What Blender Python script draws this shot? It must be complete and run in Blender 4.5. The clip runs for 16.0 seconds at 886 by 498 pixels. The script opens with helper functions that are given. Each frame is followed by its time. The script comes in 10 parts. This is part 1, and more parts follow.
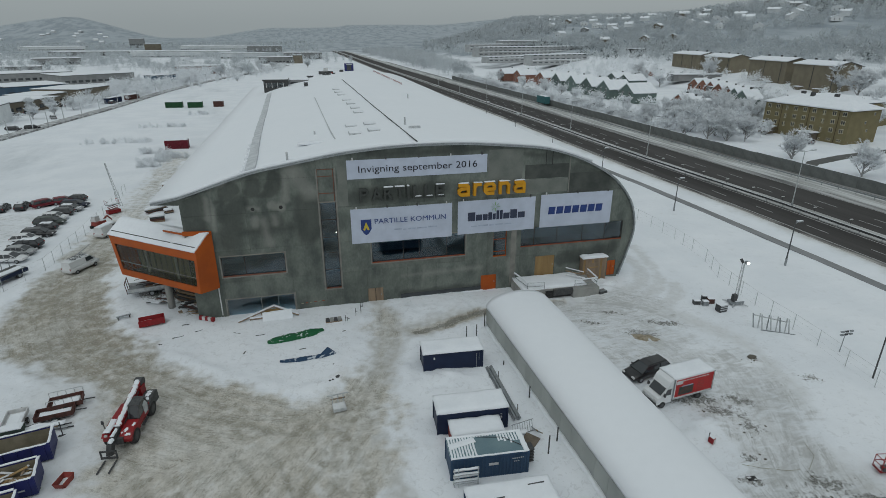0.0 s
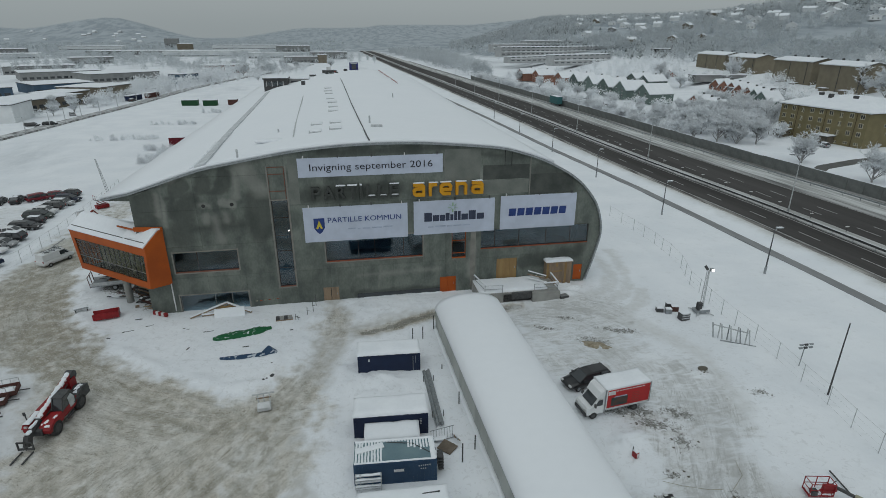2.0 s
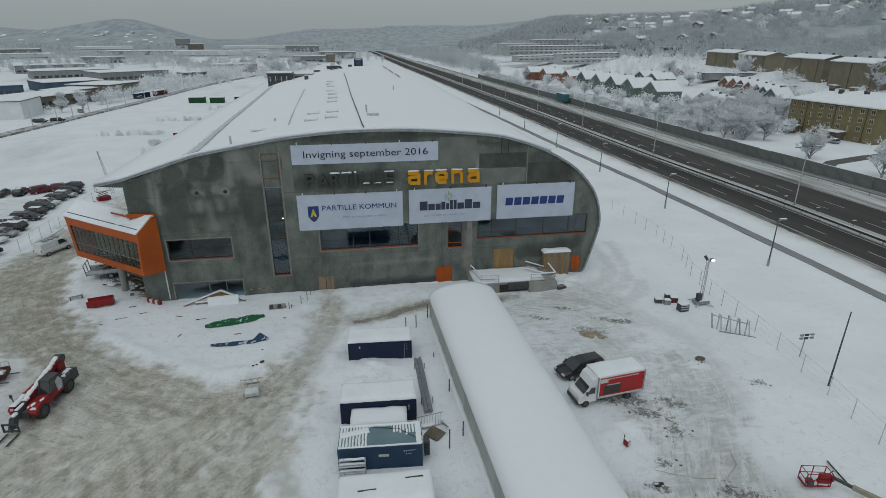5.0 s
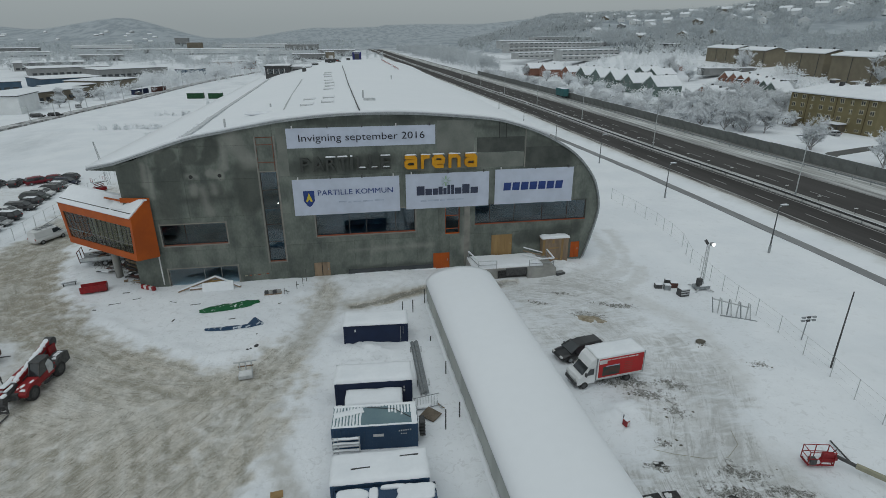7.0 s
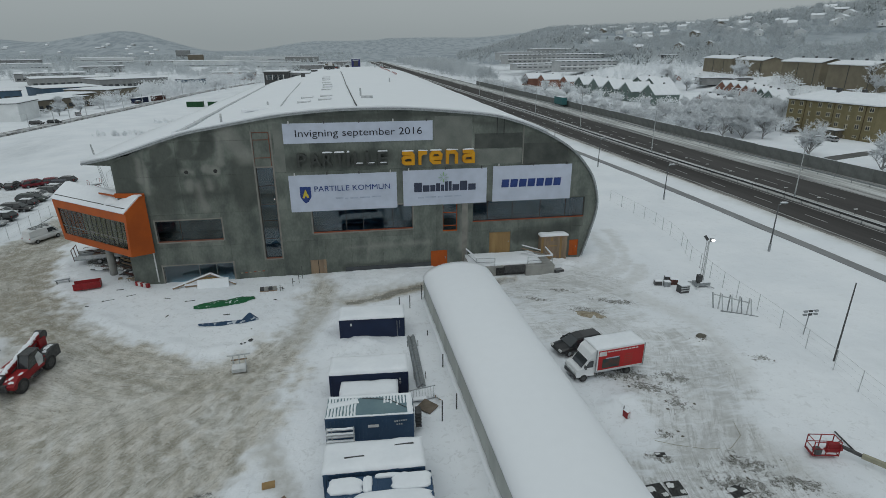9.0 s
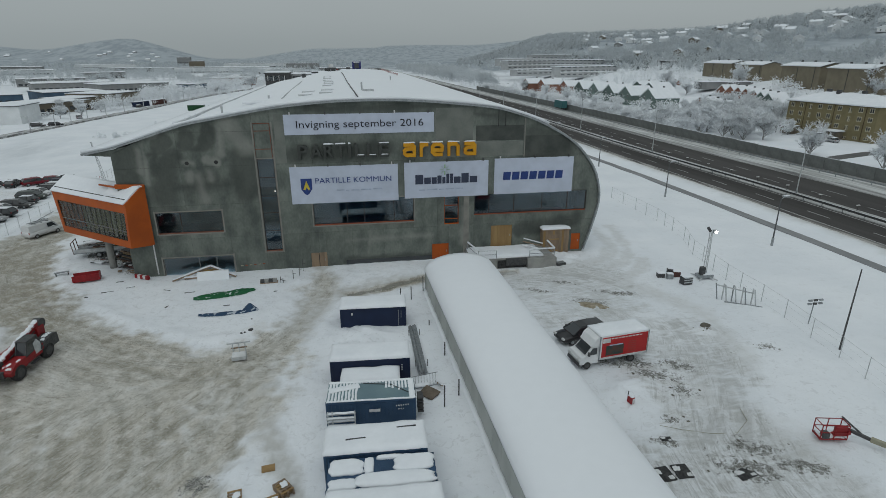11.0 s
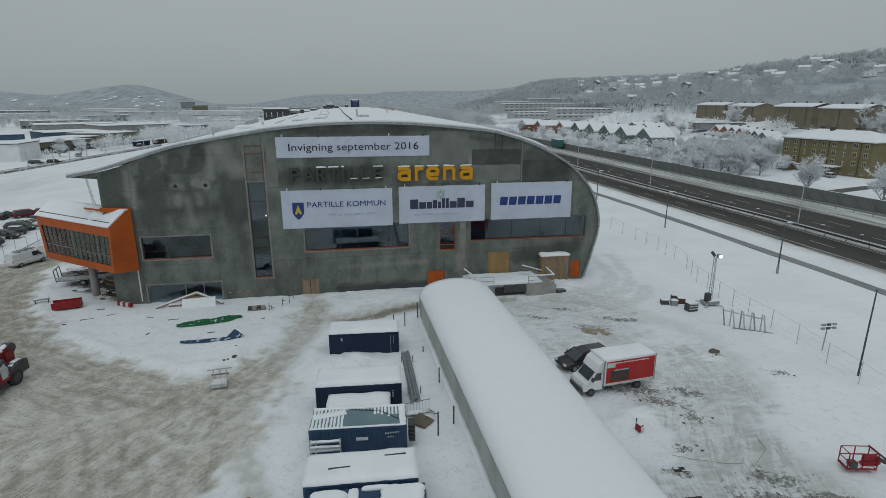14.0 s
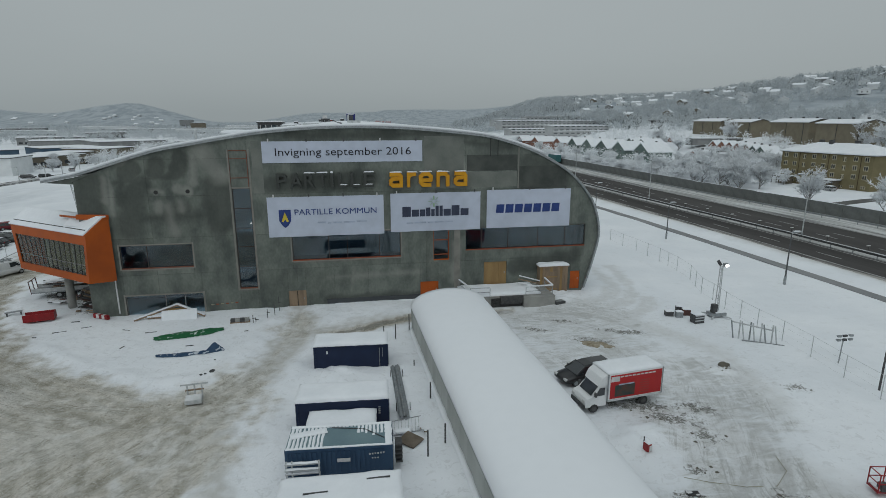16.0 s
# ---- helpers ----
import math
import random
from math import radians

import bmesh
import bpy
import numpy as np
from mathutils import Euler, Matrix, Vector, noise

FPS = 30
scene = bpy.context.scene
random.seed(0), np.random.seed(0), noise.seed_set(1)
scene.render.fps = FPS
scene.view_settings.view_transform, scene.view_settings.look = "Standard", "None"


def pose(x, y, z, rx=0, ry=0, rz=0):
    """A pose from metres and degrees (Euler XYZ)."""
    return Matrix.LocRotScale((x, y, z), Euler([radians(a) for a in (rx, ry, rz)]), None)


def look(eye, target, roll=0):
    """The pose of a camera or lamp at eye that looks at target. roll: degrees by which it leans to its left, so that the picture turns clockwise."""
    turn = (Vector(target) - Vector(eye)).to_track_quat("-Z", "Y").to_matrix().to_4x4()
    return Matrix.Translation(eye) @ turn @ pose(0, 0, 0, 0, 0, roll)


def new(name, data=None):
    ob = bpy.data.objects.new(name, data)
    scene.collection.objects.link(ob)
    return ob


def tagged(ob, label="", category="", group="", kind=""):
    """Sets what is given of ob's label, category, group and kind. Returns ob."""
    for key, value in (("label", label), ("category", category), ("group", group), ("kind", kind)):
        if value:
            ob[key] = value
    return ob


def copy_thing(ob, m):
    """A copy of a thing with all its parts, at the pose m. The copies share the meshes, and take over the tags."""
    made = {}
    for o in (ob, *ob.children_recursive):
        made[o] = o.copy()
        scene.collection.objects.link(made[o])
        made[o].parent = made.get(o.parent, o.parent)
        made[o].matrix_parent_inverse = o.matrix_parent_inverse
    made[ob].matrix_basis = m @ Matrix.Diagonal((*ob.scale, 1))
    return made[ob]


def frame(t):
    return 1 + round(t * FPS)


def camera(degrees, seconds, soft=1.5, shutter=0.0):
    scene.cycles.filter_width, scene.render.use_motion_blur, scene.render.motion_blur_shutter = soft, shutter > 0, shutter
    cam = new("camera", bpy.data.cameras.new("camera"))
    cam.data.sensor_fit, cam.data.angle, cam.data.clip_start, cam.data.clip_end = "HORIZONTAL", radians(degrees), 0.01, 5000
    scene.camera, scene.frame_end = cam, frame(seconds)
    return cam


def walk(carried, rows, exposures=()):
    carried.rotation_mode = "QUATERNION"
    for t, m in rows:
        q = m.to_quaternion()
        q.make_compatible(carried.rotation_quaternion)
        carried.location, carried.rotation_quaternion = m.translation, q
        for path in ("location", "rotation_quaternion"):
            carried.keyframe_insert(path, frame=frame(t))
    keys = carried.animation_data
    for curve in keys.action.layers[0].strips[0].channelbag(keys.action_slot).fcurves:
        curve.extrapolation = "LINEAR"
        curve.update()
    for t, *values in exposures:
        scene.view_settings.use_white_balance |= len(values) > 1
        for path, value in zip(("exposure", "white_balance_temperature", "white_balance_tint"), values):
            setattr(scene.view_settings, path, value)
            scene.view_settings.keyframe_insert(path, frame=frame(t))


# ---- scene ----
cam = camera(78.2, 16.0, soft=0.75)
PATH = [
    (0, (-0.157, 0.054, 31.538), (0.278, 1.863, 30.804), 0.1),
    (0.5, (2.29, -0.254, 31.464), (2.677, 1.566, 30.731), 0.0),
    (1, (4.528, -0.503, 31.368), (4.888, 1.322, 30.635), 0.0),
    (1.5, (6.692, -0.718, 31.338), (7.038, 1.109, 30.603), 0.0),
    (2, (8.652, -0.86, 31.28), (8.99, 0.97, 30.546), 0.1),
    (2.5, (9.735, -0.893, 31.233), (10.07, 0.938, 30.5), 0.0),
    (3, (10.009, -0.865, 31.111), (10.336, 0.966, 30.377), 0.0),
    (5.5, (10.378, -0.994, 29.25), (10.684, 0.842, 28.519), -0.0),
    (6, (10.51, -0.966, 28.797), (10.816, 0.869, 28.064), -0.0),
    (6.5, (10.558, -0.964, 28.353), (10.863, 0.872, 27.619), -0.1),
    (7, (10.62, -0.953, 27.882), (10.926, 0.882, 27.148), -0.1),
    (7.5, (10.755, -0.973, 27.397), (11.059, 0.863, 26.663), -0.1),
    (8, (10.884, -0.969, 26.889), (11.188, 0.867, 26.156), -0.1),
    (8.5, (10.853, -0.966, 26.463), (11.161, 0.875, 25.744), -0.0),
    (9, (10.81, -1.087, 26.022), (11.121, 0.763, 25.328), -0.1),
    (11.5, (10.596, -1.313, 23.861), (10.909, 0.549, 23.204), -0.1),
    (12, (10.642, -1.19, 23.443), (10.957, 0.681, 22.81), -0.1),
    (12.5, (10.698, -0.978, 23.062), (11.015, 0.901, 22.455), -0.1),
    (13, (10.812, -0.746, 22.601), (11.132, 1.142, 22.024), -0.1),
    (13.5, (10.968, -0.387, 22.281), (11.291, 1.508, 21.729), -0.1),
    (14, (11.191, 0.034, 21.906), (11.516, 1.936, 21.382), -0.1),
    (14.5, (11.417, 0.541, 21.521), (11.744, 2.45, 21.02), -0.1),
    (15, (11.621, 1.158, 21.12), (11.951, 3.071, 20.64), -0.1),
    (15.5, (11.863, 1.755, 20.671), (12.196, 3.673, 20.214), -0.0),
    (16, (12.082, 2.339, 20.326), (12.417, 4.256, 19.864), -0.1),
]
walk(cam, [(t, look(eye, target, roll)) for t, eye, target, roll in PATH])

# ---------------------------------------------------------------- light
world = bpy.data.worlds.new("overcast")
scene.world = world
world.use_nodes = True
wn, wl = world.node_tree.nodes, world.node_tree.links
wn.clear()
sky = wn.new("ShaderNodeTexSky")
sky.sky_type, sky.sun_disc = "NISHITA", False
sky.sun_elevation, sky.sun_rotation = radians(38), radians(200)
sky.air_density, sky.dust_density, sky.ozone_density = 1.0, 3.0, 1.0
grey = wn.new("ShaderNodeHueSaturation")
grey.inputs["Saturation"].default_value = 0.12
veil = wn.new("ShaderNodeMix")
veil.data_type, veil.blend_type = "RGBA", "MIX"
veil.inputs["Factor"].default_value = 0.86
# an even cloud deck, a little brighter overhead than at the horizon
deck = wn.new("ShaderNodeTexCoord")
rise = wn.new("ShaderNodeSeparateXYZ")
wl.new(deck.outputs["Generated"], rise.inputs[0])
cloud = wn.new("ShaderNodeTexNoise")
cloud.inputs["Scale"].default_value, cloud.inputs["Detail"].default_value = 2.2, 4.0
squash = wn.new("ShaderNodeMapping")
squash.inputs["Scale"].default_value = (1, 1, 3)
wl.new(deck.outputs["Generated"], squash.inputs["Vector"])
wl.new(squash.outputs[0], cloud.inputs["Vector"])
mixed = wn.new("ShaderNodeMath")
mixed.operation = "MULTIPLY_ADD"
mixed.inputs[1].default_value = 0.22
wl.new(cloud.outputs[0], mixed.inputs[0])
wl.new(rise.outputs["Z"], mixed.inputs[2])
lift = wn.new("ShaderNodeMapRange")
for key, v in zip(("From Min", "From Max", "To Min", "To Max"), (0.08, 0.50, 0.0, 1.0)):
    lift.inputs[key].default_value = v
wl.new(mixed.outputs[0], lift.inputs["Value"])
tone = wn.new("ShaderNodeMix")
tone.data_type = "RGBA"
tone.inputs["A"].default_value = (2.98, 3.40, 3.51, 1)
tone.inputs["B"].default_value = (3.62, 4.12, 4.24, 1)
wl.new(lift.outputs[0], tone.inputs["Factor"])
wl.new(tone.outputs["Result"], veil.inputs["B"])
back = wn.new("ShaderNodeBackground")
back.inputs["Strength"].default_value = 0.10
wout = wn.new("ShaderNodeOutputWorld")
wl.new(sky.outputs[0], grey.inputs["Color"])
wl.new(grey.outputs[0], veil.inputs["A"])
wl.new(veil.outputs["Result"], back.inputs["Color"])
wl.new(back.outputs[0], wout.inputs["Surface"])

sun = new("sun", bpy.data.lights.new("sun", "SUN"))
sun.data.energy, sun.data.angle, sun.data.color = 0.62, radians(70), (0.93, 1.0, 1.01)
sun.matrix_world = look((0, 0, 100), (20, 35, 0))

# ---------------------------------------------------------------- materials
MATS = {}


def mat(name, col, rough=0.85, col2=None, scale=1.5, detail=5.0, bump=0.15, bscale=14.0, metal=0.0, rand=0.0, contrast=(0.35, 0.65), spec=0.3, coat=0.0, stretch=(1, 1, 1), fleck=0.12, leaf=0.0):
    """A surface with two scales of variation, fine relief and, for repeats, a chance shift of brightness."""
    if name in MATS:
        return MATS[name]
    m = bpy.data.materials.new(name)
    m.use_nodes = True
    n, l = m.node_tree.nodes, m.node_tree.links
    b = n["Principled BSDF"]
    b.inputs["Roughness"].default_value, b.inputs["Metallic"].default_value = rough, metal
    b.inputs["Specular IOR Level"].default_value = spec
    b.inputs["Coat Weight"].default_value = coat
    col2 = col2 or tuple(c * 0.78 for c in col)
    tc = n.new("ShaderNodeTexCoord")
    mp = n.new("ShaderNodeMapping")
    mp.inputs["Scale"].default_value = stretch
    l.new(tc.outputs["Object"], mp.inputs["Vector"])
    big = n.new("ShaderNodeTexNoise")
    big.inputs["Scale"].default_value, big.inputs["Detail"].default_value = scale, detail
    l.new(mp.outputs[0], big.inputs["Vector"])
    ramp = n.new("ShaderNodeMapRange")
    ramp.inputs["From Min"].default_value, ramp.inputs["From Max"].default_value = contrast
    l.new(big.outputs[0], ramp.inputs["Value"])
    mix = n.new("ShaderNodeMix")
    mix.data_type = "RGBA"
    mix.inputs["A"].default_value, mix.inputs["B"].default_value = (*col, 1), (*col2, 1)
    l.new(ramp.outputs[0], mix.inputs["Factor"])
    fine = n.new("ShaderNodeTexNoise")
    fine.inputs["Scale"].default_value, fine.inputs["Detail"].default_value = bscale, 4.0
    l.new(mp.outputs[0], fine.inputs["Vector"])
    hs = n.new("ShaderNodeHueSaturation")
    fr = n.new("ShaderNodeMapRange")
    fr.inputs["To Min"].default_value, fr.inputs["To Max"].default_value = 1 - fleck, 1 + fleck
    l.new(fine.outputs[0], fr.inputs["Value"])
    last = fr.outputs[0]
    if rand:
        oi = n.new("ShaderNodeObjectInfo")
        rr = n.new("ShaderNodeMapRange")
        rr.inputs["To Min"].default_value, rr.inputs["To Max"].default_value = 1 - rand, 1 + rand
        l.new(oi.outputs["Random"], rr.inputs["Value"])
        mu = n.new("ShaderNodeMath")
        mu.operation = "MULTIPLY"
        l.new(last, mu.inputs[0]), l.new(rr.outputs[0], mu.inputs[1])
        last = mu.outputs[0]
    l.new(last, hs.inputs["Value"])
    l.new(mix.outputs["Result"], hs.inputs["Color"])
    l.new(hs.outputs[0], b.inputs["Base Color"])
    if bump:
        bp = n.new("ShaderNodeBump")
        bp.inputs["Strength"].default_value, bp.inputs["Distance"].default_value = bump, 0.04
        l.new(fine.outputs[0], bp.inputs["Height"])
        l.new(bp.outputs[0], b.inputs["Normal"])
    if leaf:
        tr, ms, out = n.new("ShaderNodeBsdfTranslucent"), n.new("ShaderNodeMixShader"), n["Material Output"]
        ms.inputs[0].default_value = leaf
        l.new(hs.outputs[0], tr.inputs["Color"])
        l.new(b.outputs[0], ms.inputs[1]), l.new(tr.outputs[0], ms.inputs[2])
        l.new(ms.outputs[0], out.inputs["Surface"])
    MATS[name] = m
    return m


SNOW = mat("snow", (0.80, 0.82, 0.85), 0.95, (0.74, 0.765, 0.80), 0.5, bump=0.25, bscale=3.0, contrast=(0.3, 0.7), spec=0.15, fleck=0.05)
SMOOTH_SNOW = mat("wind-smoothed snow", (0.80, 0.82, 0.85), 0.95, (0.785, 0.808, 0.84), 0.12, bump=0.03, bscale=1.2, contrast=(0.3, 0.7), spec=0.15, fleck=0.02)
OLD_SNOW = mat("trodden snow", (0.70, 0.71, 0.72), 0.95, (0.55, 0.56, 0.56), 0.8, bump=0.5, bscale=5.0, spec=0.15)
PANEL = mat("precast concrete", (0.092, 0.106, 0.096), 0.8, (0.172, 0.19, 0.168), 0.5, detail=9.0, bump=0.12, bscale=4.0, fleck=0.2, rand=0.12, stretch=(1.15, 1, 0.7))
REVEAL = mat("pale cast frame", (0.25, 0.243, 0.22), 0.85, (0.19, 0.187, 0.17), 1.0)
CONCRETE = mat("raw concrete", (0.34, 0.34, 0.32), 0.9, (0.25, 0.25, 0.24), 0.9, bump=0.3)
BACKING = mat("dark joint", (0.05, 0.05, 0.05), 0.95)
JOINT = mat("mortar joint", (0.085, 0.087, 0.08), 0.95)
ORANGE = mat("orange cladding", (0.46, 0.095, 0.012), 0.55, (0.36, 0.075, 0.012), 0.5, rand=0.03)
ORANGE_TRIM = mat("orange window trim", (0.29, 0.075, 0.035), 0.6)
RED_TRIM = mat("rust red trim", (0.23, 0.095, 0.065), 0.7)
BANNER = mat("white vinyl banner", (0.52, 0.565, 0.67), 0.6, (0.475, 0.52, 0.62), 0.4, bump=0.12, bscale=1.2)
INK = mat("black print", (0.02, 0.02, 0.03), 0.6)
NAVY_INK = mat("navy print", (0.03, 0.06, 0.22), 0.6)
DARK_INK = mat("slate print", (0.05, 0.06, 0.10), 0.6)
PALE_INK = mat("pale blue print", (0.42, 0.48, 0.60), 0.6)
GREEN_INK = mat("leaf green print", (0.30, 0.48, 0.28), 0.6)
YELLOW_INK = mat("yellow print", (0.62, 0.50, 0.06), 0.6)
SIGN_YELLOW = mat("amber sign letter", (0.62, 0.30, 0.012), 0.45, (0.55, 0.25, 0.01), 1.0)
SIGN_DARK = mat("dark sign letter", (0.06, 0.065, 0.06), 0.5)
WOOD = mat("raw plywood", (0.33, 0.22, 0.10), 0.8, (0.26, 0.165, 0.075), 1.2, stretch=(1, 1, 0.2))
TIMBER = mat("weathered timber", (0.30, 0.22, 0.15), 0.85, (0.20, 0.15, 0.11), 2.0, stretch=(1, 1, 0.2))
STEEL = mat("galvanised steel", (0.36, 0.38, 0.39), 0.45, (0.26, 0.28, 0.29), 3.0, metal=0.6)
PALE_STEEL = mat("frosted steel", (0.55, 0.57, 0.58), 0.7, (0.40, 0.42, 0.43), 3.0)
DARK_STEEL = mat("dark steel", (0.05, 0.052, 0.055), 0.6, (0.09, 0.09, 0.09), 4.0)
RUBBER = mat("black rubber", (0.025, 0.025, 0.026), 0.85, (0.06, 0.06, 0.06), 5.0)
RED = mat("red machine paint", (0.29, 0.016, 0.02), 0.45, (0.20, 0.013, 0.016), 1.5)
FADED_RED = mat("faded red paint", (0.30, 0.06, 0.05), 0.65, (0.22, 0.05, 0.04), 2.0)
RUST = mat("rusty brown paint", (0.12, 0.05, 0.042), 0.75, (0.08, 0.042, 0.036), 2.0)
BLUE = mat("dark blue container paint", (0.012, 0.023, 0.06), 0.5, (0.010, 0.018, 0.048), 0.8, rand=0.05)
MID_BLUE = mat("mid blue container paint", (0.04, 0.082, 0.15), 0.55, (0.03, 0.065, 0.12), 0.8)
WET_ROOF = mat("wet blue-green roof sheet", (0.13, 0.20, 0.23), 0.3, (0.17, 0.25, 0.27), 0.6)
SKIP_BLUE = mat("ultramarine skip paint", (0.03, 0.035, 0.16), 0.5, (0.025, 0.03, 0.11), 1.0)
SKIP_IN = mat("worn skip inside", (0.20, 0.18, 0.13), 0.9, (0.28, 0.25, 0.19), 1.2, bump=0.5)
TENT_CLOTH = mat("grey tarpaulin", (0.44, 0.46, 0.44), 0.6, (0.36, 0.378, 0.36), 0.5, bump=0.25, bscale=2.0, rand=0.06, stretch=(1, 1, 0.4))
ASPHALT = mat("wet asphalt", (0.048, 0.045, 0.044), 0.8, (0.078, 0.074, 0.072), 0.25, spec=0.12, bump=0.2, stretch=(1, 0.05, 1))
SLUSH_LANE = mat("slushy asphalt", (0.10, 0.10, 0.10), 0.7, (0.42, 0.42, 0.42), 0.45, bump=0.3, stretch=(1, 0.08, 1))
SIDE_ASPHALT = mat("damp grey asphalt", (0.085, 0.085, 0.08), 0.7, (0.13, 0.13, 0.125), 0.2, bump=0.2, stretch=(1, 0.06, 1))
PATH_GREY = mat("grey footway", (0.20, 0.205, 0.21), 0.8, (0.27, 0.275, 0.28), 0.6, stretch=(1, 0.2, 1))
LINE = mat("worn lane paint", (0.42, 0.42, 0.41), 0.8, (0.30, 0.30, 0.30), 2.0)
NOISE_WALL = mat("weathered noise wall", (0.185, 0.195, 0.19), 0.9, (0.145, 0.153, 0.15), 1.0, rand=0.05)
FROST = mat("frosted twigs", (0.88, 0.90, 0.92), 0.9, (0.68, 0.70, 0.72), 0.9, bump=0, rand=0.08, spec=0.1, fleck=0.2, leaf=0.3)
BARK = mat("frosted bark", (0.22, 0.215, 0.21), 0.9, (0.42, 0.42, 0.42), 1.5)
CONIFER = mat("snowy spruce", (0.78, 0.81, 0.83), 0.9, (0.13, 0.15, 0.15), 0.35, bump=0, contrast=(0.42, 0.58), spec=0.1)
WOODLAND = mat("far frosted wood", (0.72, 0.75, 0.77), 0.95, (0.47, 0.50, 0.52), 0.03, bump=0, contrast=(0.2, 0.8), spec=0.05, fleck=0.2, leaf=0.5)
YELLOW_WALL = mat("ochre brick", (0.215, 0.183, 0.10), 0.9, (0.18, 0.153, 0.085), 0.5, bump=0.2)
OLIVE_WALL = mat("olive brown brick", (0.22, 0.195, 0.14), 0.9, (0.185, 0.16, 0.12), 0.3, bump=0.2)
GREEN_WALL = mat("sage green boarding", (0.14, 0.185, 0.17), 0.85, (0.115, 0.15, 0.14), 0.5, rand=0.18)
RED_WALL = mat("brick red boarding", (0.25, 0.125, 0.09), 0.85, (0.20, 0.10, 0.075), 0.5, rand=0.2)
GREY_WALL = mat("grey render", (0.27, 0.275, 0.275), 0.9, (0.21, 0.215, 0.215), 0.3, rand=0.15)
WHITE_WALL = mat("white sheet cladding", (0.72, 0.74, 0.75), 0.7, (0.64, 0.66, 0.67), 0.3, rand=0.06)
BLUE_WALL = mat("blue sheet cladding", (0.07, 0.12, 0.18), 0.7, (0.055, 0.095, 0.14), 0.3)
TAN_WALL = mat("tan brick", (0.20, 0.175, 0.135), 0.9, (0.155, 0.135, 0.105), 0.3, rand=0.1)
WHITE_PAINT = mat("white car paint", (0.72, 0.73, 0.74), 0.3, (0.66, 0.67, 0.68), 0.8, bump=0, coat=0.4)
BLACK_PAINT = mat("black car paint", (0.012, 0.012, 0.014), 0.3, (0.03, 0.03, 0.032), 0.8, bump=0, coat=0.5)
TEAL = mat("teal tarpaulin", (0.05, 0.16, 0.17), 0.6)
GREEN_TARP = mat("snow-patched green tarpaulin", (0.012, 0.105, 0.04), 0.6, (0.62, 0.66, 0.66), 2.6, bump=0.5, contrast=(0.6, 0.66))
BLUE_TARP = mat("snow-patched blue tarpaulin", (0.022, 0.055, 0.11), 0.6, (0.45, 0.49, 0.54), 2.0, bump=0.5, contrast=(0.57, 0.62))
CAST_WHITE = mat("white plastic", (0.66, 0.66, 0.66), 0.5)
VAN_RED = mat("red vinyl print", (0.42, 0.025, 0.025), 0.4, (0.36, 0.02, 0.022), 0.5)
CREAM = mat("weathered cream boom", (0.34, 0.33, 0.24), 0.6, (0.28, 0.27, 0.2), 1.5)
SCRAP = mat("mixed scrap wood", (0.36, 0.27, 0.16), 0.9, (0.24, 0.17, 0.10), 3.0, rand=0.25)
ROOM = mat("dim interior", (0.20, 0.26, 0.30), 0.9, (0.11, 0.15, 0.18), 0.5)


def glass_mat(name, tint, rough=0.03, see=0.8):
    m = bpy.data.materials.new(name)
    m.use_nodes = True
    b = m.node_tree.nodes["Principled BSDF"]
    b.inputs["Base Color"].default_value = (*tint, 1)
    b.inputs["Roughness"].default_value = rough
    b.inputs["Transmission Weight"].default_value = see
    b.inputs["IOR"].default_value = 1.75
    return m


GLASS = glass_mat("window glass", (0.44, 0.66, 0.78), 0.03, 1.0)
OLIVE_GLASS = glass_mat("olive window glass", (0.50, 0.52, 0.40), 0.03, 1.0)
OLIVE_GLASS.node_tree.nodes["Principled BSDF"].inputs["IOR"].default_value = 1.33
DARK_GLASS = glass_mat("dark glass", (0.03, 0.035, 0.04), 0.06, 0.0)
LAMP_ON = bpy.data.materials.new("lit floodlight lens")
LAMP_ON.use_nodes = True
LAMP_ON.node_tree.nodes["Principled BSDF"].inputs["Emission Color"].default_value = (1, 0.97, 0.92, 1)
LAMP_ON.node_tree.nodes["Principled BSDF"].inputs["Emission Strength"].default_value = 4.0

# ---------------------------------------------------------------- mesh helpers


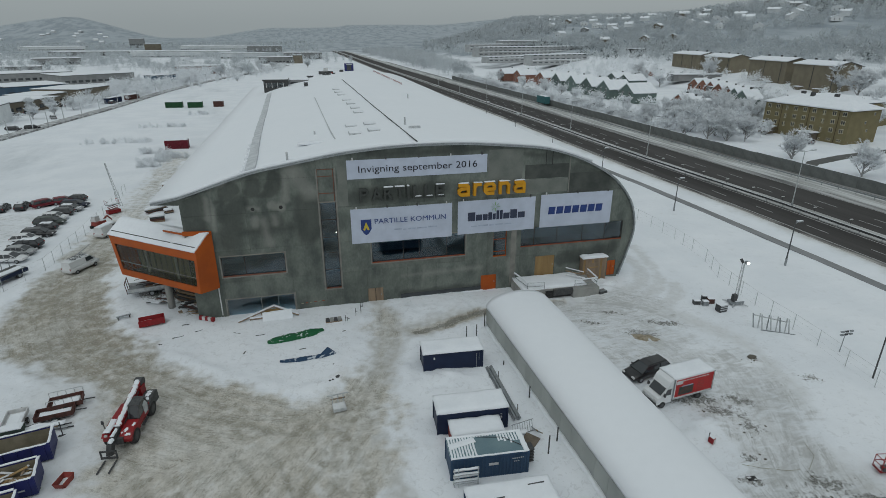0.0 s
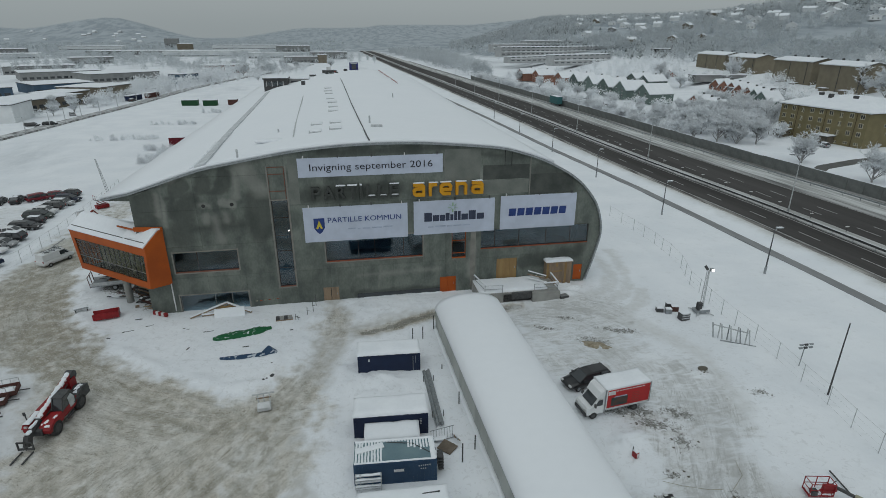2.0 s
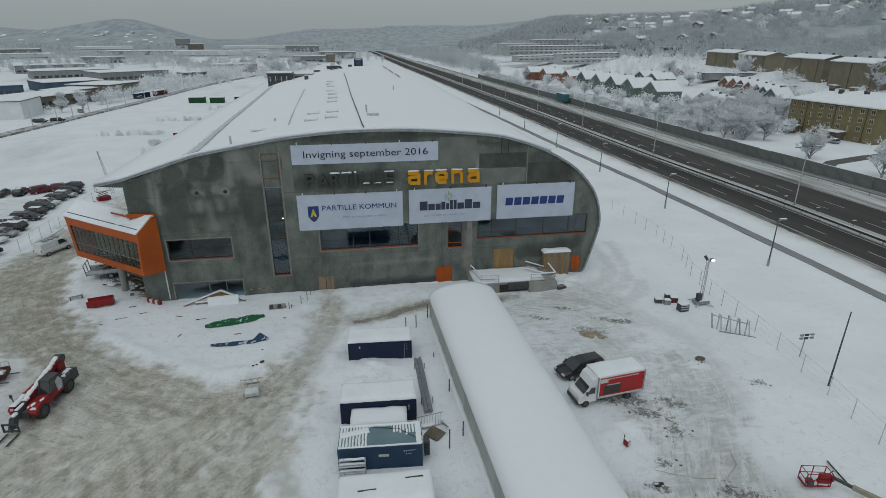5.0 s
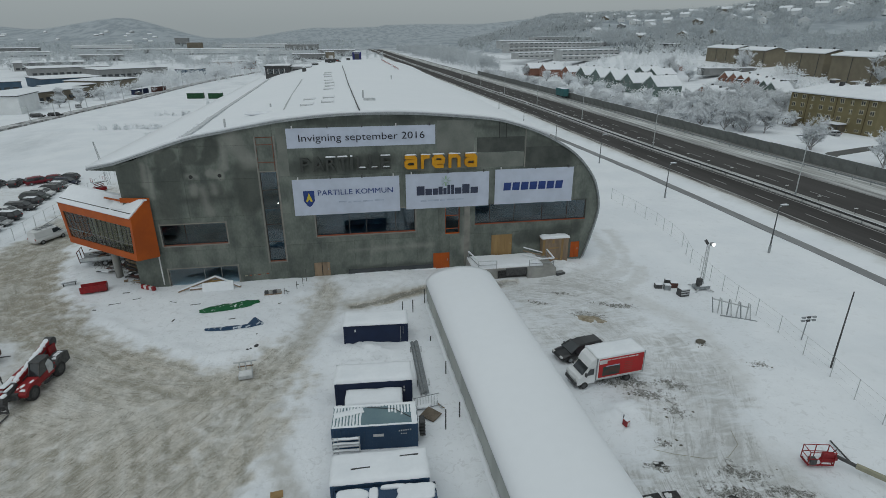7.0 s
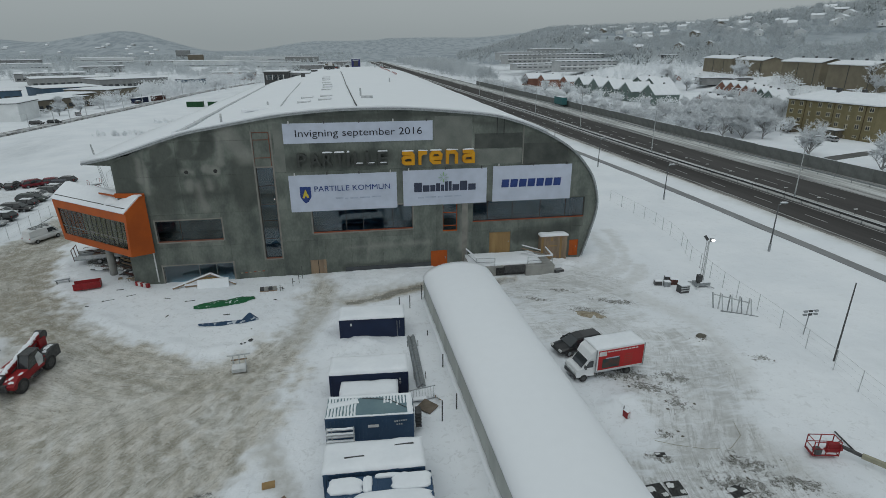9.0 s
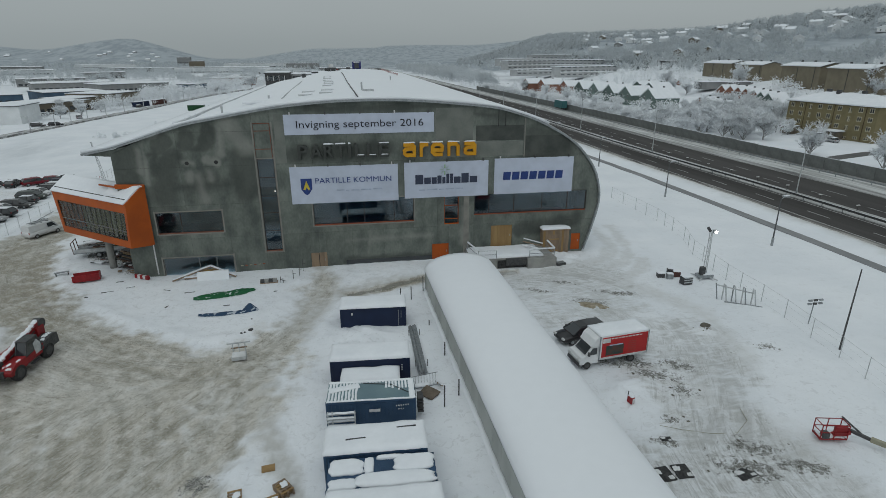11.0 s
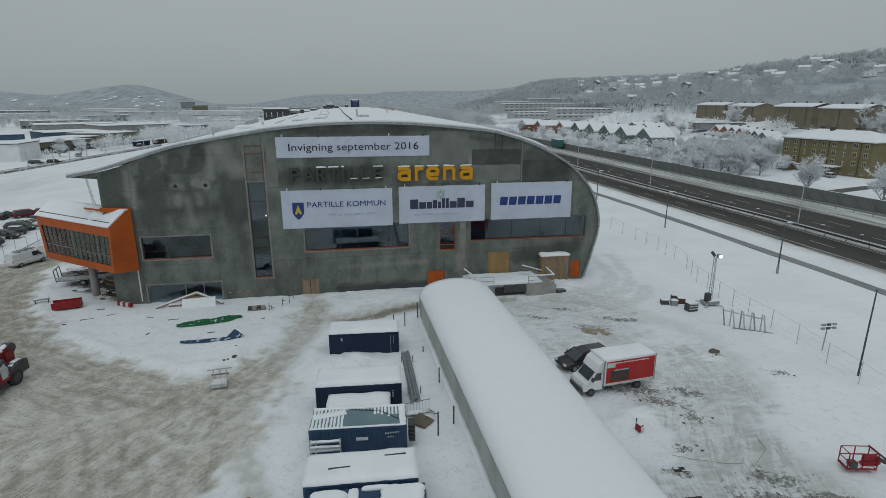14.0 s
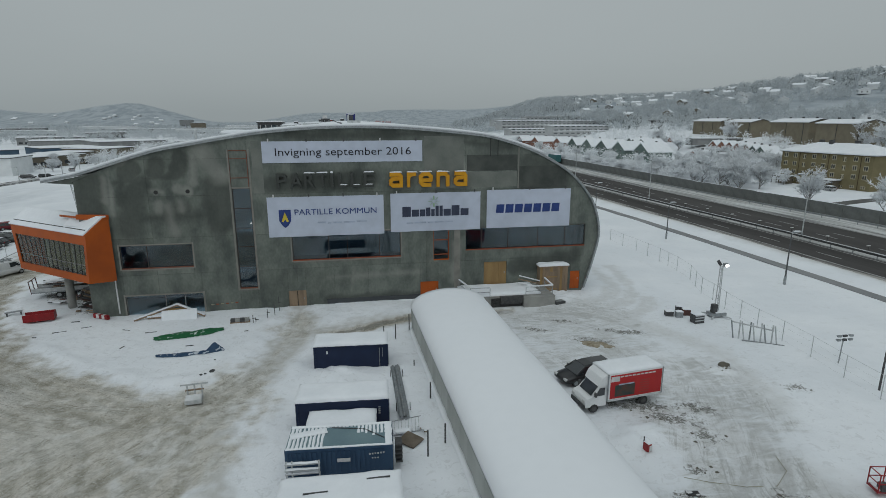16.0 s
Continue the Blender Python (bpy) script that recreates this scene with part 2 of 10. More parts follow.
class Mesh:
    """Gathers the faces of one part."""

    def __init__(self):
        self.v, self.f = [], []

    def add(self, pts, faces):
        o = len(self.v)
        self.v += [tuple(p) for p in pts]
        self.f += [tuple(i + o for i in q) for q in faces]
        return self

    def box(self, x, y, z, sx, sy, sz, rz=0.0, top=1.0):
        """A block with its base centre at x, y, z; top: how far it narrows upwards."""
        c, s = math.cos(radians(rz)), math.sin(radians(rz))
        pts = []
        for dz, k in ((0, 1.0), (sz, top)):
            for dx, dy in ((-1, -1), (1, -1), (1, 1), (-1, 1)):
                a, b = dx * sx / 2 * k, dy * sy / 2 * k
                pts.append((x + a * c - b * s, y + a * s + b * c, z + dz))
        return self.add(pts, [(3, 2, 1, 0), (4, 5, 6, 7), (0, 1, 5, 4), (1, 2, 6, 5), (2, 3, 7, 6), (3, 0, 4, 7)])

    def rod(self, a, b, r, n=6, r2=None):
        """A round bar from a to b."""
        a, b = Vector(a), Vector(b)
        d = (b - a).normalized()
        u = d.cross(Vector((0, 0, 1)) if abs(d.z) < 0.9 else Vector((1, 0, 0))).normalized()
        w = d.cross(u)
        r2 = r if r2 is None else r2
        pts = [p + (u * math.cos(2 * math.pi * i / n) + w * math.sin(2 * math.pi * i / n)) * q for p, q in ((a, r), (b, r2)) for i in range(n)]
        return self.add(pts, [(i, (i + 1) % n, n + (i + 1) % n, n + i) for i in range(n)] + [tuple(range(n - 1, -1, -1)), tuple(range(n, 2 * n))])

    def beam(self, a, b, w, h):
        """A square bar from a to b, w wide and h high."""
        a, b = Vector(a), Vector(b)
        d = (b - a).normalized()
        u = d.cross(Vector((0, 0, 1)) if abs(d.z) < 0.95 else Vector((0, 1, 0))).normalized() * w / 2
        t = u.cross(d).normalized() * h / 2
        pts = [p + q for p in (a, b) for q in (-u - t, u - t, u + t, -u + t)]
        return self.add(pts, [(0, 1, 2, 3), (7, 6, 5, 4), (0, 4, 5, 1), (1, 5, 6, 2), (2, 6, 7, 3), (3, 7, 4, 0)])

    def prism(self, poly, axis, a, b):
        """A polygon given in the two other axes, drawn out along an axis from a to b."""
        def put(p, h):
            return {"x": (h, p[0], p[1]), "y": (p[0], h, p[1]), "z": (p[0], p[1], h)}[axis]
        n = len(poly)
        pts = [put(p, a) for p in poly] + [put(p, b) for p in poly]
        return self.add(pts, [tuple(range(n)), tuple(range(2 * n - 1, n - 1, -1))] + [((i + 1) % n, i, n + i, n + (i + 1) % n) for i in range(n)])

    def loft(self, rings, caps=True):
        n = len(rings[0])
        pts = [p for r in rings for p in r]
        faces = [(k * n + i, k * n + (i + 1) % n, (k + 1) * n + (i + 1) % n, (k + 1) * n + i) for k in range(len(rings) - 1) for i in range(n)]
        if caps:
            faces += [tuple(range(n - 1, -1, -1)), tuple(range((len(rings) - 1) * n, len(rings) * n))]
        return self.add(pts, faces)

    def snow(self, x, y, z, sx, sy, th, rz=0.0, cell=0.35, rough=0.25, sag=0.0, seed=0):
        """A soft layer of snow on a flat top, with rounded, uneven edges."""
        nx, ny = max(3, min(40, int(sx / cell))), max(3, min(40, int(sy / cell)))
        c, s = math.cos(radians(rz)), math.sin(radians(rz))
        pts = []
        for j in range(ny + 1):
            for i in range(nx + 1):
                a, b = (i / nx - 0.5) * sx, (j / ny - 0.5) * sy
                e = min(sx / 2 - abs(a), sy / 2 - abs(b))
                k = min(1.0, 0.45 + 0.55 * math.sqrt(max(0, e) / max(th * 1.3, 0.05)))
                h = th * (k + rough * noise.noise((a * 0.9 + seed, b * 0.9, z + seed * 1.7)))
                wob = 0.05 * noise.noise((a * 2.1, b * 2.1, seed + 5.0)) if e < 1e-6 else 0
                pts.append((x + (a + wob) * c - (b + wob) * s, y + (a + wob) * s + (b + wob) * c, z + max(0.02, h)))
        faces = [(j * (nx + 1) + i, j * (nx + 1) + i + 1, (j + 1) * (nx + 1) + i + 1, (j + 1) * (nx + 1) + i) for j in range(ny) for i in range(nx)]
        rim = [i for i in range(nx + 1)] + [j * (nx + 1) + nx for j in range(1, ny + 1)] + [ny * (nx + 1) + i for i in range(nx - 1, -1, -1)] + [j * (nx + 1) for j in range(ny - 1, 0, -1)]
        o = len(pts)
        pts += [(pts[i][0], pts[i][1], z) for i in rim]
        faces += [(rim[k], o + k, o + (k + 1) % len(rim), rim[(k + 1) % len(rim)]) for k in range(len(rim))]
        return self.add(pts, faces)

    def blob(self, x, y, z, sx, sy, th, seed=0.0, ragged=0.12):
        """A rounded patch of snow with an uneven outline."""
        rings = []
        for k, h in ((1.0, 0.0), (1.02, 0.35), (0.94, 0.8), (0.75, 1.0), (0.3, 1.05), (0.02, 1.05)):
            ring = []
            for i in range(30):
                a = 2 * math.pi * i / 30
                c, s = math.cos(a), math.sin(a)
                q = (abs(c) ** 5 + abs(s) ** 5) ** (-1 / 5)
                q *= 1 + ragged * (noise.noise((c * 2.2 + seed, s * 2.2, seed)) + 0.6 * noise.noise((c * 6 + seed, s * 6, seed * 2)))
                ring.append((x + sx / 2 * q * c * k, y + sy / 2 * q * s * k, z + th * h))
            rings.append(ring)
        return self.loft(rings)

    def data(self, name, material, smooth=False):
        me = bpy.data.meshes.new(name)
        me.from_pydata(self.v, [], self.f)
        bm = bmesh.new()
        bm.from_mesh(me)
        bmesh.ops.recalc_face_normals(bm, faces=bm.faces)
        bm.to_mesh(me)
        bm.free()
        me.materials.append(material)
        if smooth:
            me.polygons.foreach_set("use_smooth", [True] * len(me.polygons))
        return me


def part(name, mesh, material, parent=None, label="", smooth=False):
    """Links a mesh as one object under a thing or a part."""
    data = mesh.data(name, material, smooth) if isinstance(mesh, Mesh) else mesh
    ob = new(name, data)
    if parent:
        ob.parent = parent
    if label:
        tagged(ob, label)
    return ob


def thing(name, label, category, at=(0, 0, 0), rz=0.0, group="", kind=""):
    """An Empty at a thing's base, which parents its parts."""
    ob = new(name)
    ob.empty_display_size = 0.3
    ob.matrix_basis = pose(*at, 0, 0, rz)
    return tagged(ob, label, category, group, kind)


def piece(name, data, parent, at, rz=0.0, scale=(1, 1, 1)):
    """One of many alike pieces on shared mesh data."""
    ob = new(name, data)
    ob.parent = parent
    ob.matrix_basis = Matrix.LocRotScale(Vector(at), Euler((0, 0, radians(rz))), Vector(scale))
    return ob


def text_mesh(words, size, depth, bold=0.0, width=None):
    """Solid letters in the built-in font, lying in x and y; width: the length to fit."""
    cu = bpy.data.curves.new("letters", "FONT")
    cu.body, cu.size, cu.extrude, cu.offset, cu.resolution_u = words, size, depth / 2, bold, 3
    ob = bpy.data.objects.new("letters", cu)
    scene.collection.objects.link(ob)
    dg = bpy.context.evaluated_depsgraph_get()
    dg.update()
    me = bpy.data.meshes.new_from_object(ob.evaluated_get(dg))
    bpy.data.objects.remove(ob)
    bpy.data.curves.remove(cu)
    co = np.empty(len(me.vertices) * 3)
    me.vertices.foreach_get("co", co)
    co = co.reshape(-1, 3)
    co[:, 0] -= co[:, 0].min()
    if width:
        co[:, 0] *= width / co[:, 0].max()
    me.vertices.foreach_set("co", co.ravel())
    me.materials.clear()
    return me


def wheel(parent, x, y, r, w, rim=STEEL):
    """A wheel of tyre and rim with its axle along y."""
    ty = part("wheel", Mesh().loft([[(x + q * math.cos(a), y + s, r + q * math.sin(a)) for a in np.linspace(0, 6.2832, 18, False)] for q, s in ((r * 0.9, -w / 2), (r, -w * 0.3), (r, w * 0.3), (r * 0.9, w / 2))]), RUBBER, parent)
    part("rim", Mesh().rod((x, y - w * 0.53, r), (x, y + w * 0.53, r), r * 0.58, 12), rim, ty)
    return ty

# ---------------------------------------------------------------- ground


def sm(v, a, b):
    t = np.clip((np.asarray(v, float) - a) / (b - a), 0, 1)
    return t * t * (3 - 2 * t)


def road_shift(y):
    """How far the motorway bends off the straight line x = const."""
    return np.interp(y, (-200, 60, 85, 125, 160, 200, 250, 317, 388, 450, 560, 720, 1000, 1600, 2500), (0.8, 0.3, 0.1, -2.0, -2.9, -3.3, -4.8, -7.0, -9.2, -11, -15, -19, -25, -44, -90))


def path_x(y):
    """The line of the footway between the field and the motorway."""
    return np.interp(y, (-60, 60, 105, 150, 182, 215, 251, 302, 368, 450, 700), (73.4, 73.2, 72.0, 69.2, 68.0, 66.8, 65.0, 62.2, 57.2, 51, 30))


def hash2(i, j, seed):
    n = (i * 374761393 + j * 668265263 + seed * 974711) & 0x7FFFFFFF
    n = ((n ^ (n >> 13)) * 1274126177) & 0x7FFFFFFF
    return ((n ^ (n >> 16)) & 0xFFFF) / 65535.0


def vnoise(x, y, seed=0):
    """Smooth value noise, -1 to 1, for arrays."""
    xi, yi = np.floor(x).astype(np.int64), np.floor(y).astype(np.int64)
    u, v = x - xi, y - yi
    u, v = u * u * (3 - 2 * u), v * v * (3 - 2 * v)
    a, b = hash2(xi, yi, seed), hash2(xi + 1, yi, seed)
    c, d = hash2(xi, yi + 1, seed), hash2(xi + 1, yi + 1, seed)
    return 2 * (a + (b - a) * u + (c - a) * v + (a - b - c + d) * u * v) - 1


def fbm(x, y, seed=0, octaves=4):
    return sum(vnoise(x * 2 ** k, y * 2 ** k, seed + k) * 0.5 ** k for k in range(octaves))


def inside(px, py, poly):
    """Signed distance to a polygon's edge, positive within."""
    d = np.full(px.shape, 1e9)
    w = np.zeros(px.shape, bool)
    n = len(poly)
    for i in range(n):
        (ax, ay), (bx, by) = poly[i], poly[(i + 1) % n]
        ex, ey = bx - ax, by - ay
        t = np.clip(((px - ax) * ex + (py - ay) * ey) / (ex * ex + ey * ey), 0, 1)
        d = np.minimum(d, np.hypot(px - ax - t * ex, py - ay - t * ey))
        cross = ((ay > py) != (by > py)) & (px < (bx - ax) * (py - ay) / ((by - ay) or 1e-9) + ax)
        w ^= cross
    return np.where(w, d, -d)


DRIVE = [(-37.5, 64), (-38.2, 75), (-38.6, 92), (-38.2, 108), (-38, 130), (-40, 170), (-33, 170), (-32, 130), (-30.5, 100), (-29.5, 87), (-27.5, 72.5), (-24, 62.5), (-16, 53),
         (-8.5, 47.2), (-3.8, 44), (0.4, 45), (3.7, 51), (5.4, 60.5), (8.4, 60.5), (9, 54), (6, 46.5), (5.2, 39), (3.8, 32.5), (2, 27.5), (0, 18), (-18, 18), (-18.6, 35), (-20, 43.6), (-23.5, 51), (-29, 54.5), (-34, 57.5)]
BRANCH = [(8, 54.5), (12, 55.2), (18, 57.2), (24, 57), (30, 57.8), (30, 55.8), (24, 55), (18, 55.2), (13, 53.2), (9, 51.5)]
YARD = [(28, 57), (34, 58.5), (41, 57.5), (42.5, 50), (40, 45), (43, 38), (42, 31.5), (39, 25), (39, 18), (26, 18), (27, 24), (30, 27), (31.5, 33), (28.5, 40), (28, 49)]
# bare soil; the patches under the orange box also paint its shade
BARE_AND_SHADE = [(0.4, 26.6, 1.1, 0.9), (-19.3, 69.6, 3.0, 1.6), (-16.6, 66.6, 2.6, 1.6), (-15.6, 64.6, 2.2, 1.4), (-17.6, 67.6, 2.6, 1.6), (-20.5, 69.2, 3.0, 0.9), (-21.5, 71.0, 2.4, 1.2), (34.5, 47, 2.0, 0.9), (34.0, 33.0, 2.2, 1.4), (33.2, 35.4, 1.6, 0.8), (42.5, 39.8, 0.9, 0.6), (36.2, 34.6, 1.7, 1.1), (34.7, 31, 1.8, 1.0), (32.6, 33.4, 1.1, 0.7), (36.4, 24.1, 1.8, 0.9), (37.6, 22.2, 2.0, 0.8), (33.5, 22.6, 2.0, 0.9),
        (27.2, 23.1, 0.8, 0.5), (29.4, 23, 0.7, 0.45), (29.9, 25.8, 1.0, 0.4), (31.9, 27.8, 0.8, 0.4), (45.8, 35.7, 1.2, 0.7), (30, 51, 1.6, 0.5), (33.8, 52.5, 2.0, 0.5), (38, 49, 2.0, 0.6), (31.6, 35.2, 2.6, 0.6)]


def height(x, y):
    """The lie of the land."""
    x, y = np.asarray(x, float), np.asarray(y, float)
    xr = x - road_shift(y)
    z = 10.6 * sm(x, 180, 270) * sm(y, 60, 230)
    u = (x - 310) + 0.5 * (y - 350)
    z = z + 62 * sm(u, 0, 520) * sm(x, 150, 290) * (0.74 + 0.34 * sm(np.arctan2(x, np.maximum(y, 1)), 0.54, 0.84)) * sm(np.arctan2(x, np.maximum(y, 1)), 0.20, 0.37)
    # far hills
    z = z + 90 * np.exp(-((x + 885) / np.where(x > -885, 205, 250)) ** 2 - ((y - 2650) / 380) ** 2) * (1 + 0.07 * fbm(x / 130, y / 300, 3))
    z = z + 72 * np.exp(-((x + 1520) / 340) ** 2 - ((y - 2600) / 420) ** 2) * (1 + 0.08 * fbm(x / 140, y / 300, 5))
    z = z + 8 * sm(y, 2500, 3500) * sm(x, -500, 700) * (1 + 0.08 * fbm(x / 500, y / 900, 7))
    z = z + 62 * sm(y, 2600, 3600) * (0.05 + 0.95 * sm(x, -640, -120)) * (1 + 0.05 * fbm(x / 600, y / 900, 9))
    z = z + 20 * np.exp(-((x - 480) / 400) ** 2 - ((y - 1900) / 420) ** 2)
    # the motorway's cut, its verge and the snowy bank beside it
    band = sm(xr, 79.2, 80.6) * (1 - sm(xr, 114.8, 116.4))
    z = z + 0.35 * sm(xr, 74.6, 77) * (1 - sm(xr, 77.5, 79.5)) - 0.25 * band
    fx = x - path_x(y)
    foot = sm(fx, -1.5, -0.9) * (1 - sm(fx, 0.9, 1.5))
    z = z - 0.25 * foot
    near = (1 - sm(np.hypot(x - 5, y - 50), 90, 170)) * (1 - sm(xr, 64, 70))
    return z + near * (0.10 * fbm(x / 5, y / 5, 21) + 0.03 * fbm(x / 0.9, y / 0.9, 23, 3))


def lines(a, b, step, lo, hi, grow):
    """Grid lines: even between a and b, growing wider to lo and hi."""
    core = list(np.arange(a, b + step / 2, step))
    s, v = step, a
    left = []
    while v > lo:
        s *= grow
        v -= s
        left.append(v)
    s, v = step, core[-1]
    right = []
    while v < hi:
        s *= grow
        v += s
        right.append(v)
    return np.array(left[::-1] + core + right)


gx = np.unique(np.concatenate([lines(-42, 56, 0.26, -3800, 64, 1.07), lines(65, 118, 0.7, 65, 3800, 1.06)]))
gy = lines(17, 66, 0.26, -600, 4300, 1.03)
GX, GY = np.meshgrid(gx, gy)
GZ = height(GX, GY)
edge = 0.9 * fbm(GX / 3.1, GY / 3.1, 31) + 0.35 * fbm(GX / 0.7, GY / 0.7, 33, 3)
drive = np.maximum(sm(inside(GX, GY, DRIVE) + 1.2 * edge, -1.8, 2.2), sm(inside(GX, GY, BRANCH) + 0.5 * edge, -0.5, 0.6))
drive = drive * (1 - 0.45 * sm(GY, 82, 112)) * (1 - 0.35 * sm(GX, 0, 4) * sm(GY, 42, 47) * (1 - sm(GX, 8.5, 10)))
drive = np.clip(drive * (0.98 + 0.16 * fbm(GX / 6.5, GY / 6.5, 57, 3)), 0, 1)
shifted = GX - road_shift(GY)
yard = np.clip(sm(inside(GX, GY, YARD) + 2.2 * edge, -2.8, 2.6) * (1.0 + 0.25 * fbm(GX / 5, GY / 5, 59, 3)), 0, 1.2)
yard = np.maximum(yard, 0.95 * sm(shifted + 0.9 * edge, 77.0, 80.0) * (1 - sm(shifted, 80.6, 82)))
bare = np.zeros_like(GX)
for cx, cy, rx, ry in BARE_AND_SHADE:
    dx, dy = (GX - cx) * 0.9 - (GY - cy) * 0.43, (GX - cx) * 0.43 + (GY - cy) * 0.9
    bare = np.maximum(bare, 1 - sm(np.hypot(dx / rx / 1.25, dy / ry / 1.35) + 0.5 * edge, 0.1, 1.4))
# wheel tracks that curve along the drive, and across the yard
TRACKS = [[(-35, 150), (-34, 110), (-33, 84), (-30, 70), (-22, 55), (-12, 42), (-6, 24)], [(-34, 130), (-33.5, 90), (-31, 72), (-25, 58), (-14, 47), (-2, 40), (3, 45), (6, 56)],
          [(-36, 120), (-35.5, 88), (-33, 68), (-27, 56), (-18, 44), (-11, 30), (-9, 18)], [(-32, 66), (-24, 56), (-12, 47), (-3, 41), (1, 33), (0, 19)], [(7, 60), (6.6, 54), (4, 46), (1, 38), (-4, 28), (-7, 18)],
          [(-34, 62), (-26, 53), (-16, 46), (-6, 36), (-2, 22)], [(6.5, 57), (9, 54.5), (14, 55), (22, 56.5), (32, 55), (37, 50)], [(-30, 64), (-20, 50), (-10, 42), (-1, 42), (4, 49)],
          [(30, 56), (36, 53), (40, 47), (41, 40), (38, 32), (34, 25)], [(30, 52), (34, 47), (37, 41), (38, 35), (36, 28)], [(32, 55), (38, 48), (39.5, 42), (39, 36)], [(33, 37), (37, 35.5), (40, 37), (41.5, 43)]]


def along(pts, off, sx=slice(None), sy=slice(None)):
    """Distance to a smooth line shifted sideways."""
    line = smooth_pts(pts)
    QX, QY = GX[sy, sx], GY[sy, sx]
    d = np.full(QX.shape, 1e9)
    for (ax, ay), (bx, by) in zip(line, line[1:]):
        ln = math.hypot(bx - ax, by - ay) or 1e-9
        ox, oy = -(by - ay) / ln * off, (bx - ax) / ln * off
        t = np.clip(((QX - ax - ox) * (bx - ax) + (QY - ay - oy) * (by - ay)) / ln ** 2, 0, 1)
        d = np.minimum(d, np.hypot(QX - ax - ox - t * (bx - ax), QY - ay - oy - t * (by - ay)))
    return d


def smooth_pts(pts, per=5):
    out = []
    for i in range(len(pts) - 1):
        p = [np.array(pts[max(0, min(len(pts) - 1, i + k))], float) for k in (-1, 0, 1, 2)]
        for s in range(per):
            t = s / per
            out.append(tuple(0.5 * (2 * p[1] + (p[2] - p[0]) * t + (2 * p[0] - 5 * p[1] + 4 * p[2] - p[3]) * t * t + (3 * p[1] - p[0] - 3 * p[2] + p[3]) * t ** 3)))
    return out + [tuple(pts[-1])]


track = np.zeros_like(GX)
for pts in TRACKS:
    for off in (-0.95, 0.95):
        track = np.maximum(track, 1 - sm(along(pts, off) + 0.15 * edge, 0.15, 0.65))
GZ = GZ - 0.05 * track
# fainter ruts and swept-up ridges beside them, of many passes
near_x = slice(int(np.searchsorted(gx, -44)), int(np.searchsorted(gx, 48)))
near_y = slice(int(np.searchsorted(gy, 14)), int(np.searchsorted(gy, 176)))
rut = np.zeros_like(GX)
rr = random.Random(8)
for pts in TRACKS:
    for k in range(5):
        off, wide, sign = rr.uniform(-3.2, 3.2), rr.uniform(0.22, 0.5), rr.choice((-1, 1))
        moved = [(x + rr.uniform(-1.2, 1.2), y + rr.uniform(-1.2, 1.2)) for x, y in pts]
        d = along(moved, off, near_x, near_y)
        fade = np.clip(0.6 + 1.3 * fbm(GX[near_y, near_x] / 6, GY[near_y, near_x] / 6, 50 + k, 2), 0, 1)
        rut[near_y, near_x] += sign * (1 - sm(d, 0.1, wide)) * fade * 0.7
rut = np.clip(rut, -1, 1)
GZ = GZ + 0.03 * rut
# wheel ruts along the drive and heaps beside it
GZ = GZ - 0.10 * drive + 0.22 * np.exp(-((inside(GX, GY, DRIVE) + 1.0) / 0.8) ** 2) * (0.6 + 0.6 * fbm(GX / 2, GY / 2, 41)) * (GX < 20)
GZ = GZ + 0.06 * bare * fbm(GX / 0.5, GY / 0.5, 43, 3) + 0.05 * yard * fbm(GX / 0.8, GY / 0.8, 45, 3)
for cx, cy, r, h in ((-22.5, 56.5, 3.0, 0.25), (31.2, 32, 1.6, 0.4), (29.4, 31.0, 1.4, 0.3), (10, 43.6, 2.6, 0.3), (16.0, 59.2, 3.5, 0.2), (11.5, 43.0, 2.0, 0.35), (36, 60, 2.4, 0.5), (12, 60.5, 4.0, 0.12), (42.5, 39.9, 0.8, 0.45)):
    GZ = GZ + h * np.exp(-((GX - cx) ** 2 + (GY - cy) ** 2) / r ** 2) * (1 + 0.5 * fbm(GX / 0.8, GY / 0.8, 47, 3))
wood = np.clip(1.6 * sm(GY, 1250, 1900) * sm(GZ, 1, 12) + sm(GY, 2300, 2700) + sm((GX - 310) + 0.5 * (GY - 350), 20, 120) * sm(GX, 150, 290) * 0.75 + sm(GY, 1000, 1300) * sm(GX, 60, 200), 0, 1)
# valley floor greys with distance: haze put into the ground colour
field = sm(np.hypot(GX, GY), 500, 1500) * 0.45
GZ_FLAT = GZ
nx, ny = len(gx), len(gy)
me = bpy.data.meshes.new("ground")
idx = np.arange(nx * ny).reshape(ny, nx)
quads = np.stack([idx[:-1, :-1], idx[:-1, 1:], idx[1:, 1:], idx[1:, :-1]], -1).reshape(-1, 4)
me.from_pydata(np.stack([GX, GY, GZ], -1).reshape(-1, 3).tolist(), [], quads.tolist())


def flow(pts):
    """Distance from a curved way and length along it, for streaks that follow it."""
    line = smooth_pts(pts)
    best, off, run, total = np.full(GX.shape, 1e9), np.zeros_like(GX), np.zeros_like(GX), 0.0
    for (ax, ay), (bx, by) in zip(line, line[1:]):
        ln = math.hypot(bx - ax, by - ay) or 1e-9
        s = np.clip(((GX - ax) * (bx - ax) + (GY - ay) * (by - ay)) / ln ** 2, 0, 1)
        d = np.hypot(GX - ax - s * (bx - ax), GY - ay - s * (by - ay))
        side = np.sign((bx - ax) * (GY - ay) - (by - ay) * (GX - ax))
        hit = d < best
        best, off, run = np.where(hit, d, best), np.where(hit, d * side, off), np.where(hit, total + s * ln, run)
        total += ln
    return off, run


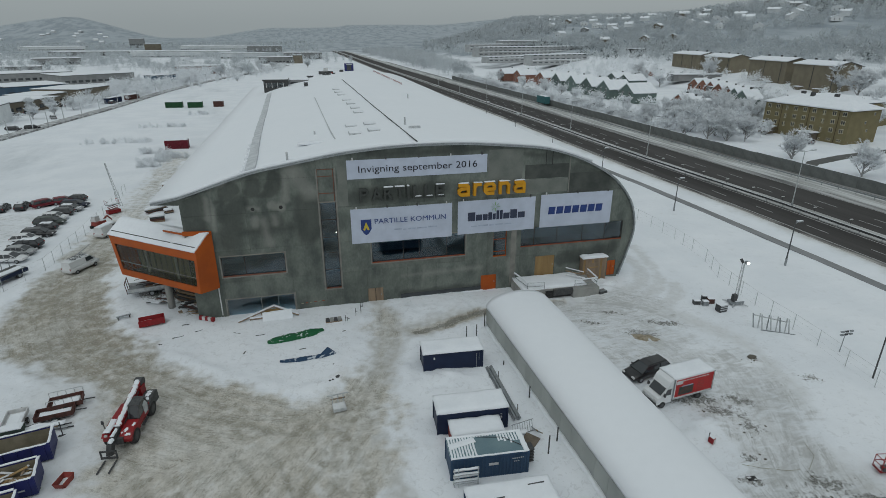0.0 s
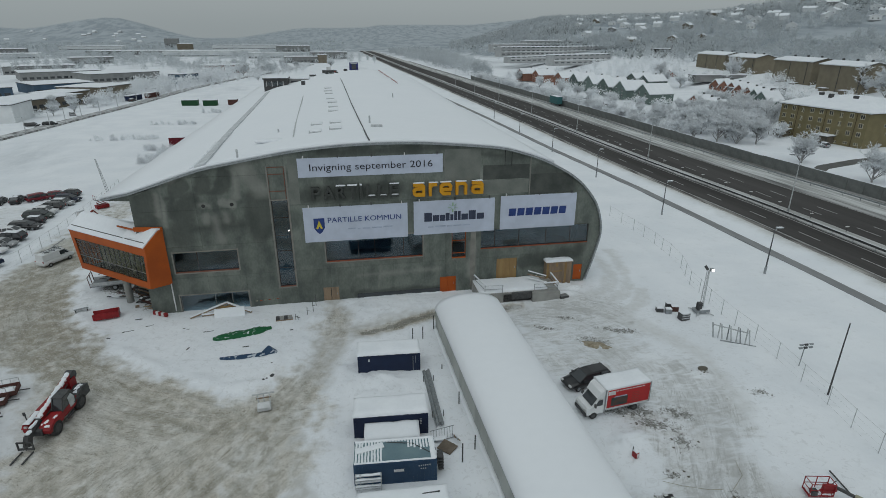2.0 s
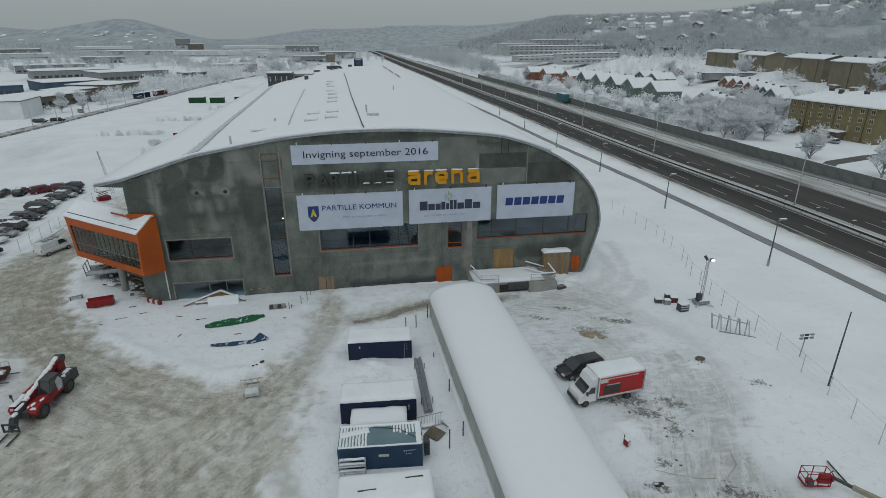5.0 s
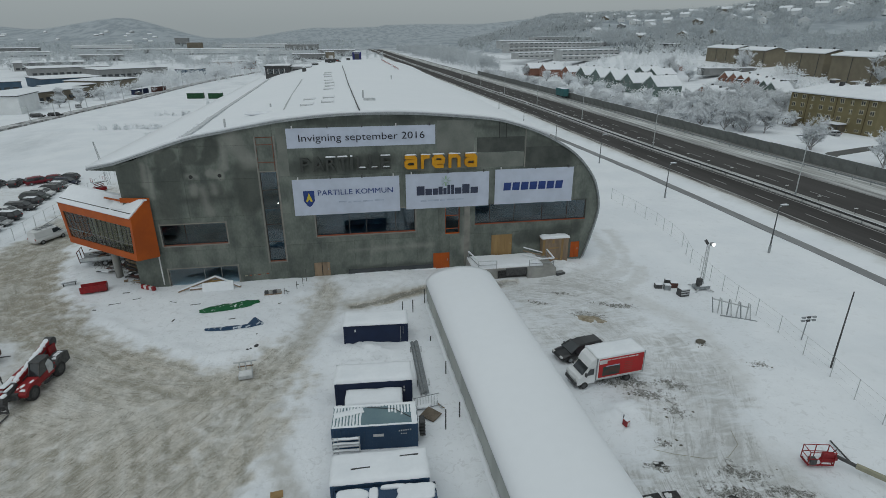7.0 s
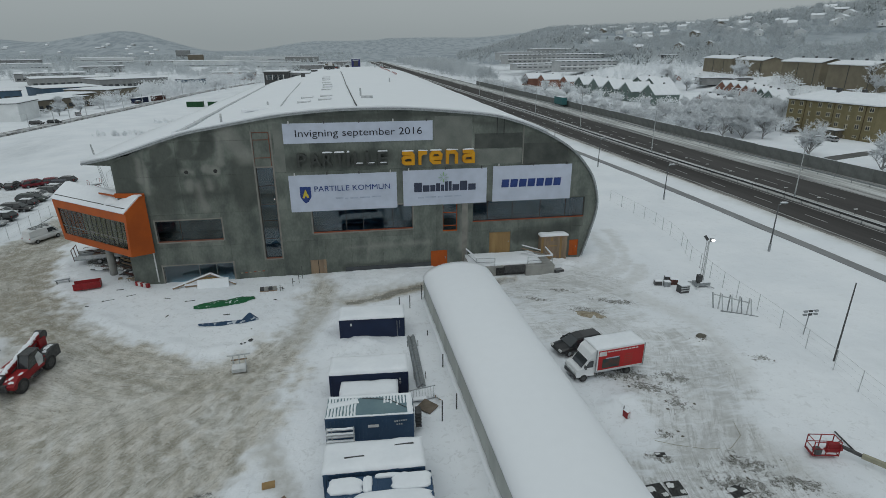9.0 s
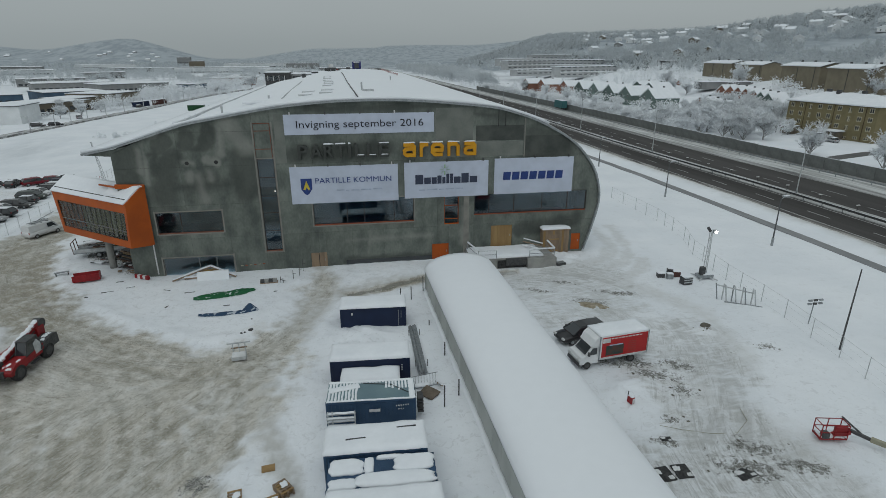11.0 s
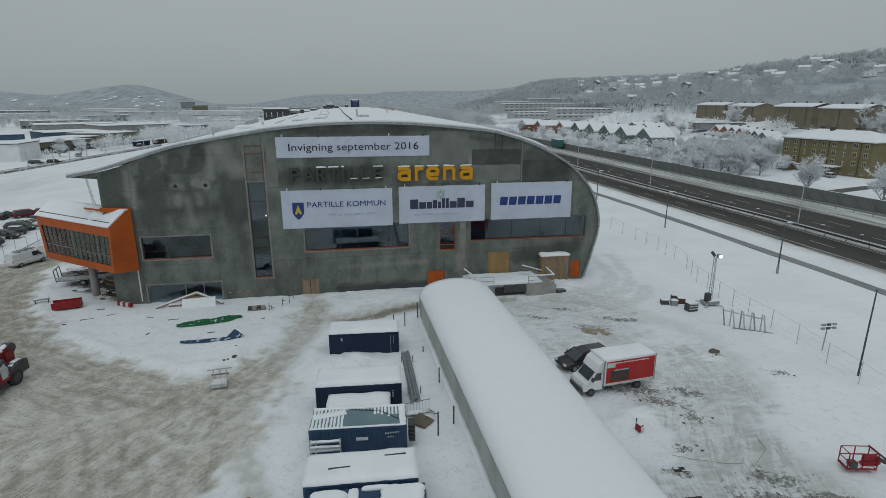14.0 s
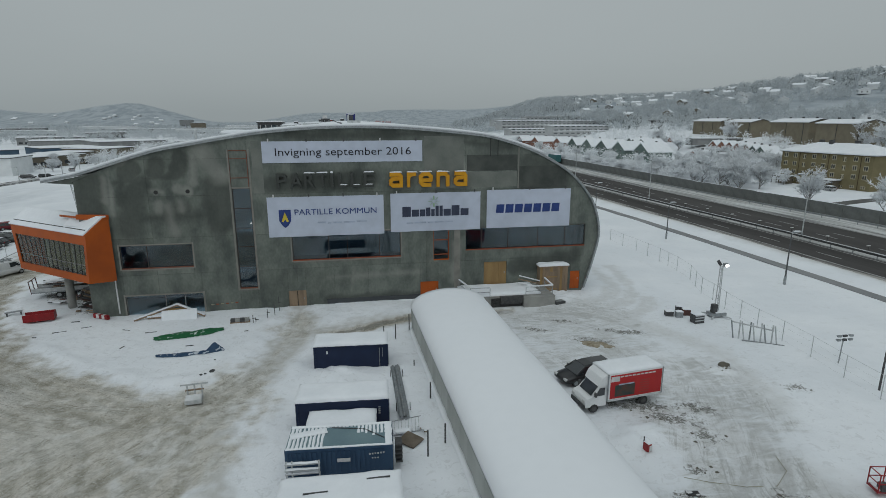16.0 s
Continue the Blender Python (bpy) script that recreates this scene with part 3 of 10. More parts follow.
flows = [flow([(-37, 175), (-35, 110), (-34, 84), (-31, 70), (-24, 57), (-14, 47.5), (-4, 43), (5, 42), (16, 44)]), flow([(-19, 4), (-11, 24), (-3, 37), (3, 47), (6, 55), (7.5, 64)]), flow([(28, 57), (36, 54), (40, 47), (41, 40), (38, 32), (34, 24), (33, 14)])]
for k, (off, run) in enumerate(flows):
    me.attributes.new("flow_%d" % k, "FLOAT_VECTOR", "POINT").data.foreach_set("vector", np.stack([off, run, np.zeros_like(off)], -1).ravel().astype(np.float32))
soft = np.zeros_like(GX)
for pts, wide in (([(1.6, 39), (3.4, 33.4), (4.4, 30), (5.5, 26.5), (7.0, 21), (8, 15)], 1.5), ([(6.2, 62), (6.5, 58), (5.5, 52)], 1.3), ([(-2, 40), (3, 43), (6, 50), (7, 58)], 2.2), ([(8, 54), (13, 55), (18, 56.5)], 2.4), ([(36, 30), (38, 24), (39, 18)], 2.5), ([(40, 52), (43, 46), (44, 40), (41, 33)], 2.2), ([(29, 55), (36, 56), (40, 52)], 3.0), ([(36, 57), (41.5, 59), (44.5, 64), (45.5, 72)], 1.5), ([(39, 55), (44, 58.5), (46.8, 64), (48, 72)], 1.3), ([(38, 52), (43, 54), (46, 58)], 1.2)):
    soft = np.maximum(soft, 1 - sm(along(pts, 0.0) + 0.8 * edge, 0.2, wide))
soft = soft * (1 - 0.5 * sm(GX, 26, 30))
soft = np.maximum(soft, 0.4 * (1 - sm(along([(-27, 60), (-23, 48), (-22, 36), (-20, 20)], 0.0) + 2.0 * edge, 1.0, 6.0)))
soft = np.maximum(soft, 0.95 * sm(shifted + 0.8 * edge, 75.5, 79.6) * (1 - sm(shifted, 80, 81)))
trod = sm(inside(GX, GY, [(-32, 76), (-14, 64), (44, 64), (52, 54), (47, 18), (-32, 18)]), -2, 3)
yard = np.maximum(yard, 0.75 * sm(inside(GX, GY, [(-64, 88), (-48, 88), (-48.5, 104), (-49.5, 113), (-56, 114), (-66, 108)]) + 1.5 * edge, -1.5, 2.0))
turn = sm(np.abs(flows[0][0]) - np.abs(flows[1][0]), -4.0, 4.0)
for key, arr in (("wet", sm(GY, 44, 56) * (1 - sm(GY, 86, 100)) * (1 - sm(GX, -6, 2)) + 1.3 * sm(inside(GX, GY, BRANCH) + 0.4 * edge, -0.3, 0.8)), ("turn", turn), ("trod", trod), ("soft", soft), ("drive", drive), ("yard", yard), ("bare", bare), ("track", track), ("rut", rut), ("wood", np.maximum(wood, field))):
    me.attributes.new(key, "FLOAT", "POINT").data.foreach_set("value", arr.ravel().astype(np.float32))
me.polygons.foreach_set("use_smooth", [True] * len(me.polygons))


def ground_mat():
    m = bpy.data.materials.new("snowy ground")
    m.use_nodes = True
    n, l = m.node_tree.nodes, m.node_tree.links
    b = n["Principled BSDF"]
    b.inputs["Roughness"].default_value, b.inputs["Specular IOR Level"].default_value = 0.95, 0.15
    tc = n.new("ShaderNodeTexCoord")

    def nz(scale, detail=6.0, stretch=None, distort=0.0, grain=0.5):
        t = n.new("ShaderNodeTexNoise")
        t.inputs["Roughness"].default_value = grain
        t.inputs["Scale"].default_value, t.inputs["Detail"].default_value, t.inputs["Distortion"].default_value = scale, detail, distort
        if stretch:
            mp = n.new("ShaderNodeMapping")
            mp.inputs["Rotation"].default_value, mp.inputs["Scale"].default_value = (0, 0, radians(stretch[0])), (stretch[1], stretch[2], 1)
            l.new(tc.outputs["Object"], mp.inputs["Vector"])
            l.new(mp.outputs[0], t.inputs["Vector"])
        else:
            l.new(tc.outputs["Object"], t.inputs["Vector"])
        return t.outputs[0]

    def att(key):
        a = n.new("ShaderNodeAttribute")
        a.attribute_name = key
        return a.outputs["Fac"]

    def op(kind, a, c):
        q = n.new("ShaderNodeMath")
        q.operation = kind
        for s, v in zip(q.inputs, (a, c)):
            if isinstance(v, (int, float)):
                s.default_value = v
            else:
                l.new(v, s)
        return q.outputs[0]

    def rng(v, lo, hi, a=0.0, c=1.0):
        q = n.new("ShaderNodeMapRange")
        q.interpolation_type = "SMOOTHSTEP"
        for k, w in zip(("From Min", "From Max", "To Min", "To Max"), (lo, hi, a, c)):
            q.inputs[k].default_value = w
        l.new(v, q.inputs["Value"])
        return q.outputs[0]

    def mix(f, a, c):
        q = n.new("ShaderNodeMix")
        q.data_type = "RGBA"
        for k, v in (("Factor", f), ("A", a), ("B", c)):
            if isinstance(v, tuple):
                q.inputs[k].default_value = (*v, 1)
            else:
                l.new(v, q.inputs[k])
        return q.outputs["Result"]

    def trail(k, across, length, detail=6.0):
        a = n.new("ShaderNodeAttribute")
        a.attribute_name = "flow_%d" % k
        mp = n.new("ShaderNodeMapping")
        mp.inputs["Scale"].default_value = (across, length, 1)
        l.new(a.outputs["Vector"], mp.inputs["Vector"])
        t = n.new("ShaderNodeTexNoise")
        t.inputs["Scale"].default_value, t.inputs["Detail"].default_value, t.inputs["Distortion"].default_value = 1.0, detail, 0.6
        t.inputs["Roughness"].default_value = 0.64
        l.new(mp.outputs[0], t.inputs["Vector"])
        return t.outputs[0]

    def blend(f, a, c):
        return op("ADD", op("MULTIPLY", a, op("SUBTRACT", 1.0, f)), op("MULTIPLY", c, f))

    lane = blend(att("turn"), trail(0, 1.1, 0.14, 8.0), trail(1, 1.1, 0.14, 8.0))
    tread = blend(att("turn"), trail(0, 4.2, 2.0, 9.0), trail(1, 4.2, 2.0, 9.0))
    scuff = trail(2, 1.5, 0.22, 8.0)
    pebble = nz(17.0, 6.0)
    coarse, mid = nz(0.12), nz(0.9)
    clod = nz(2.6, 9.0, None, 0.8, 0.72)
    streak = nz(0.8, 8.0, (28, 0.5, 1.6), 1.2)
    streak2 = nz(0.9, 8.0, (-55, 0.5, 1.5), 1.5)
    white = mix(rng(coarse, 0.35, 0.65), (0.80, 0.82, 0.85), (0.75, 0.775, 0.81))
    white = mix(op("MULTIPLY", rng(mid, 0.55, 0.75), 0.25), white, (0.66, 0.68, 0.70))
    crumb, lump = nz(5.2, 8.0, None, 0.4, 0.78), nz(1.6, 9.0, None, 0.7, 0.72)
    furrow = blend(att("turn"), trail(0, 1.8, 0.07, 3.0), trail(1, 1.8, 0.07, 3.0))
    broad = blend(att("turn"), trail(0, 0.5, 0.045, 4.0), trail(1, 0.5, 0.045, 4.0))
    brush = blend(att("turn"), trail(0, 4.0, 1.1, 7.0), trail(1, 4.0, 1.1, 7.0))
    crease = op("ABSOLUTE", op("SUBTRACT", furrow, 0.5), 0.0)
    crack = op("ABSOLUTE", op("SUBTRACT", nz(1.1, 5.0, None, 1.6), 0.5), 0.0)
    mud = mix(rng(mid, 0.3, 0.7), (0.655, 0.62, 0.565), (0.575, 0.542, 0.482))
    # broad worn lanes, then the streaks that wheels drag along them
    mud = mix(op("MULTIPLY", rng(broad, 0.49, 0.36), 0.55), mud, (0.37, 0.345, 0.285))
    mud = mix(op("MULTIPLY", rng(broad, 0.54, 0.66), 0.45), mud, (0.66, 0.655, 0.625))
    mud = mix(op("MULTIPLY", rng(lane, 0.48, 0.38), 0.4), mud, (0.34, 0.32, 0.26))
    mud = mix(op("MULTIPLY", rng(lane, 0.53, 0.65), 0.45), mud, (0.66, 0.655, 0.625))
    mud = mix(op("MULTIPLY", op("MULTIPLY", att("track"), rng(mid, 0.3, 0.6)), 0.55), mud, (0.32, 0.305, 0.26))
    mud = mix(op("MULTIPLY", rng(att("rut"), 0.0, 0.8), 0.45), mud, (0.64, 0.635, 0.605))
    mud = mix(op("MULTIPLY", rng(op("MULTIPLY", att("rut"), -1.0), 0.0, 0.8), 0.5), mud, (0.31, 0.295, 0.25))
    mud = mix(op("ADD", 0.03, op("MULTIPLY", att("wet"), rng(mid, 0.3, 0.65, 0.35, 0.75))), mud, (0.32, 0.295, 0.24))
    mud = mix(op("MULTIPLY", rng(op("ADD", coarse, op("MULTIPLY", op("SUBTRACT", clod, 0.5), 0.35)), 0.50, 0.38), 0.3), mud, (0.72, 0.715, 0.69))
    mud = mix(op("MULTIPLY", rng(att("wet"), 1.0, 1.25), 0.7), mud, (0.20, 0.195, 0.175))
    # dragged grit and crumbs of ice
    patchy = rng(lump, 0.40, 0.58)
    mud = mix(op("MULTIPLY", op("MULTIPLY", rng(brush, 0.49, 0.38), patchy), 0.42), mud, (0.28, 0.265, 0.22))
    mud = mix(op("MULTIPLY", op("MULTIPLY", rng(brush, 0.53, 0.64), patchy), 0.35), mud, (0.70, 0.695, 0.665))
    mud = mix(op("MULTIPLY", rng(tread, 0.46, 0.36), 0.25), mud, (0.26, 0.245, 0.205))
    mud = mix(op("MULTIPLY", op("MULTIPLY", rng(crease, 0.016, 0.003), rng(mid, 0.35, 0.6)), 0.65), mud, (0.22, 0.205, 0.165))
    mud = mix(op("MULTIPLY", op("MULTIPLY", rng(crack, 0.022, 0.005), rng(coarse, 0.4, 0.6)), 0.35), mud, (0.25, 0.235, 0.19))
    mud = mix(op("MULTIPLY", op("MULTIPLY", rng(lump, 0.56, 0.64), rng(coarse, 0.4, 0.55)), 0.35), mud, (0.28, 0.265, 0.215))
    mud = mix(op("MULTIPLY", rng(crumb, 0.56, 0.61), 0.5), mud, (0.22, 0.205, 0.165))
    mud = mix(op("MULTIPLY", rng(crumb, 0.45, 0.39), 0.5), mud, (0.74, 0.735, 0.705))
    mud = mix(op("MULTIPLY", op("MULTIPLY", rng(pebble, 0.56, 0.63), rng(mid, 0.4, 0.6)), 0.5), mud, (0.16, 0.145, 0.115))
    white = mix(op("MULTIPLY", op("MULTIPLY", att("trod"), rng(nz(1.7, 5.0, None, 1.2, 0.62), 0.55, 0.65)), 0.38), white, (0.56, 0.57, 0.585))
    white = mix(op("MULTIPLY", att("soft"), rng(nz(1.3, 7.0), 0.2, 0.7, 0.45, 0.95)), white, (0.50, 0.495, 0.475))
    f1 = rng(op("ADD", att("drive"), op("MULTIPLY", op("SUBTRACT", mid, 0.5), 1.1)), 0.1, 1.0)
    col = mix(f1, white, mud)
    slush = mix(rng(streak2, 0.42, 0.64), (0.74, 0.755, 0.77), (0.58, 0.585, 0.58))
    slush = mix(op("MULTIPLY", rng(scuff, 0.49, 0.42), 0.4), slush, (0.37, 0.37, 0.35))
    slush = mix(op("MULTIPLY", rng(scuff, 0.56, 0.68), 0.5), slush, (0.76, 0.77, 0.79))
    slush = mix(op("MULTIPLY", rng(clod, 0.56, 0.61), 0.6), slush, (0.30, 0.30, 0.28))
    slush = mix(op("MULTIPLY", rng(op("ABSOLUTE", op("SUBTRACT", trail(2, 1.3, 0.09, 3.0), 0.5), 0.0), 0.03, 0.005), 0.6), slush, (0.30, 0.30, 0.285))
    slush = mix(op("MULTIPLY", rng(coarse, 0.47, 0.62), 0.35), slush, (0.48, 0.475, 0.45))
    slush = mix(op("MULTIPLY", rng(pebble, 0.58, 0.68), 0.6), slush, (0.22, 0.22, 0.20))
    slush = mix(op("MULTIPLY", rng(att("rut"), 0.0, 0.8), 0.6), slush, (0.74, 0.75, 0.76))
    slush = mix(op("MULTIPLY", rng(op("MULTIPLY", att("rut"), -1.0), 0.0, 0.8), 0.6), slush, (0.40, 0.40, 0.39))
    slush = mix(op("MULTIPLY", rng(crumb, 0.56, 0.61), 0.55), slush, (0.24, 0.24, 0.225))
    slush = mix(op("MULTIPLY", rng(lump, 0.42, 0.34), 0.6), slush, (0.78, 0.79, 0.81))
    slush = mix(op("MULTIPLY", att("track"), 0.3), slush, (0.46, 0.46, 0.45))
    f2 = op("MULTIPLY", rng(op("ADD", att("yard"), op("MULTIPLY", op("SUBTRACT", streak, 0.5), 2.0)), 0.3, 1.2), 0.78)
    col = mix(f2, col, slush)
    # soil colour, which also stands in for shade under the orange box
    soil = mix(rng(pebble, 0.42, 0.6), (0.10, 0.098, 0.085), (0.40, 0.40, 0.39))
    f3 = op("MULTIPLY", rng(op("ADD", op("MULTIPLY", att("bare"), 0.8), op("MULTIPLY", op("SUBTRACT", clod, 0.5), 3.0)), 0.45, 0.85), rng(att("bare"), 0.02, 0.3))
    col = mix(f3, col, soil)
    # frosted far woods, their blue-grey holding haze in the base colour
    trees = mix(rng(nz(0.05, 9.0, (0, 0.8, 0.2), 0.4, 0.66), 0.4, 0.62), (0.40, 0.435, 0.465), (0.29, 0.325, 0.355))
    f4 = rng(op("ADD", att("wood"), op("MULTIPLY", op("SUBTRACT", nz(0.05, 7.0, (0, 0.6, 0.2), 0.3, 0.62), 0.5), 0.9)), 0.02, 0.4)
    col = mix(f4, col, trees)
    l.new(col, b.inputs["Base Color"])
    bp = n.new("ShaderNodeBump")
    bp.inputs["Strength"].default_value, bp.inputs["Distance"].default_value = 0.85, 0.2
    rough = op("ADD", op("MULTIPLY", mid, 0.6), op("MULTIPLY", clod, op("ADD", 0.12, op("MULTIPLY", op("MAXIMUM", att("drive"), att("yard")), 0.45))))
    rough = op("ADD", rough, op("MULTIPLY", crumb, op("ADD", op("ADD", 0.05, op("MULTIPLY", att("trod"), 0.1)), op("MULTIPLY", op("MAXIMUM", att("drive"), att("yard")), 0.35))))
    rough = op("ADD", rough, op("MULTIPLY", brush, op("MULTIPLY", att("drive"), 0.12)))
    l.new(rough, bp.inputs["Height"])
    l.new(bp.outputs[0], b.inputs["Normal"])
    return m


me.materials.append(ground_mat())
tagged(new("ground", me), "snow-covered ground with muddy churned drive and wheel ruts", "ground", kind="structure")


def gz(x, y):
    """The ground's height under one place."""
    i, j = int(np.clip(np.searchsorted(gx, x) - 1, 0, nx - 2)), int(np.clip(np.searchsorted(gy, y) - 1, 0, ny - 2))
    u, v = (x - gx[i]) / (gx[i + 1] - gx[i]), (y - gy[j]) / (gy[j + 1] - gy[j])
    return float(GZ_FLAT[j, i] * (1 - u) * (1 - v) + GZ_FLAT[j, i + 1] * u * (1 - v) + GZ_FLAT[j + 1, i] * (1 - u) * v + GZ_FLAT[j + 1, i + 1] * u * v)


# ---------------------------------------------------------------- motorway


def strip(xa, xb, y0, y1, z, th=0.0, step=8.0):
    """A ribbon along the motorway between two offsets, with thickness th."""
    m = Mesh()
    ys = np.arange(y0, y1 + step, step)
    rows = []
    for y in ys:
        s = float(road_shift(y))
        rows.append([(xa + s, y, z), (xb + s, y, z), (xb + s, y, z - max(th, 0.05)), (xa + s, y, z - max(th, 0.05))])
    return m.loft(rows)


road = tagged(part("road", strip(79.6, 112.0, -60, 2200, 0.0, 0.3, 10.0), ASPHALT), "wet dark asphalt motorway with five lanes", "road", kind="structure")
EDGE_SLUSH = mat("brown slush", (0.36, 0.35, 0.335), 0.95, (0.075, 0.072, 0.07), 0.9, bump=0.5, bscale=5.0, stretch=(1, 0.10, 1), fleck=0.25, contrast=(0.38, 0.6))
part("shoulder", strip(79.3, 80.5, -60, 1500, 0.025, 0.03, 10.0), EDGE_SLUSH, road, "brown slush on the hard shoulder")
part("median", strip(88.5, 92.0, -60, 1500, 0.16, 0.16, 10.0), mat("dirty median snow", (0.52, 0.52, 0.52), 0.95, (0.33, 0.33, 0.32), 0.9, bump=0.4, stretch=(1, 0.06, 1), fleck=0.2), road, "snowy median strip")
part("shoulder", strip(104.6, 106.6, -60, 1500, 0.03, 0.02, 10.0), SLUSH_LANE, road, "slush-covered hard shoulder")
tagged(part("verge", strip(106.4, 112.6, -60, 1400, 0.14, 0.4, 10.0), mat("streaked slush", (0.60, 0.61, 0.61), 0.95, (0.30, 0.30, 0.29), 1.1, bump=0.4, bscale=4.0, stretch=(1, 0.05, 1), fleck=0.2)), "grey ploughed snow verge beside the motorway", "verge", kind="structure")
tagged(part("verge", strip(112.6, 115.5, -60, 700, 0.06, 0.4, 10.0), mat("dark trodden slush", (0.17, 0.17, 0.165), 0.9, (0.44, 0.44, 0.44), 0.7, bump=0.4, bscale=4.0, stretch=(1, 0.05, 1), fleck=0.2, contrast=(0.45, 0.65))), "dark slushy strip at the foot of the noise wall", "verge", kind="structure")
tagged(part("side_road", Mesh().loft([[(x, y - 1.8, 0.1), (x, y + 1.8, 0.1), (x, y + 1.8, -0.3), (x, y - 1.8, -0.3)] for x, y in ((119, 109), (128, 115.5), (143, 120), (160, 123), (190, 126))]), SIDE_ASPHALT), "damp grey side street behind the noise wall", "road", kind="structure")
ways = [(float(path_x(y)), y) for y in np.arange(-40, 460, 6.0)]
tagged(part("pavement", Mesh().loft([[(x - 0.85, y, -0.12), (x + 0.85, y, -0.12), (x + 0.85, y, -0.22), (x - 0.85, y, -0.22)] for x, y in ways]), PATH_GREY), "wet grey footway cleared of snow", "pavement", kind="structure")

dash = Mesh().box(0, 0, 0, 0.16, 4.5, 0.02).data("lane_dash", LINE)
for off in (84.0, 95.6, 99.0):
    for k in range(26):
        y = 24 + k * 12.0
        piece("lane_dash", dash, road, (off + float(road_shift(y)), y, 0.005))
for off in (80.7, 87.9, 92.4, 104.3):
    part("edge_line", strip(off - 0.1, off + 0.1, -60, 900, 0.026, 0.02, 10.0), LINE, road, "worn white edge line")

for off in (88.3,):
    rail = thing("guard_rail", "snow-topped galvanised steel guard rail along the median", "guard rail", group="motorway guard rails")
    part("rail", strip(off - 0.08, off + 0.08, -50, 900, 0.95, 0.34, 8.0), DARK_STEEL, rail)
    part("snow_cover", strip(off - 0.05, off + 0.05, -50, 900, 0.99, 0.04, 8.0), SNOW, rail, "snow ridge on the rail")
    post = Mesh().box(0, 0, 0, 0.1, 0.12, 0.62).data("post", STEEL)
    for k in range(75):
        y = 20 + 4.0 * k
        piece("post", post, rail, (off + float(road_shift(y)), y, 0.0))
rail = thing("guard_rail", "galvanised steel guard rail beside the slushy lane", "guard rail", group="motorway guard rails")
part("rail", strip(110.6, 110.75, -40, 600, 0.9, 0.3, 8.0), STEEL, rail)
post = Mesh().box(0, 0, 0, 0.1, 0.12, 0.6).data("post", STEEL)
for k in range(60):
    piece("post", post, rail, (110.68 + float(road_shift(20 + 4 * k)), 20 + 4.0 * k, 0.1))

marker = thing("median_marker", "low white T-shaped reflector post on the median", "marker post", group="median marker posts")
part("post", Mesh().box(0, 0, 0, 0.07, 0.07, 0.85), DARK_STEEL, marker)
part("head", Mesh().box(0, 0, 0.85, 0.62, 0.2, 0.12), CAST_WHITE, marker)
marker.matrix_basis = pose(91.6 + float(road_shift(50)), 50, 0.15)
for k in range(1, 20):
    y = 50 + 7.5 * k
    copy_thing(marker, pose(91.6 + float(road_shift(y)), y, 0.15))

screen = tagged(new("noise_wall"), "grey weathered noise wall of panels beside the motorway", "noise wall", kind="structure")
slab = Mesh().box(0, 0, 0, 0.16, 3.94, 2.75).data("wall_panel", NOISE_WALL)
cap = Mesh().box(0, 0, 2.75, 0.26, 3.96, 0.07).data("snow_cover", SNOW)
stud = Mesh().box(0, 0, 0, 0.2, 0.16, 2.8).data("wall_post", NOISE_WALL)
for k in range(100):
    y = 14 + 4.0 * k
    x = 115.6 + float(road_shift(y))
    h = -0.1 + 0.12 * math.sin(k * 0.9) * (k % 3 == 0)
    piece("wall_panel", slab, screen, (x, y, h), -math.degrees(math.atan2(float(road_shift(y + 2) - road_shift(y - 2)), 4)))
    piece("snow_cover", cap, screen, (x, y, h), -math.degrees(math.atan2(float(road_shift(y + 2) - road_shift(y - 2)), 4)))
    piece("wall_post", stud, screen, (x - 0.02, y + 2, -0.1))


def street_lamp(x, y, h, double=False, rz=0.0):
    lamp = thing("street_lamp", "tall galvanised street lamp dusted with snow", "street lamp", (x, y, gz(x, y)), rz, group="street lamps")
    part("pole", Mesh().rod((0, 0, 0), (0, 0, h), 0.11, 8, 0.06), PALE_STEEL if double else mat("dark galvanised pole", (0.10, 0.105, 0.11), 0.5), lamp)
    part("base", Mesh().rod((0, 0, 0), (0, 0, 1.1), 0.16, 8), STEEL, lamp)
    for s in ((1, -1) if double else (1,)):
        part("arm", Mesh().rod((0, 0, h - 0.1), (1.7 * s if double else 0.5, 0, h + 0.15), 0.05, 6), PALE_STEEL, lamp)
        head = part("lamp_head", Mesh().box(2.0 * s if double else 0.7, 0, h + 0.08, 0.95, 0.34, 0.16), STEEL, lamp)
        part("snow_cover", Mesh().snow(2.0 * s if double else 0.7, 0, h + 0.24, 0.95, 0.34, 0.1, cell=0.12), SNOW, head)
    return lamp


for x, y, h in ((66.0, 60, 6.6), (66.3, 87, 6.2), (66.8, 116, 6.4), (67.4, 146, 6.4), (68, 178, 6.4), (68.5, 212, 6.4), (66, 34, 6.6)):
    street_lamp(x, y, h)
for y in (84.2, 131.5, 177, 222, 268, 314, 362):
    street_lamp(90.6 + float(road_shift(y)) * 0.8, y, 11.2, True)

# ---------------------------------------------------------------- the arena
FY = 62.2                     # plane of the front wall
BACK = 198.0                  # far end of the roof
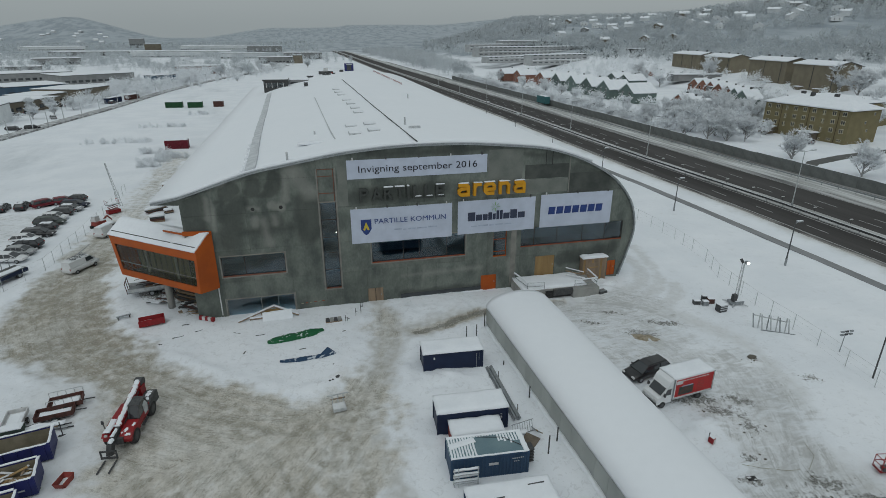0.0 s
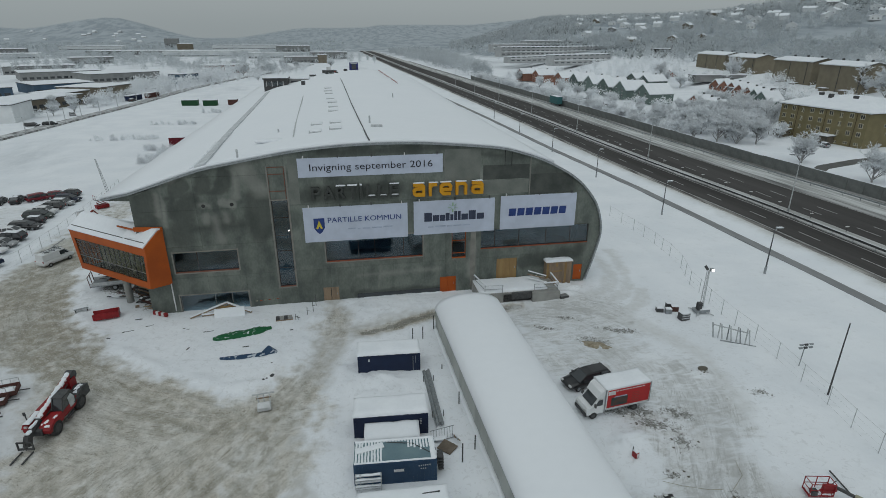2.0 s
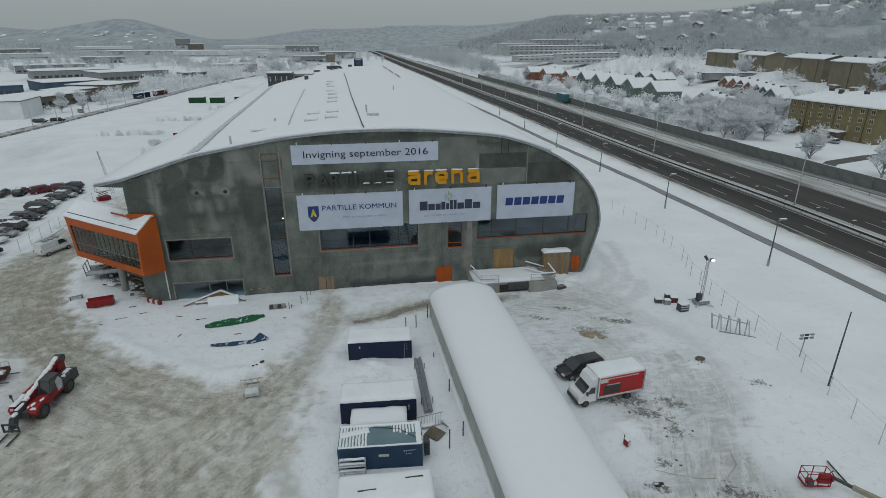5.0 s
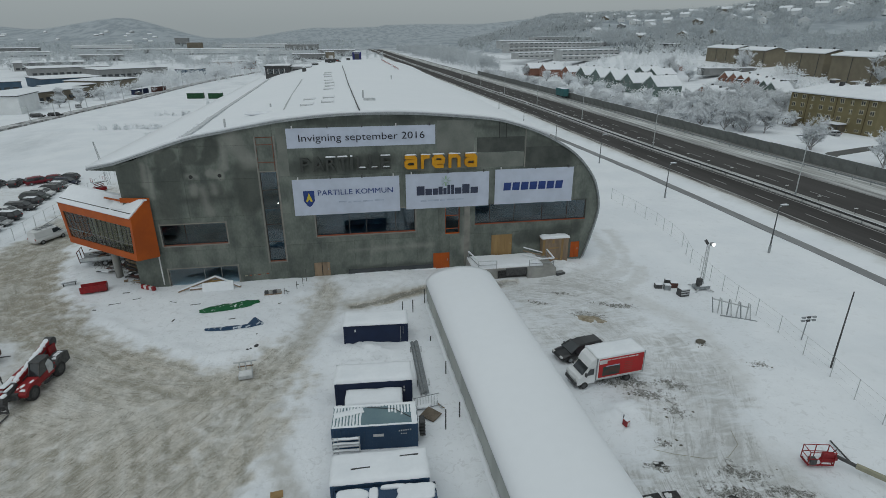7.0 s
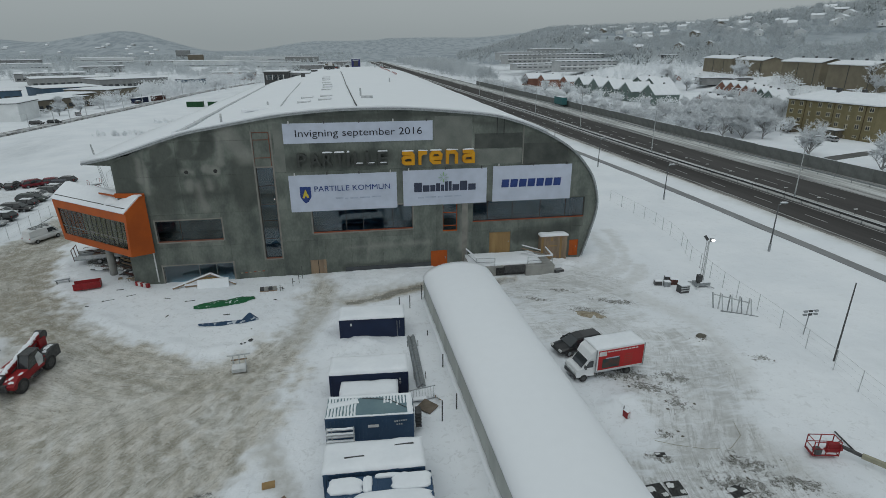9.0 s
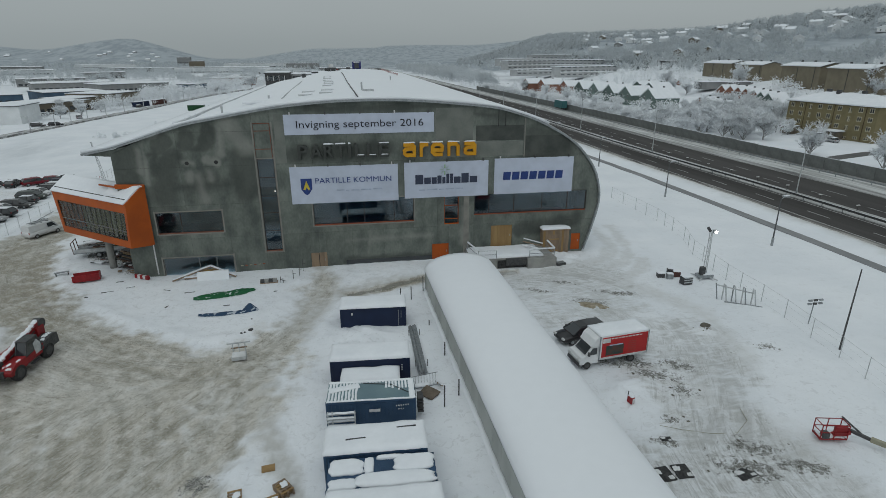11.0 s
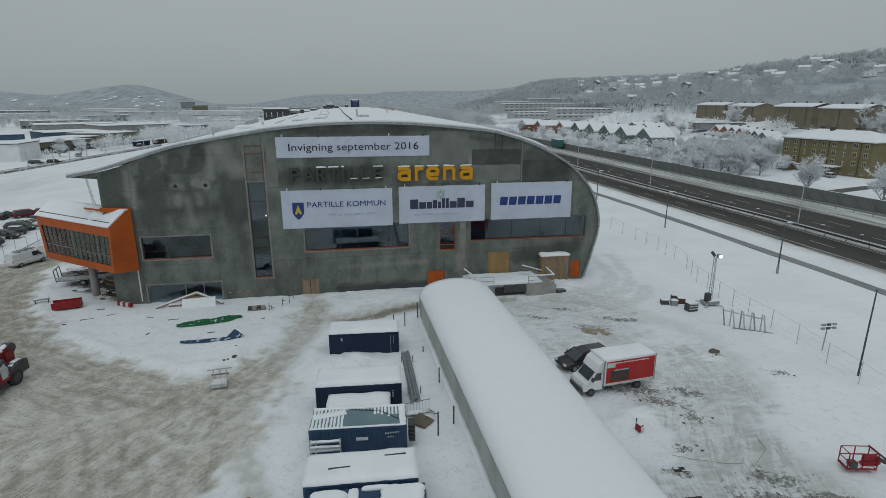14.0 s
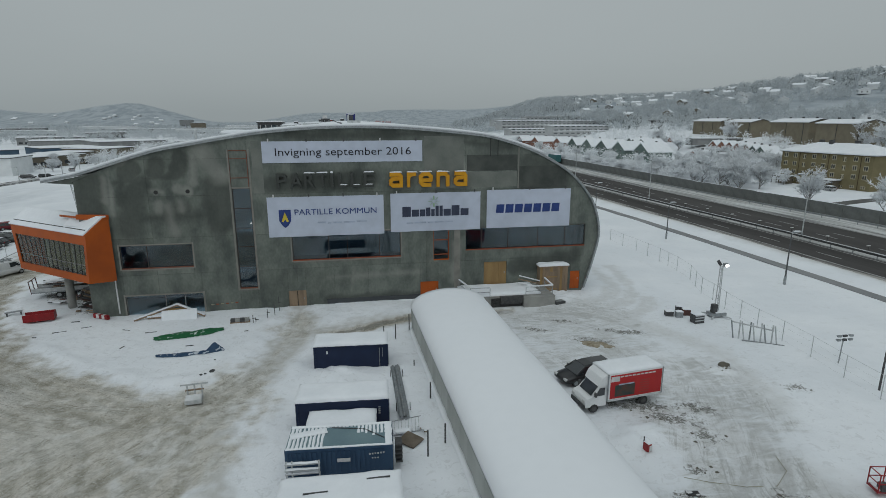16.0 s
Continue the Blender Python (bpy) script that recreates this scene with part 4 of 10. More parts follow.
CURVE = [(-14.86, 14.37), (-12.7, 15.3), (-7.4, 17.2), (-4.0, 17.85), (0.1, 18.55), (3.5, 19.05), (8.1, 19.45), (12.2, 19.58), (16.7, 19.52), (20.5, 19.28), (26.8, 18.65), (29.7, 18.0), (32.9, 16.9), (36.2, 15.2), (38.4, 13.5),
         (40.3, 11.1), (41.1, 9.0), (41.38, 7.4), (41.28, 6.0), (40.9, 4.3), (40.4, 2.4), (39.8, 0.4)]


def smooth_line(pts, per=4):
    """A smooth curve through a few points."""
    out = []
    for i in range(len(pts) - 1):
        p = [Vector(pts[max(0, min(len(pts) - 1, i + k))]) for k in (-1, 0, 1, 2)]
        for s in range(per):
            t = s / per
            out.append(tuple(0.5 * (2 * p[1] + (p[2] - p[0]) * t + (2 * p[0] - 5 * p[1] + 4 * p[2] - p[3]) * t * t + (3 * p[1] - p[0] - 3 * p[2] + p[3]) * t ** 3)))
    return out + [tuple(pts[-1])]


ROOFLINE = smooth_line(CURVE)


def hull(pts):
    """The convex outline of some points, counter-clockwise."""
    pts = sorted(set((round(a, 4), round(b, 4)) for a, b in pts))
    def chain(seq):
        out = []
        for p in seq:
            while len(out) > 1 and (out[-1][0] - out[-2][0]) * (p[1] - out[-2][1]) - (out[-1][1] - out[-2][1]) * (p[0] - out[-2][0]) <= 0:
                out.pop()
            out.append(p)
        return out[:-1]
    return chain(pts) + chain(pts[::-1])


OUTLINE = hull([(39.5, -0.6), (-14.86, -0.6)] + ROOFLINE)


def clip(poly, edge_poly):
    """A polygon cut by a convex one, both turning the same way."""
    out = list(poly)
    n = len(edge_poly)
    area = sum(edge_poly[i][0] * edge_poly[(i + 1) % n][1] - edge_poly[(i + 1) % n][0] * edge_poly[i][1] for i in range(n))
    sgn = 1 if area > 0 else -1
    for i in range(n):
        a, b = edge_poly[i], edge_poly[(i + 1) % n]
        def side(p):
            return sgn * ((b[0] - a[0]) * (p[1] - a[1]) - (b[1] - a[1]) * (p[0] - a[0]))
        res = []
        for k in range(len(out)):
            p, q = out[k], out[(k + 1) % len(out)]
            sp, sq = side(p), side(q)
            if sp >= 0:
                res.append(p)
            if (sp >= 0) != (sq >= 0):
                t = sp / (sp - sq)
                res.append((p[0] + (q[0] - p[0]) * t, p[1] + (q[1] - p[1]) * t))
        out = res
        if len(out) < 3:
            return []
    clean = [p for k, p in enumerate(out) if math.hypot(p[0] - out[k - 1][0], p[1] - out[k - 1][1]) > 0.01]
    return clean if len(clean) >= 3 else []


def stained_panel_mat():
    """The cast panels, with large dark rounded shapes etched into them, and darker bands along eaves and letters."""
    m = PANEL.copy()
    m.name = "etched precast concrete"
    n, l = m.node_tree.nodes, m.node_tree.links
    b = n["Principled BSDF"]
    src = b.inputs["Base Color"].links[0].from_socket
    geo = n.new("ShaderNodeNewGeometry")
    warp = n.new("ShaderNodeTexNoise")
    warp.inputs["Scale"].default_value, warp.inputs["Detail"].default_value = 0.6, 5.0
    l.new(geo.outputs["Position"], warp.inputs["Vector"])

    def seg(ax, az, bx, bz, r, soft):
        """1 within r of the line from a to b, in the wall's plane."""
        d = Vector((bx - ax, 0, bz - az))
        ll = max(d.length_squared, 1e-6)
        sub = n.new("ShaderNodeVectorMath")
        sub.operation = "SUBTRACT"
        l.new(geo.outputs["Position"], sub.inputs[0])
        sub.inputs[1].default_value = (ax, FY, az)
        flat = n.new("ShaderNodeVectorMath")
        flat.operation = "MULTIPLY"
        flat.inputs[1].default_value = (1, 0, 1)
        l.new(sub.outputs[0], flat.inputs[0])
        dot = n.new("ShaderNodeVectorMath")
        dot.operation = "DOT_PRODUCT"
        dot.inputs[1].default_value = d / ll
        l.new(flat.outputs[0], dot.inputs[0])
        cl = n.new("ShaderNodeClamp")
        l.new(dot.outputs["Value"], cl.inputs[0])
        sc = n.new("ShaderNodeVectorMath")
        sc.operation = "SCALE"
        sc.inputs[0].default_value = d
        l.new(cl.outputs[0], sc.inputs["Scale"])
        dist = n.new("ShaderNodeVectorMath")
        dist.operation = "DISTANCE"
        l.new(flat.outputs[0], dist.inputs[0]), l.new(sc.outputs[0], dist.inputs[1])
        jig = n.new("ShaderNodeMath")
        jig.operation = "MULTIPLY_ADD"
        jig.inputs[1].default_value = 1.1
        l.new(warp.outputs[0], jig.inputs[0]), l.new(dist.outputs["Value"], jig.inputs[2])
        mr = n.new("ShaderNodeMapRange")
        mr.interpolation_type = "SMOOTHSTEP"
        for k, v in zip(("From Min", "From Max", "To Min", "To Max"), (r + 0.55 - soft, r + 0.55 + soft, 1.0, 0.0)):
            mr.inputs[k].default_value = v
        l.new(jig.outputs[0], mr.inputs["Value"])
        return mr.outputs[0]

    def join(socks):
        cur = socks[0]
        for s in socks[1:]:
            q = n.new("ShaderNodeMath")
            q.operation = "MAXIMUM"
            l.new(cur, q.inputs[0]), l.new(s, q.inputs[1])
            cur = q.outputs[0]
        return cur

    # rounded shapes, then darker bands behind the letters, along the eaves and the base
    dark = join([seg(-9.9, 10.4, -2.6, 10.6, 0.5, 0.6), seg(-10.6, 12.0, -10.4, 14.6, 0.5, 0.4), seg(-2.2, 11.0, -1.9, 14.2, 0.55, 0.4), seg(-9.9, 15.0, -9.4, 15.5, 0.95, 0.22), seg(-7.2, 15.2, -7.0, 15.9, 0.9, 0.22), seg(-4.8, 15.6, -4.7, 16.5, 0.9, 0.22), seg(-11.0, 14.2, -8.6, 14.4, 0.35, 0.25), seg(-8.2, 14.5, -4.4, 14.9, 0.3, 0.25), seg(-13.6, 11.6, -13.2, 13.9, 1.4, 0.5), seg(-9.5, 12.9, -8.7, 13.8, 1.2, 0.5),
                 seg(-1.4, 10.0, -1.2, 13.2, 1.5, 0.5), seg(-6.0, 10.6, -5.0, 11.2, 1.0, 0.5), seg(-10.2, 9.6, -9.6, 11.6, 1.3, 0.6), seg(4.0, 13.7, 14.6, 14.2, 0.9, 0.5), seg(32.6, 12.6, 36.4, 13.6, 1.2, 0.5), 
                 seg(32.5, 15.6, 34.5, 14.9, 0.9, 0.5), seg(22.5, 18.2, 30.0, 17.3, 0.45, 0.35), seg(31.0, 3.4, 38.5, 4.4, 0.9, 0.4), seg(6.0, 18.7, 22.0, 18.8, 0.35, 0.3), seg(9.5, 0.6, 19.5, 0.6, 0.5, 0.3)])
    pale = join([seg(-7.29, 13.12, -7.25, 13.2, 0.42, 0.25), seg(-4.22, 13.15, -4.2, 13.2, 0.42, 0.25), seg(-11.6, 11.0, -11.55, 15.4, 0.12, 0.3), seg(-11.4, 15.6, -9.6, 16.6, 0.08, 0.25), seg(-7.2, 11.3, -7.2, 11.9, 0.45, 0.4), seg(-5.0, 11.2, -5.0, 12.0, 0.4, 0.4), seg(9.5, 3.2, 20.0, 3.3, 0.15, 0.5), seg(12.0, 1.4, 12.4, 4.2, 0.12, 0.4), seg(-12.1, 12.3, -12.0, 14.6, 0.28, 0.3), seg(-6.7, 13.1, -7.7, 13.3, 0.35, 0.3), seg(-4.6, 13.2, -5.3, 13.4, 0.35, 0.3), seg(-3.6, 14.0, -3.4, 16.8, 0.35, 0.4), seg(-5.9, 8.9, -6.3, 11.6, 0.4, 0.5), seg(-2.8, 17.4, -0.8, 14.6, 0.9, 0.6),
                 seg(21.5, 16.7, 24.4, 14.6, 1.1, 0.6), seg(23.9, 2.2, 24.1, 6.5, 0.5, 0.4)])
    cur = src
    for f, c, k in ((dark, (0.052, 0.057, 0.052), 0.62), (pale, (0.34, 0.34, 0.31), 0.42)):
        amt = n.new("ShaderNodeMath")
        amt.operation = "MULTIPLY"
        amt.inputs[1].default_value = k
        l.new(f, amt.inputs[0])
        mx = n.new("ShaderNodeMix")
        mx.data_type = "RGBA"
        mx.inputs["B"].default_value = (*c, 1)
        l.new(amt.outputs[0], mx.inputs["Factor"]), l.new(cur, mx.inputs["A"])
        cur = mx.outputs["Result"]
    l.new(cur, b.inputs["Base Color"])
    return m


ETCHED = stained_panel_mat()
arena = thing("arena", "large grey concrete sports arena with snow-covered vaulted roof", "arena")

# openings in the front wall: x0, x1, z0, z1
OPEN = dict(win_a=(-11.5, -4.4, 5.1, 7.6), win_b=(-11.55, -3.75, -0.45, 2.15), tall=(0.1, 1.95, 2.38, 13.33), win_c=(5.85, 17.7, 5.25, 8.3), slit=(21.45, 23.25, 4.62, 8.3), win_d=(25.2, 39.75, 5.62, 8.2),
            ply=(27.4, 30.15, 1.2, 4.1), small=(5.15, 7.05, -0.3, 1.85), odoor=(19.9, 22.0, -0.1, 2.12), odoor_b=(38.15, 39.35, 0.3, 2.5), blank=(0.0, 1.9, 13.45, 17.3))
XS = [-14.86, -8.1, -0.25, 2.3, 6.2, 10.2, 14.0, 17.9, 20.6, 25.1, 31.15, 34.5, 38.0, 41.5]
ZS = [-0.6, 4.4, 8.35, 12.7, 16.45, 20.0]


def courses():
    """The wall's panels course by course, cut round the openings that stand in each course."""
    for z0, z1 in zip(ZS, ZS[1:]):
        near = [o for o in OPEN.values() if o[2] < z1 - 0.02 and o[3] > z0 + 0.02]
        edges = sorted(set(v for o in near for v in o[:2]))
        xs = sorted([x for x in XS if all(abs(x - e) > 0.6 for e in edges) or x in (XS[0], XS[-1])] + edges)
        for x0, x1 in zip(xs, xs[1:]):
            if x1 - x0 < 0.02:
                continue
            here = [o for o in near if o[0] < x1 - 0.01 and o[1] > x0 + 0.01]
            cuts = sorted(set([z0, z1] + [min(max(v, z0), z1) for o in here for v in o[2:]]))
            for c0, c1 in zip(cuts, cuts[1:]):
                if c1 - c0 > 0.02 and not any(o[2] < c1 - 0.01 and o[3] > c0 + 0.01 for o in here):
                    yield x0, x1, c0, c1


front = part("front_wall", Mesh().prism(clip([(-14.8, -0.6), (-0.2, -0.6), (-0.2, 20), (-14.8, 20)], OUTLINE), "y", FY + 6.0, FY + 6.2), ROOM, arena, "dim unfinished interior wall")
for x0, x1, z0, z1 in courses():
    g = 0.009
    poly = clip([(x0 + g, z0 + g), (x1 - g, z0 + g), (x1 - g, z1 - g), (x0 + g, z1 - g)], OUTLINE)
    if poly:
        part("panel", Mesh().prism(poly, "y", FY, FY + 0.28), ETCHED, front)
    poly = clip([(x0, z0), (x1, z0), (x1, z1), (x0, z1)], OUTLINE)
    if poly:
        part("backing", Mesh().prism(poly, "y", FY + 0.04, FY + 0.42), JOINT, front)
part("interior", Mesh().prism(clip([(-0.2, -0.6), (41, -0.6), (41, 20), (-0.2, 20)], OUTLINE), "y", FY + 6.0, FY + 6.2), ROOM, arena)
for z in (4.5, 8.9, 13.4):
    part("floor_slab", Mesh().box(12.8, FY + 3.2, z - 0.35, 52, 5.4, 0.3), ROOM, arena)
part("interior_floor", Mesh().box(12.8, FY + 3.2, -0.9, 52, 5.4, 0.3), ROOM, arena)


def window(key, mullions, frame_mat, sill_mat, name="window", surround=True, transoms=(), depth=0.16):
    """Glazing in an opening of the front wall, with a cast surround, frame bars and a coloured sill."""
    x0, x1, z0, z1 = OPEN[key]
    win = part(name, Mesh().box((x0 + x1) / 2, FY + depth + 0.10, z0, x1 - x0, 0.06, 0.07), frame_mat, arena)
    if surround:
        for bx in ((x0 - 0.16, x0), (x1, x1 + 0.16)):
            part("surround", Mesh().box(sum(bx) / 2, FY + 0.012, z0 - 0.1, 0.16, 0.04, z1 - z0 + 0.3), REVEAL, win, "pale cast surround")
        for sz in (z0 - 0.16, z1):
            part("surround", Mesh().box((x0 + x1) / 2, FY + 0.014, sz, x1 - x0 - 0.004, 0.04, 0.15), REVEAL, win, "pale cast surround")
    part("sill", Mesh().box((x0 + x1) / 2, FY + 0.06, z0 - 0.01, x1 - x0, 0.14, 0.12), sill_mat, win)
    m = Mesh()
    for x in [x0 + 0.04, x1 - 0.04] + [x0 + (x1 - x0) * k for k in mullions]:
        m.box(x, FY + depth + 0.1, z0, 0.08, 0.1, z1 - z0)
    for z in [z0, z1 - 0.08] + [z0 + (z1 - z0) * k for k in transoms]:
        m.box((x0 + x1) / 2, FY + depth + 0.1, z, x1 - x0, 0.1, 0.08)
    part("frame", m, frame_mat, win)
    cuts = [0.0] + list(mullions) + [1.0]
    for a, c in zip(cuts, cuts[1:]):
        w = (x1 - x0) * (c - a) - 0.08
        p = part("pane", Mesh().box(x0 + (x1 - x0) * (a + c) / 2, FY + depth + 0.08, z0 + 0.05, w, 0.02, z1 - z0 - 0.1), GLASS, win)
        p.visible_shadow = False
    return win


window("win_a", (0.36,), DARK_STEEL, RED_TRIM)
window("win_b", (0.5, 0.75), STEEL, RED_TRIM)
window("tall", (), DARK_STEEL, RED_TRIM, transoms=(0.22, 0.42, 0.6, 0.8))
window("win_c", (0.33, 0.5, 0.8), DARK_STEEL, ORANGE_TRIM)
window("slit", (), ORANGE, ORANGE, surround=False, transoms=(0.16, 0.62, 0.95))
window("win_d", (0.13, 0.35, 0.6, 0.83), DARK_STEEL, ORANGE_TRIM, surround=False)
x0, x1, z0, z1 = OPEN["blank"]
blank = part("blank_panel", Mesh().box((x0 + x1) / 2, FY + 0.15, z0, x1 - x0, 0.1, z1 - z0), PANEL, arena, "grey infill panel with rust red edging")
for z in (14.4, 16.4):
    part("edging", Mesh().box((x0 + x1) / 2, FY + 0.08, z, x1 - x0, 0.06, 0.07), RED_TRIM, blank)
for x in (x0 + 0.05, x1 - 0.05):
    part("edging", Mesh().box(x, FY + 0.08, z0, 0.08, 0.06, z1 - z0), RED_TRIM, blank)
part("edging", Mesh().box((x0 + x1) / 2, FY + 0.075, z1 - 0.09, x1 - x0 - 0.2, 0.06, 0.08), RED_TRIM, blank)
for x in (-0.02, 2.06):
    part("surround", Mesh().box(x, FY - 0.012, 2.2, 0.16, 0.06, 15.2), REVEAL, arena, "pale cast strip")
part("surround", Mesh().box(24.2, FY - 0.012, 0.4, 0.7, 0.05, 7.8), REVEAL, arena, "pale cast strip")
part("surround", Mesh().box(31.25, FY - 0.012, 12.7, 0.13, 0.05, 4.6), REVEAL, arena, "pale cast strip")

for key, material, label in (("ply", WOOD, "yellow plywood double door"), ("small", TIMBER, "pale plywood site door"), ("odoor", ORANGE, "orange steel door"), ("odoor_b", ORANGE, "orange steel door")):
    x0, x1, z0, z1 = OPEN[key]
    door = part("door", Mesh().box((x0 + x1) / 2, FY + 0.12, z0, x1 - x0, 0.08, z1 - z0), material, arena, label)
    n = 3 if key == "ply" else 2
    for k in range(1, n):
        part("batten", Mesh().box(x0 + (x1 - x0) * k / n, FY + 0.06, z0 + 0.05, 0.07, 0.05, z1 - z0 - 0.1), BACKING if key == "small" else material, door)
    part("handle", Mesh().box(x1 - 0.25, FY + 0.05, (z0 + z1) / 2, 0.05, 0.06, 0.25), STEEL, door, "steel handle")
for x, z in ((-7.29, 13.12), (-4.22, 13.15)):
    part("duct_hole", Mesh().rod((x, FY - 0.05, z), (x, FY + 0.2, z), 0.21, 14), BACKING, arena, "round black duct opening")
for x, h in ((28.55, 2.2), (29.4, 2.2)):
    part("slot", Mesh().box(x - 0.6, FY - 0.01, 16.35, 0.09, 0.04, h - 0.2), BACKING, arena, "narrow dark slot")
part("wall_light", Mesh().rod((1.75, FY + 0.02, 9.6), (1.75, FY + 0.1, 9.6), 0.055, 8), LAMP_ON, arena, "lit round work light")
for k in range(6):
    part("hazard_tape", Mesh().box(-2.9 + k * 0.5, FY - 0.03, 0.72 + 0.02 * k, 0.3, 0.03, 0.1), ORANGE_TRIM if k % 2 else CREAM, arena, "striped hazard board")
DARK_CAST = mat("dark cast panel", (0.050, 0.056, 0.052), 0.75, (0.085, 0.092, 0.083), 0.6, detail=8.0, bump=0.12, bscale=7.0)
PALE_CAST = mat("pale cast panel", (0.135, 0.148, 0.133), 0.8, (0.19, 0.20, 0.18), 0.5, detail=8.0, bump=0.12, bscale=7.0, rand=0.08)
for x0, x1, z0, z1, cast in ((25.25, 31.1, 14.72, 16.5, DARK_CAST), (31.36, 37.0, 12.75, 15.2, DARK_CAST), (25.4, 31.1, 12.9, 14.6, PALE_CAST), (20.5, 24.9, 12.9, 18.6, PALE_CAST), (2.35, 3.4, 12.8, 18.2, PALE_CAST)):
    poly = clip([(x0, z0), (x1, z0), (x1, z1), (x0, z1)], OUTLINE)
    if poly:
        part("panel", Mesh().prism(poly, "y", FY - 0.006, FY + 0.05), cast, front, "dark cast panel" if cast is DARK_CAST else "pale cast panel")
base = part("plinth_window", Mesh().box(14.6, FY - 0.02, 0.05, 10.6, 0.06, 0.62), DARK_GLASS, arena, "low dark basement glazing")
for x, w in ((12.2, 4.3), (17.4, 5.6)):
    part("snow_cover", Mesh().snow(x, FY - 0.14, 0.02, w, 0.3, 0.16, cell=0.2), SNOW, base, "snow on the sill")

# side of the overhang at the left end of the roof
part("eaves_end", Mesh().prism([(-17.4, 14.3), (-14.87, 14.1), (-14.87, 14.36), (-12.9, 15.2), (-14.87, 14.75)], "y", FY - 0.1, FY + 0.3), PANEL, arena, "concrete end of the eaves")

# roof shell: from the left eaves over the top and down the right flank
SHELL = [(-17.6, 14.42)] + [(p[0], p[1]) for p in smooth_line([(-14.9, 14.9), (-12.7, 15.55)] + CURVE[2:], 3)]


def shell(pts, out, y0, y1, ny, rough=0.0, thick=0.3):
    """A vaulted sheet that follows a line in x and z from y0 to y1."""
    nrm = []
    for i in range(len(pts)):
        a, b = Vector(pts[max(0, i - 1)]), Vector(pts[min(len(pts) - 1, i + 1)])
        d = (b - a).normalized()
        nrm.append(Vector((-d.y, d.x)))
    m = Mesh()
    n = len(pts)
    ys = [y0 + (y1 - y0) * k / ny for k in range(ny + 1)]
    vs = []
    for off in (out, out - thick):
        for k, y in enumerate(ys):
            for p, q in zip(pts, nrm):
                o = off + (rough * noise.noise((p[0] * 0.25, y * 0.12, 3.0)) if off == out else 0)
                vs.append((p[0] + q.x * o, y, p[1] + q.y * o))
    fs = []
    for lay in (0, 1):
        o = lay * n * (ny + 1)
        fs += [(o + k * n + i, o + k * n + i + 1, o + (k + 1) * n + i + 1, o + (k + 1) * n + i) for k in range(ny) for i in range(n - 1)]
    h = n * (ny + 1)
    fs += [(i, i + 1, h + i + 1, h + i) for i in range(n - 1)] + [(ny * n + i, h + ny * n + i, h + ny * n + i + 1, ny * n + i + 1) for i in range(n - 1)]
    fs += [(k * n, h + k * n, h + (k + 1) * n, (k + 1) * n) for k in range(ny)] + [(k * n + n - 1, (k + 1) * n + n - 1, h + (k + 1) * n + n - 1, h + k * n + n - 1) for k in range(ny)]
    return m.add(vs, fs)


split = next(i for i, p in enumerate(SHELL) if p[0] > 33.5)
roof = part("roof", shell(SHELL, 0.10, FY - 0.35, BACK, 40, 0.0, 0.22), STEEL, arena, "grey sheet-metal vaulted roof edge", smooth=False)
part("snow_cover", shell(SHELL[: split + 1], 0.36, FY - 0.22, BACK + 0.2, 90, 0.10, 0.26), SMOOTH_SNOW, roof, "thick unbroken snow on the roof", smooth=True)
part("flank_snow", shell(SHELL[split:], 0.14, FY - 0.2, BACK, 40, 0.02, 0.03), OLD_SNOW, roof, "rime on the curved flank", smooth=True)
part("rear_wall", Mesh().prism(OUTLINE, "y", BACK - 1.0, BACK - 0.6), CONCRETE, arena)
part("side_wall", Mesh().box(-14.7, (FY + BACK) / 2 + 0.3, -0.6, 0.3, BACK - FY - 1.4, 15.3), PANEL, arena, "plain concrete side wall")


def roof_z(x):
    xs = [p[0] for p in SHELL]
    k = max(i for i in range(len(xs)) if xs[i] <= x and SHELL[i][1] > 8)
    a, b = SHELL[k], SHELL[min(k + 1, len(SHELL) - 1)]
    return a[1] + (b[1] - a[1]) * (x - a[0]) / max(b[0] - a[0], 1e-6) + 0.36


def roof_line(pts, w, h, material, label, name="roof_cable"):
    m = Mesh()
    for a, b in zip(pts, pts[1:]):
        m.beam((a[0], a[1], roof_z(a[0]) + h / 2), (b[0], b[1], roof_z(b[0]) + h / 2), w, h)
    part(name, m, material, roof, label)


roof_line([(11.7, 62.2), (11.6, 64.6), (11.3, 75), (10.6, 100), (10.0, 130), (9.3, 158)], 0.12, 0.10, DARK_STEEL, "dark lightning cable and gutter slot")
roof_line([(2.7, 69.4), (2.4, 76), (2.0, 90), (1.2, 121)], 0.14, 0.08, PALE_STEEL, "frosted safety line")
# shallow trough where two roof planes meet, and the slid snow along it
TROUGH = [(-6.75, 62.3), (-7.0, 70), (-7.45, 79), (-8.0, 95), (-8.4, 112), (-9.1, 135), (-9.7, 154)]
m, crumbs = Mesh(), random.Random(15)
rows = []
for y in np.arange(62.05, 156, 1.5):
    x = float(np.interp(y, [q[1] for q in TROUGH], [q[0] for q in TROUGH]))
    j = 0.12 * noise.noise((0.0, y * 0.4, 5.0))
    z = roof_z(x)
    rows.append([(x - 0.85 - j, y, roof_z(x - 0.85) + 0.10), (x - 0.35, y, z - 0.02 + 0.06), (x - 0.02, y, z + 0.10), (x + 0.3 + j * 0.5, y, z + 0.26), (x + 0.45, y, z - 0.4), (x - 0.9, y, z - 0.6)])
m.loft(rows)
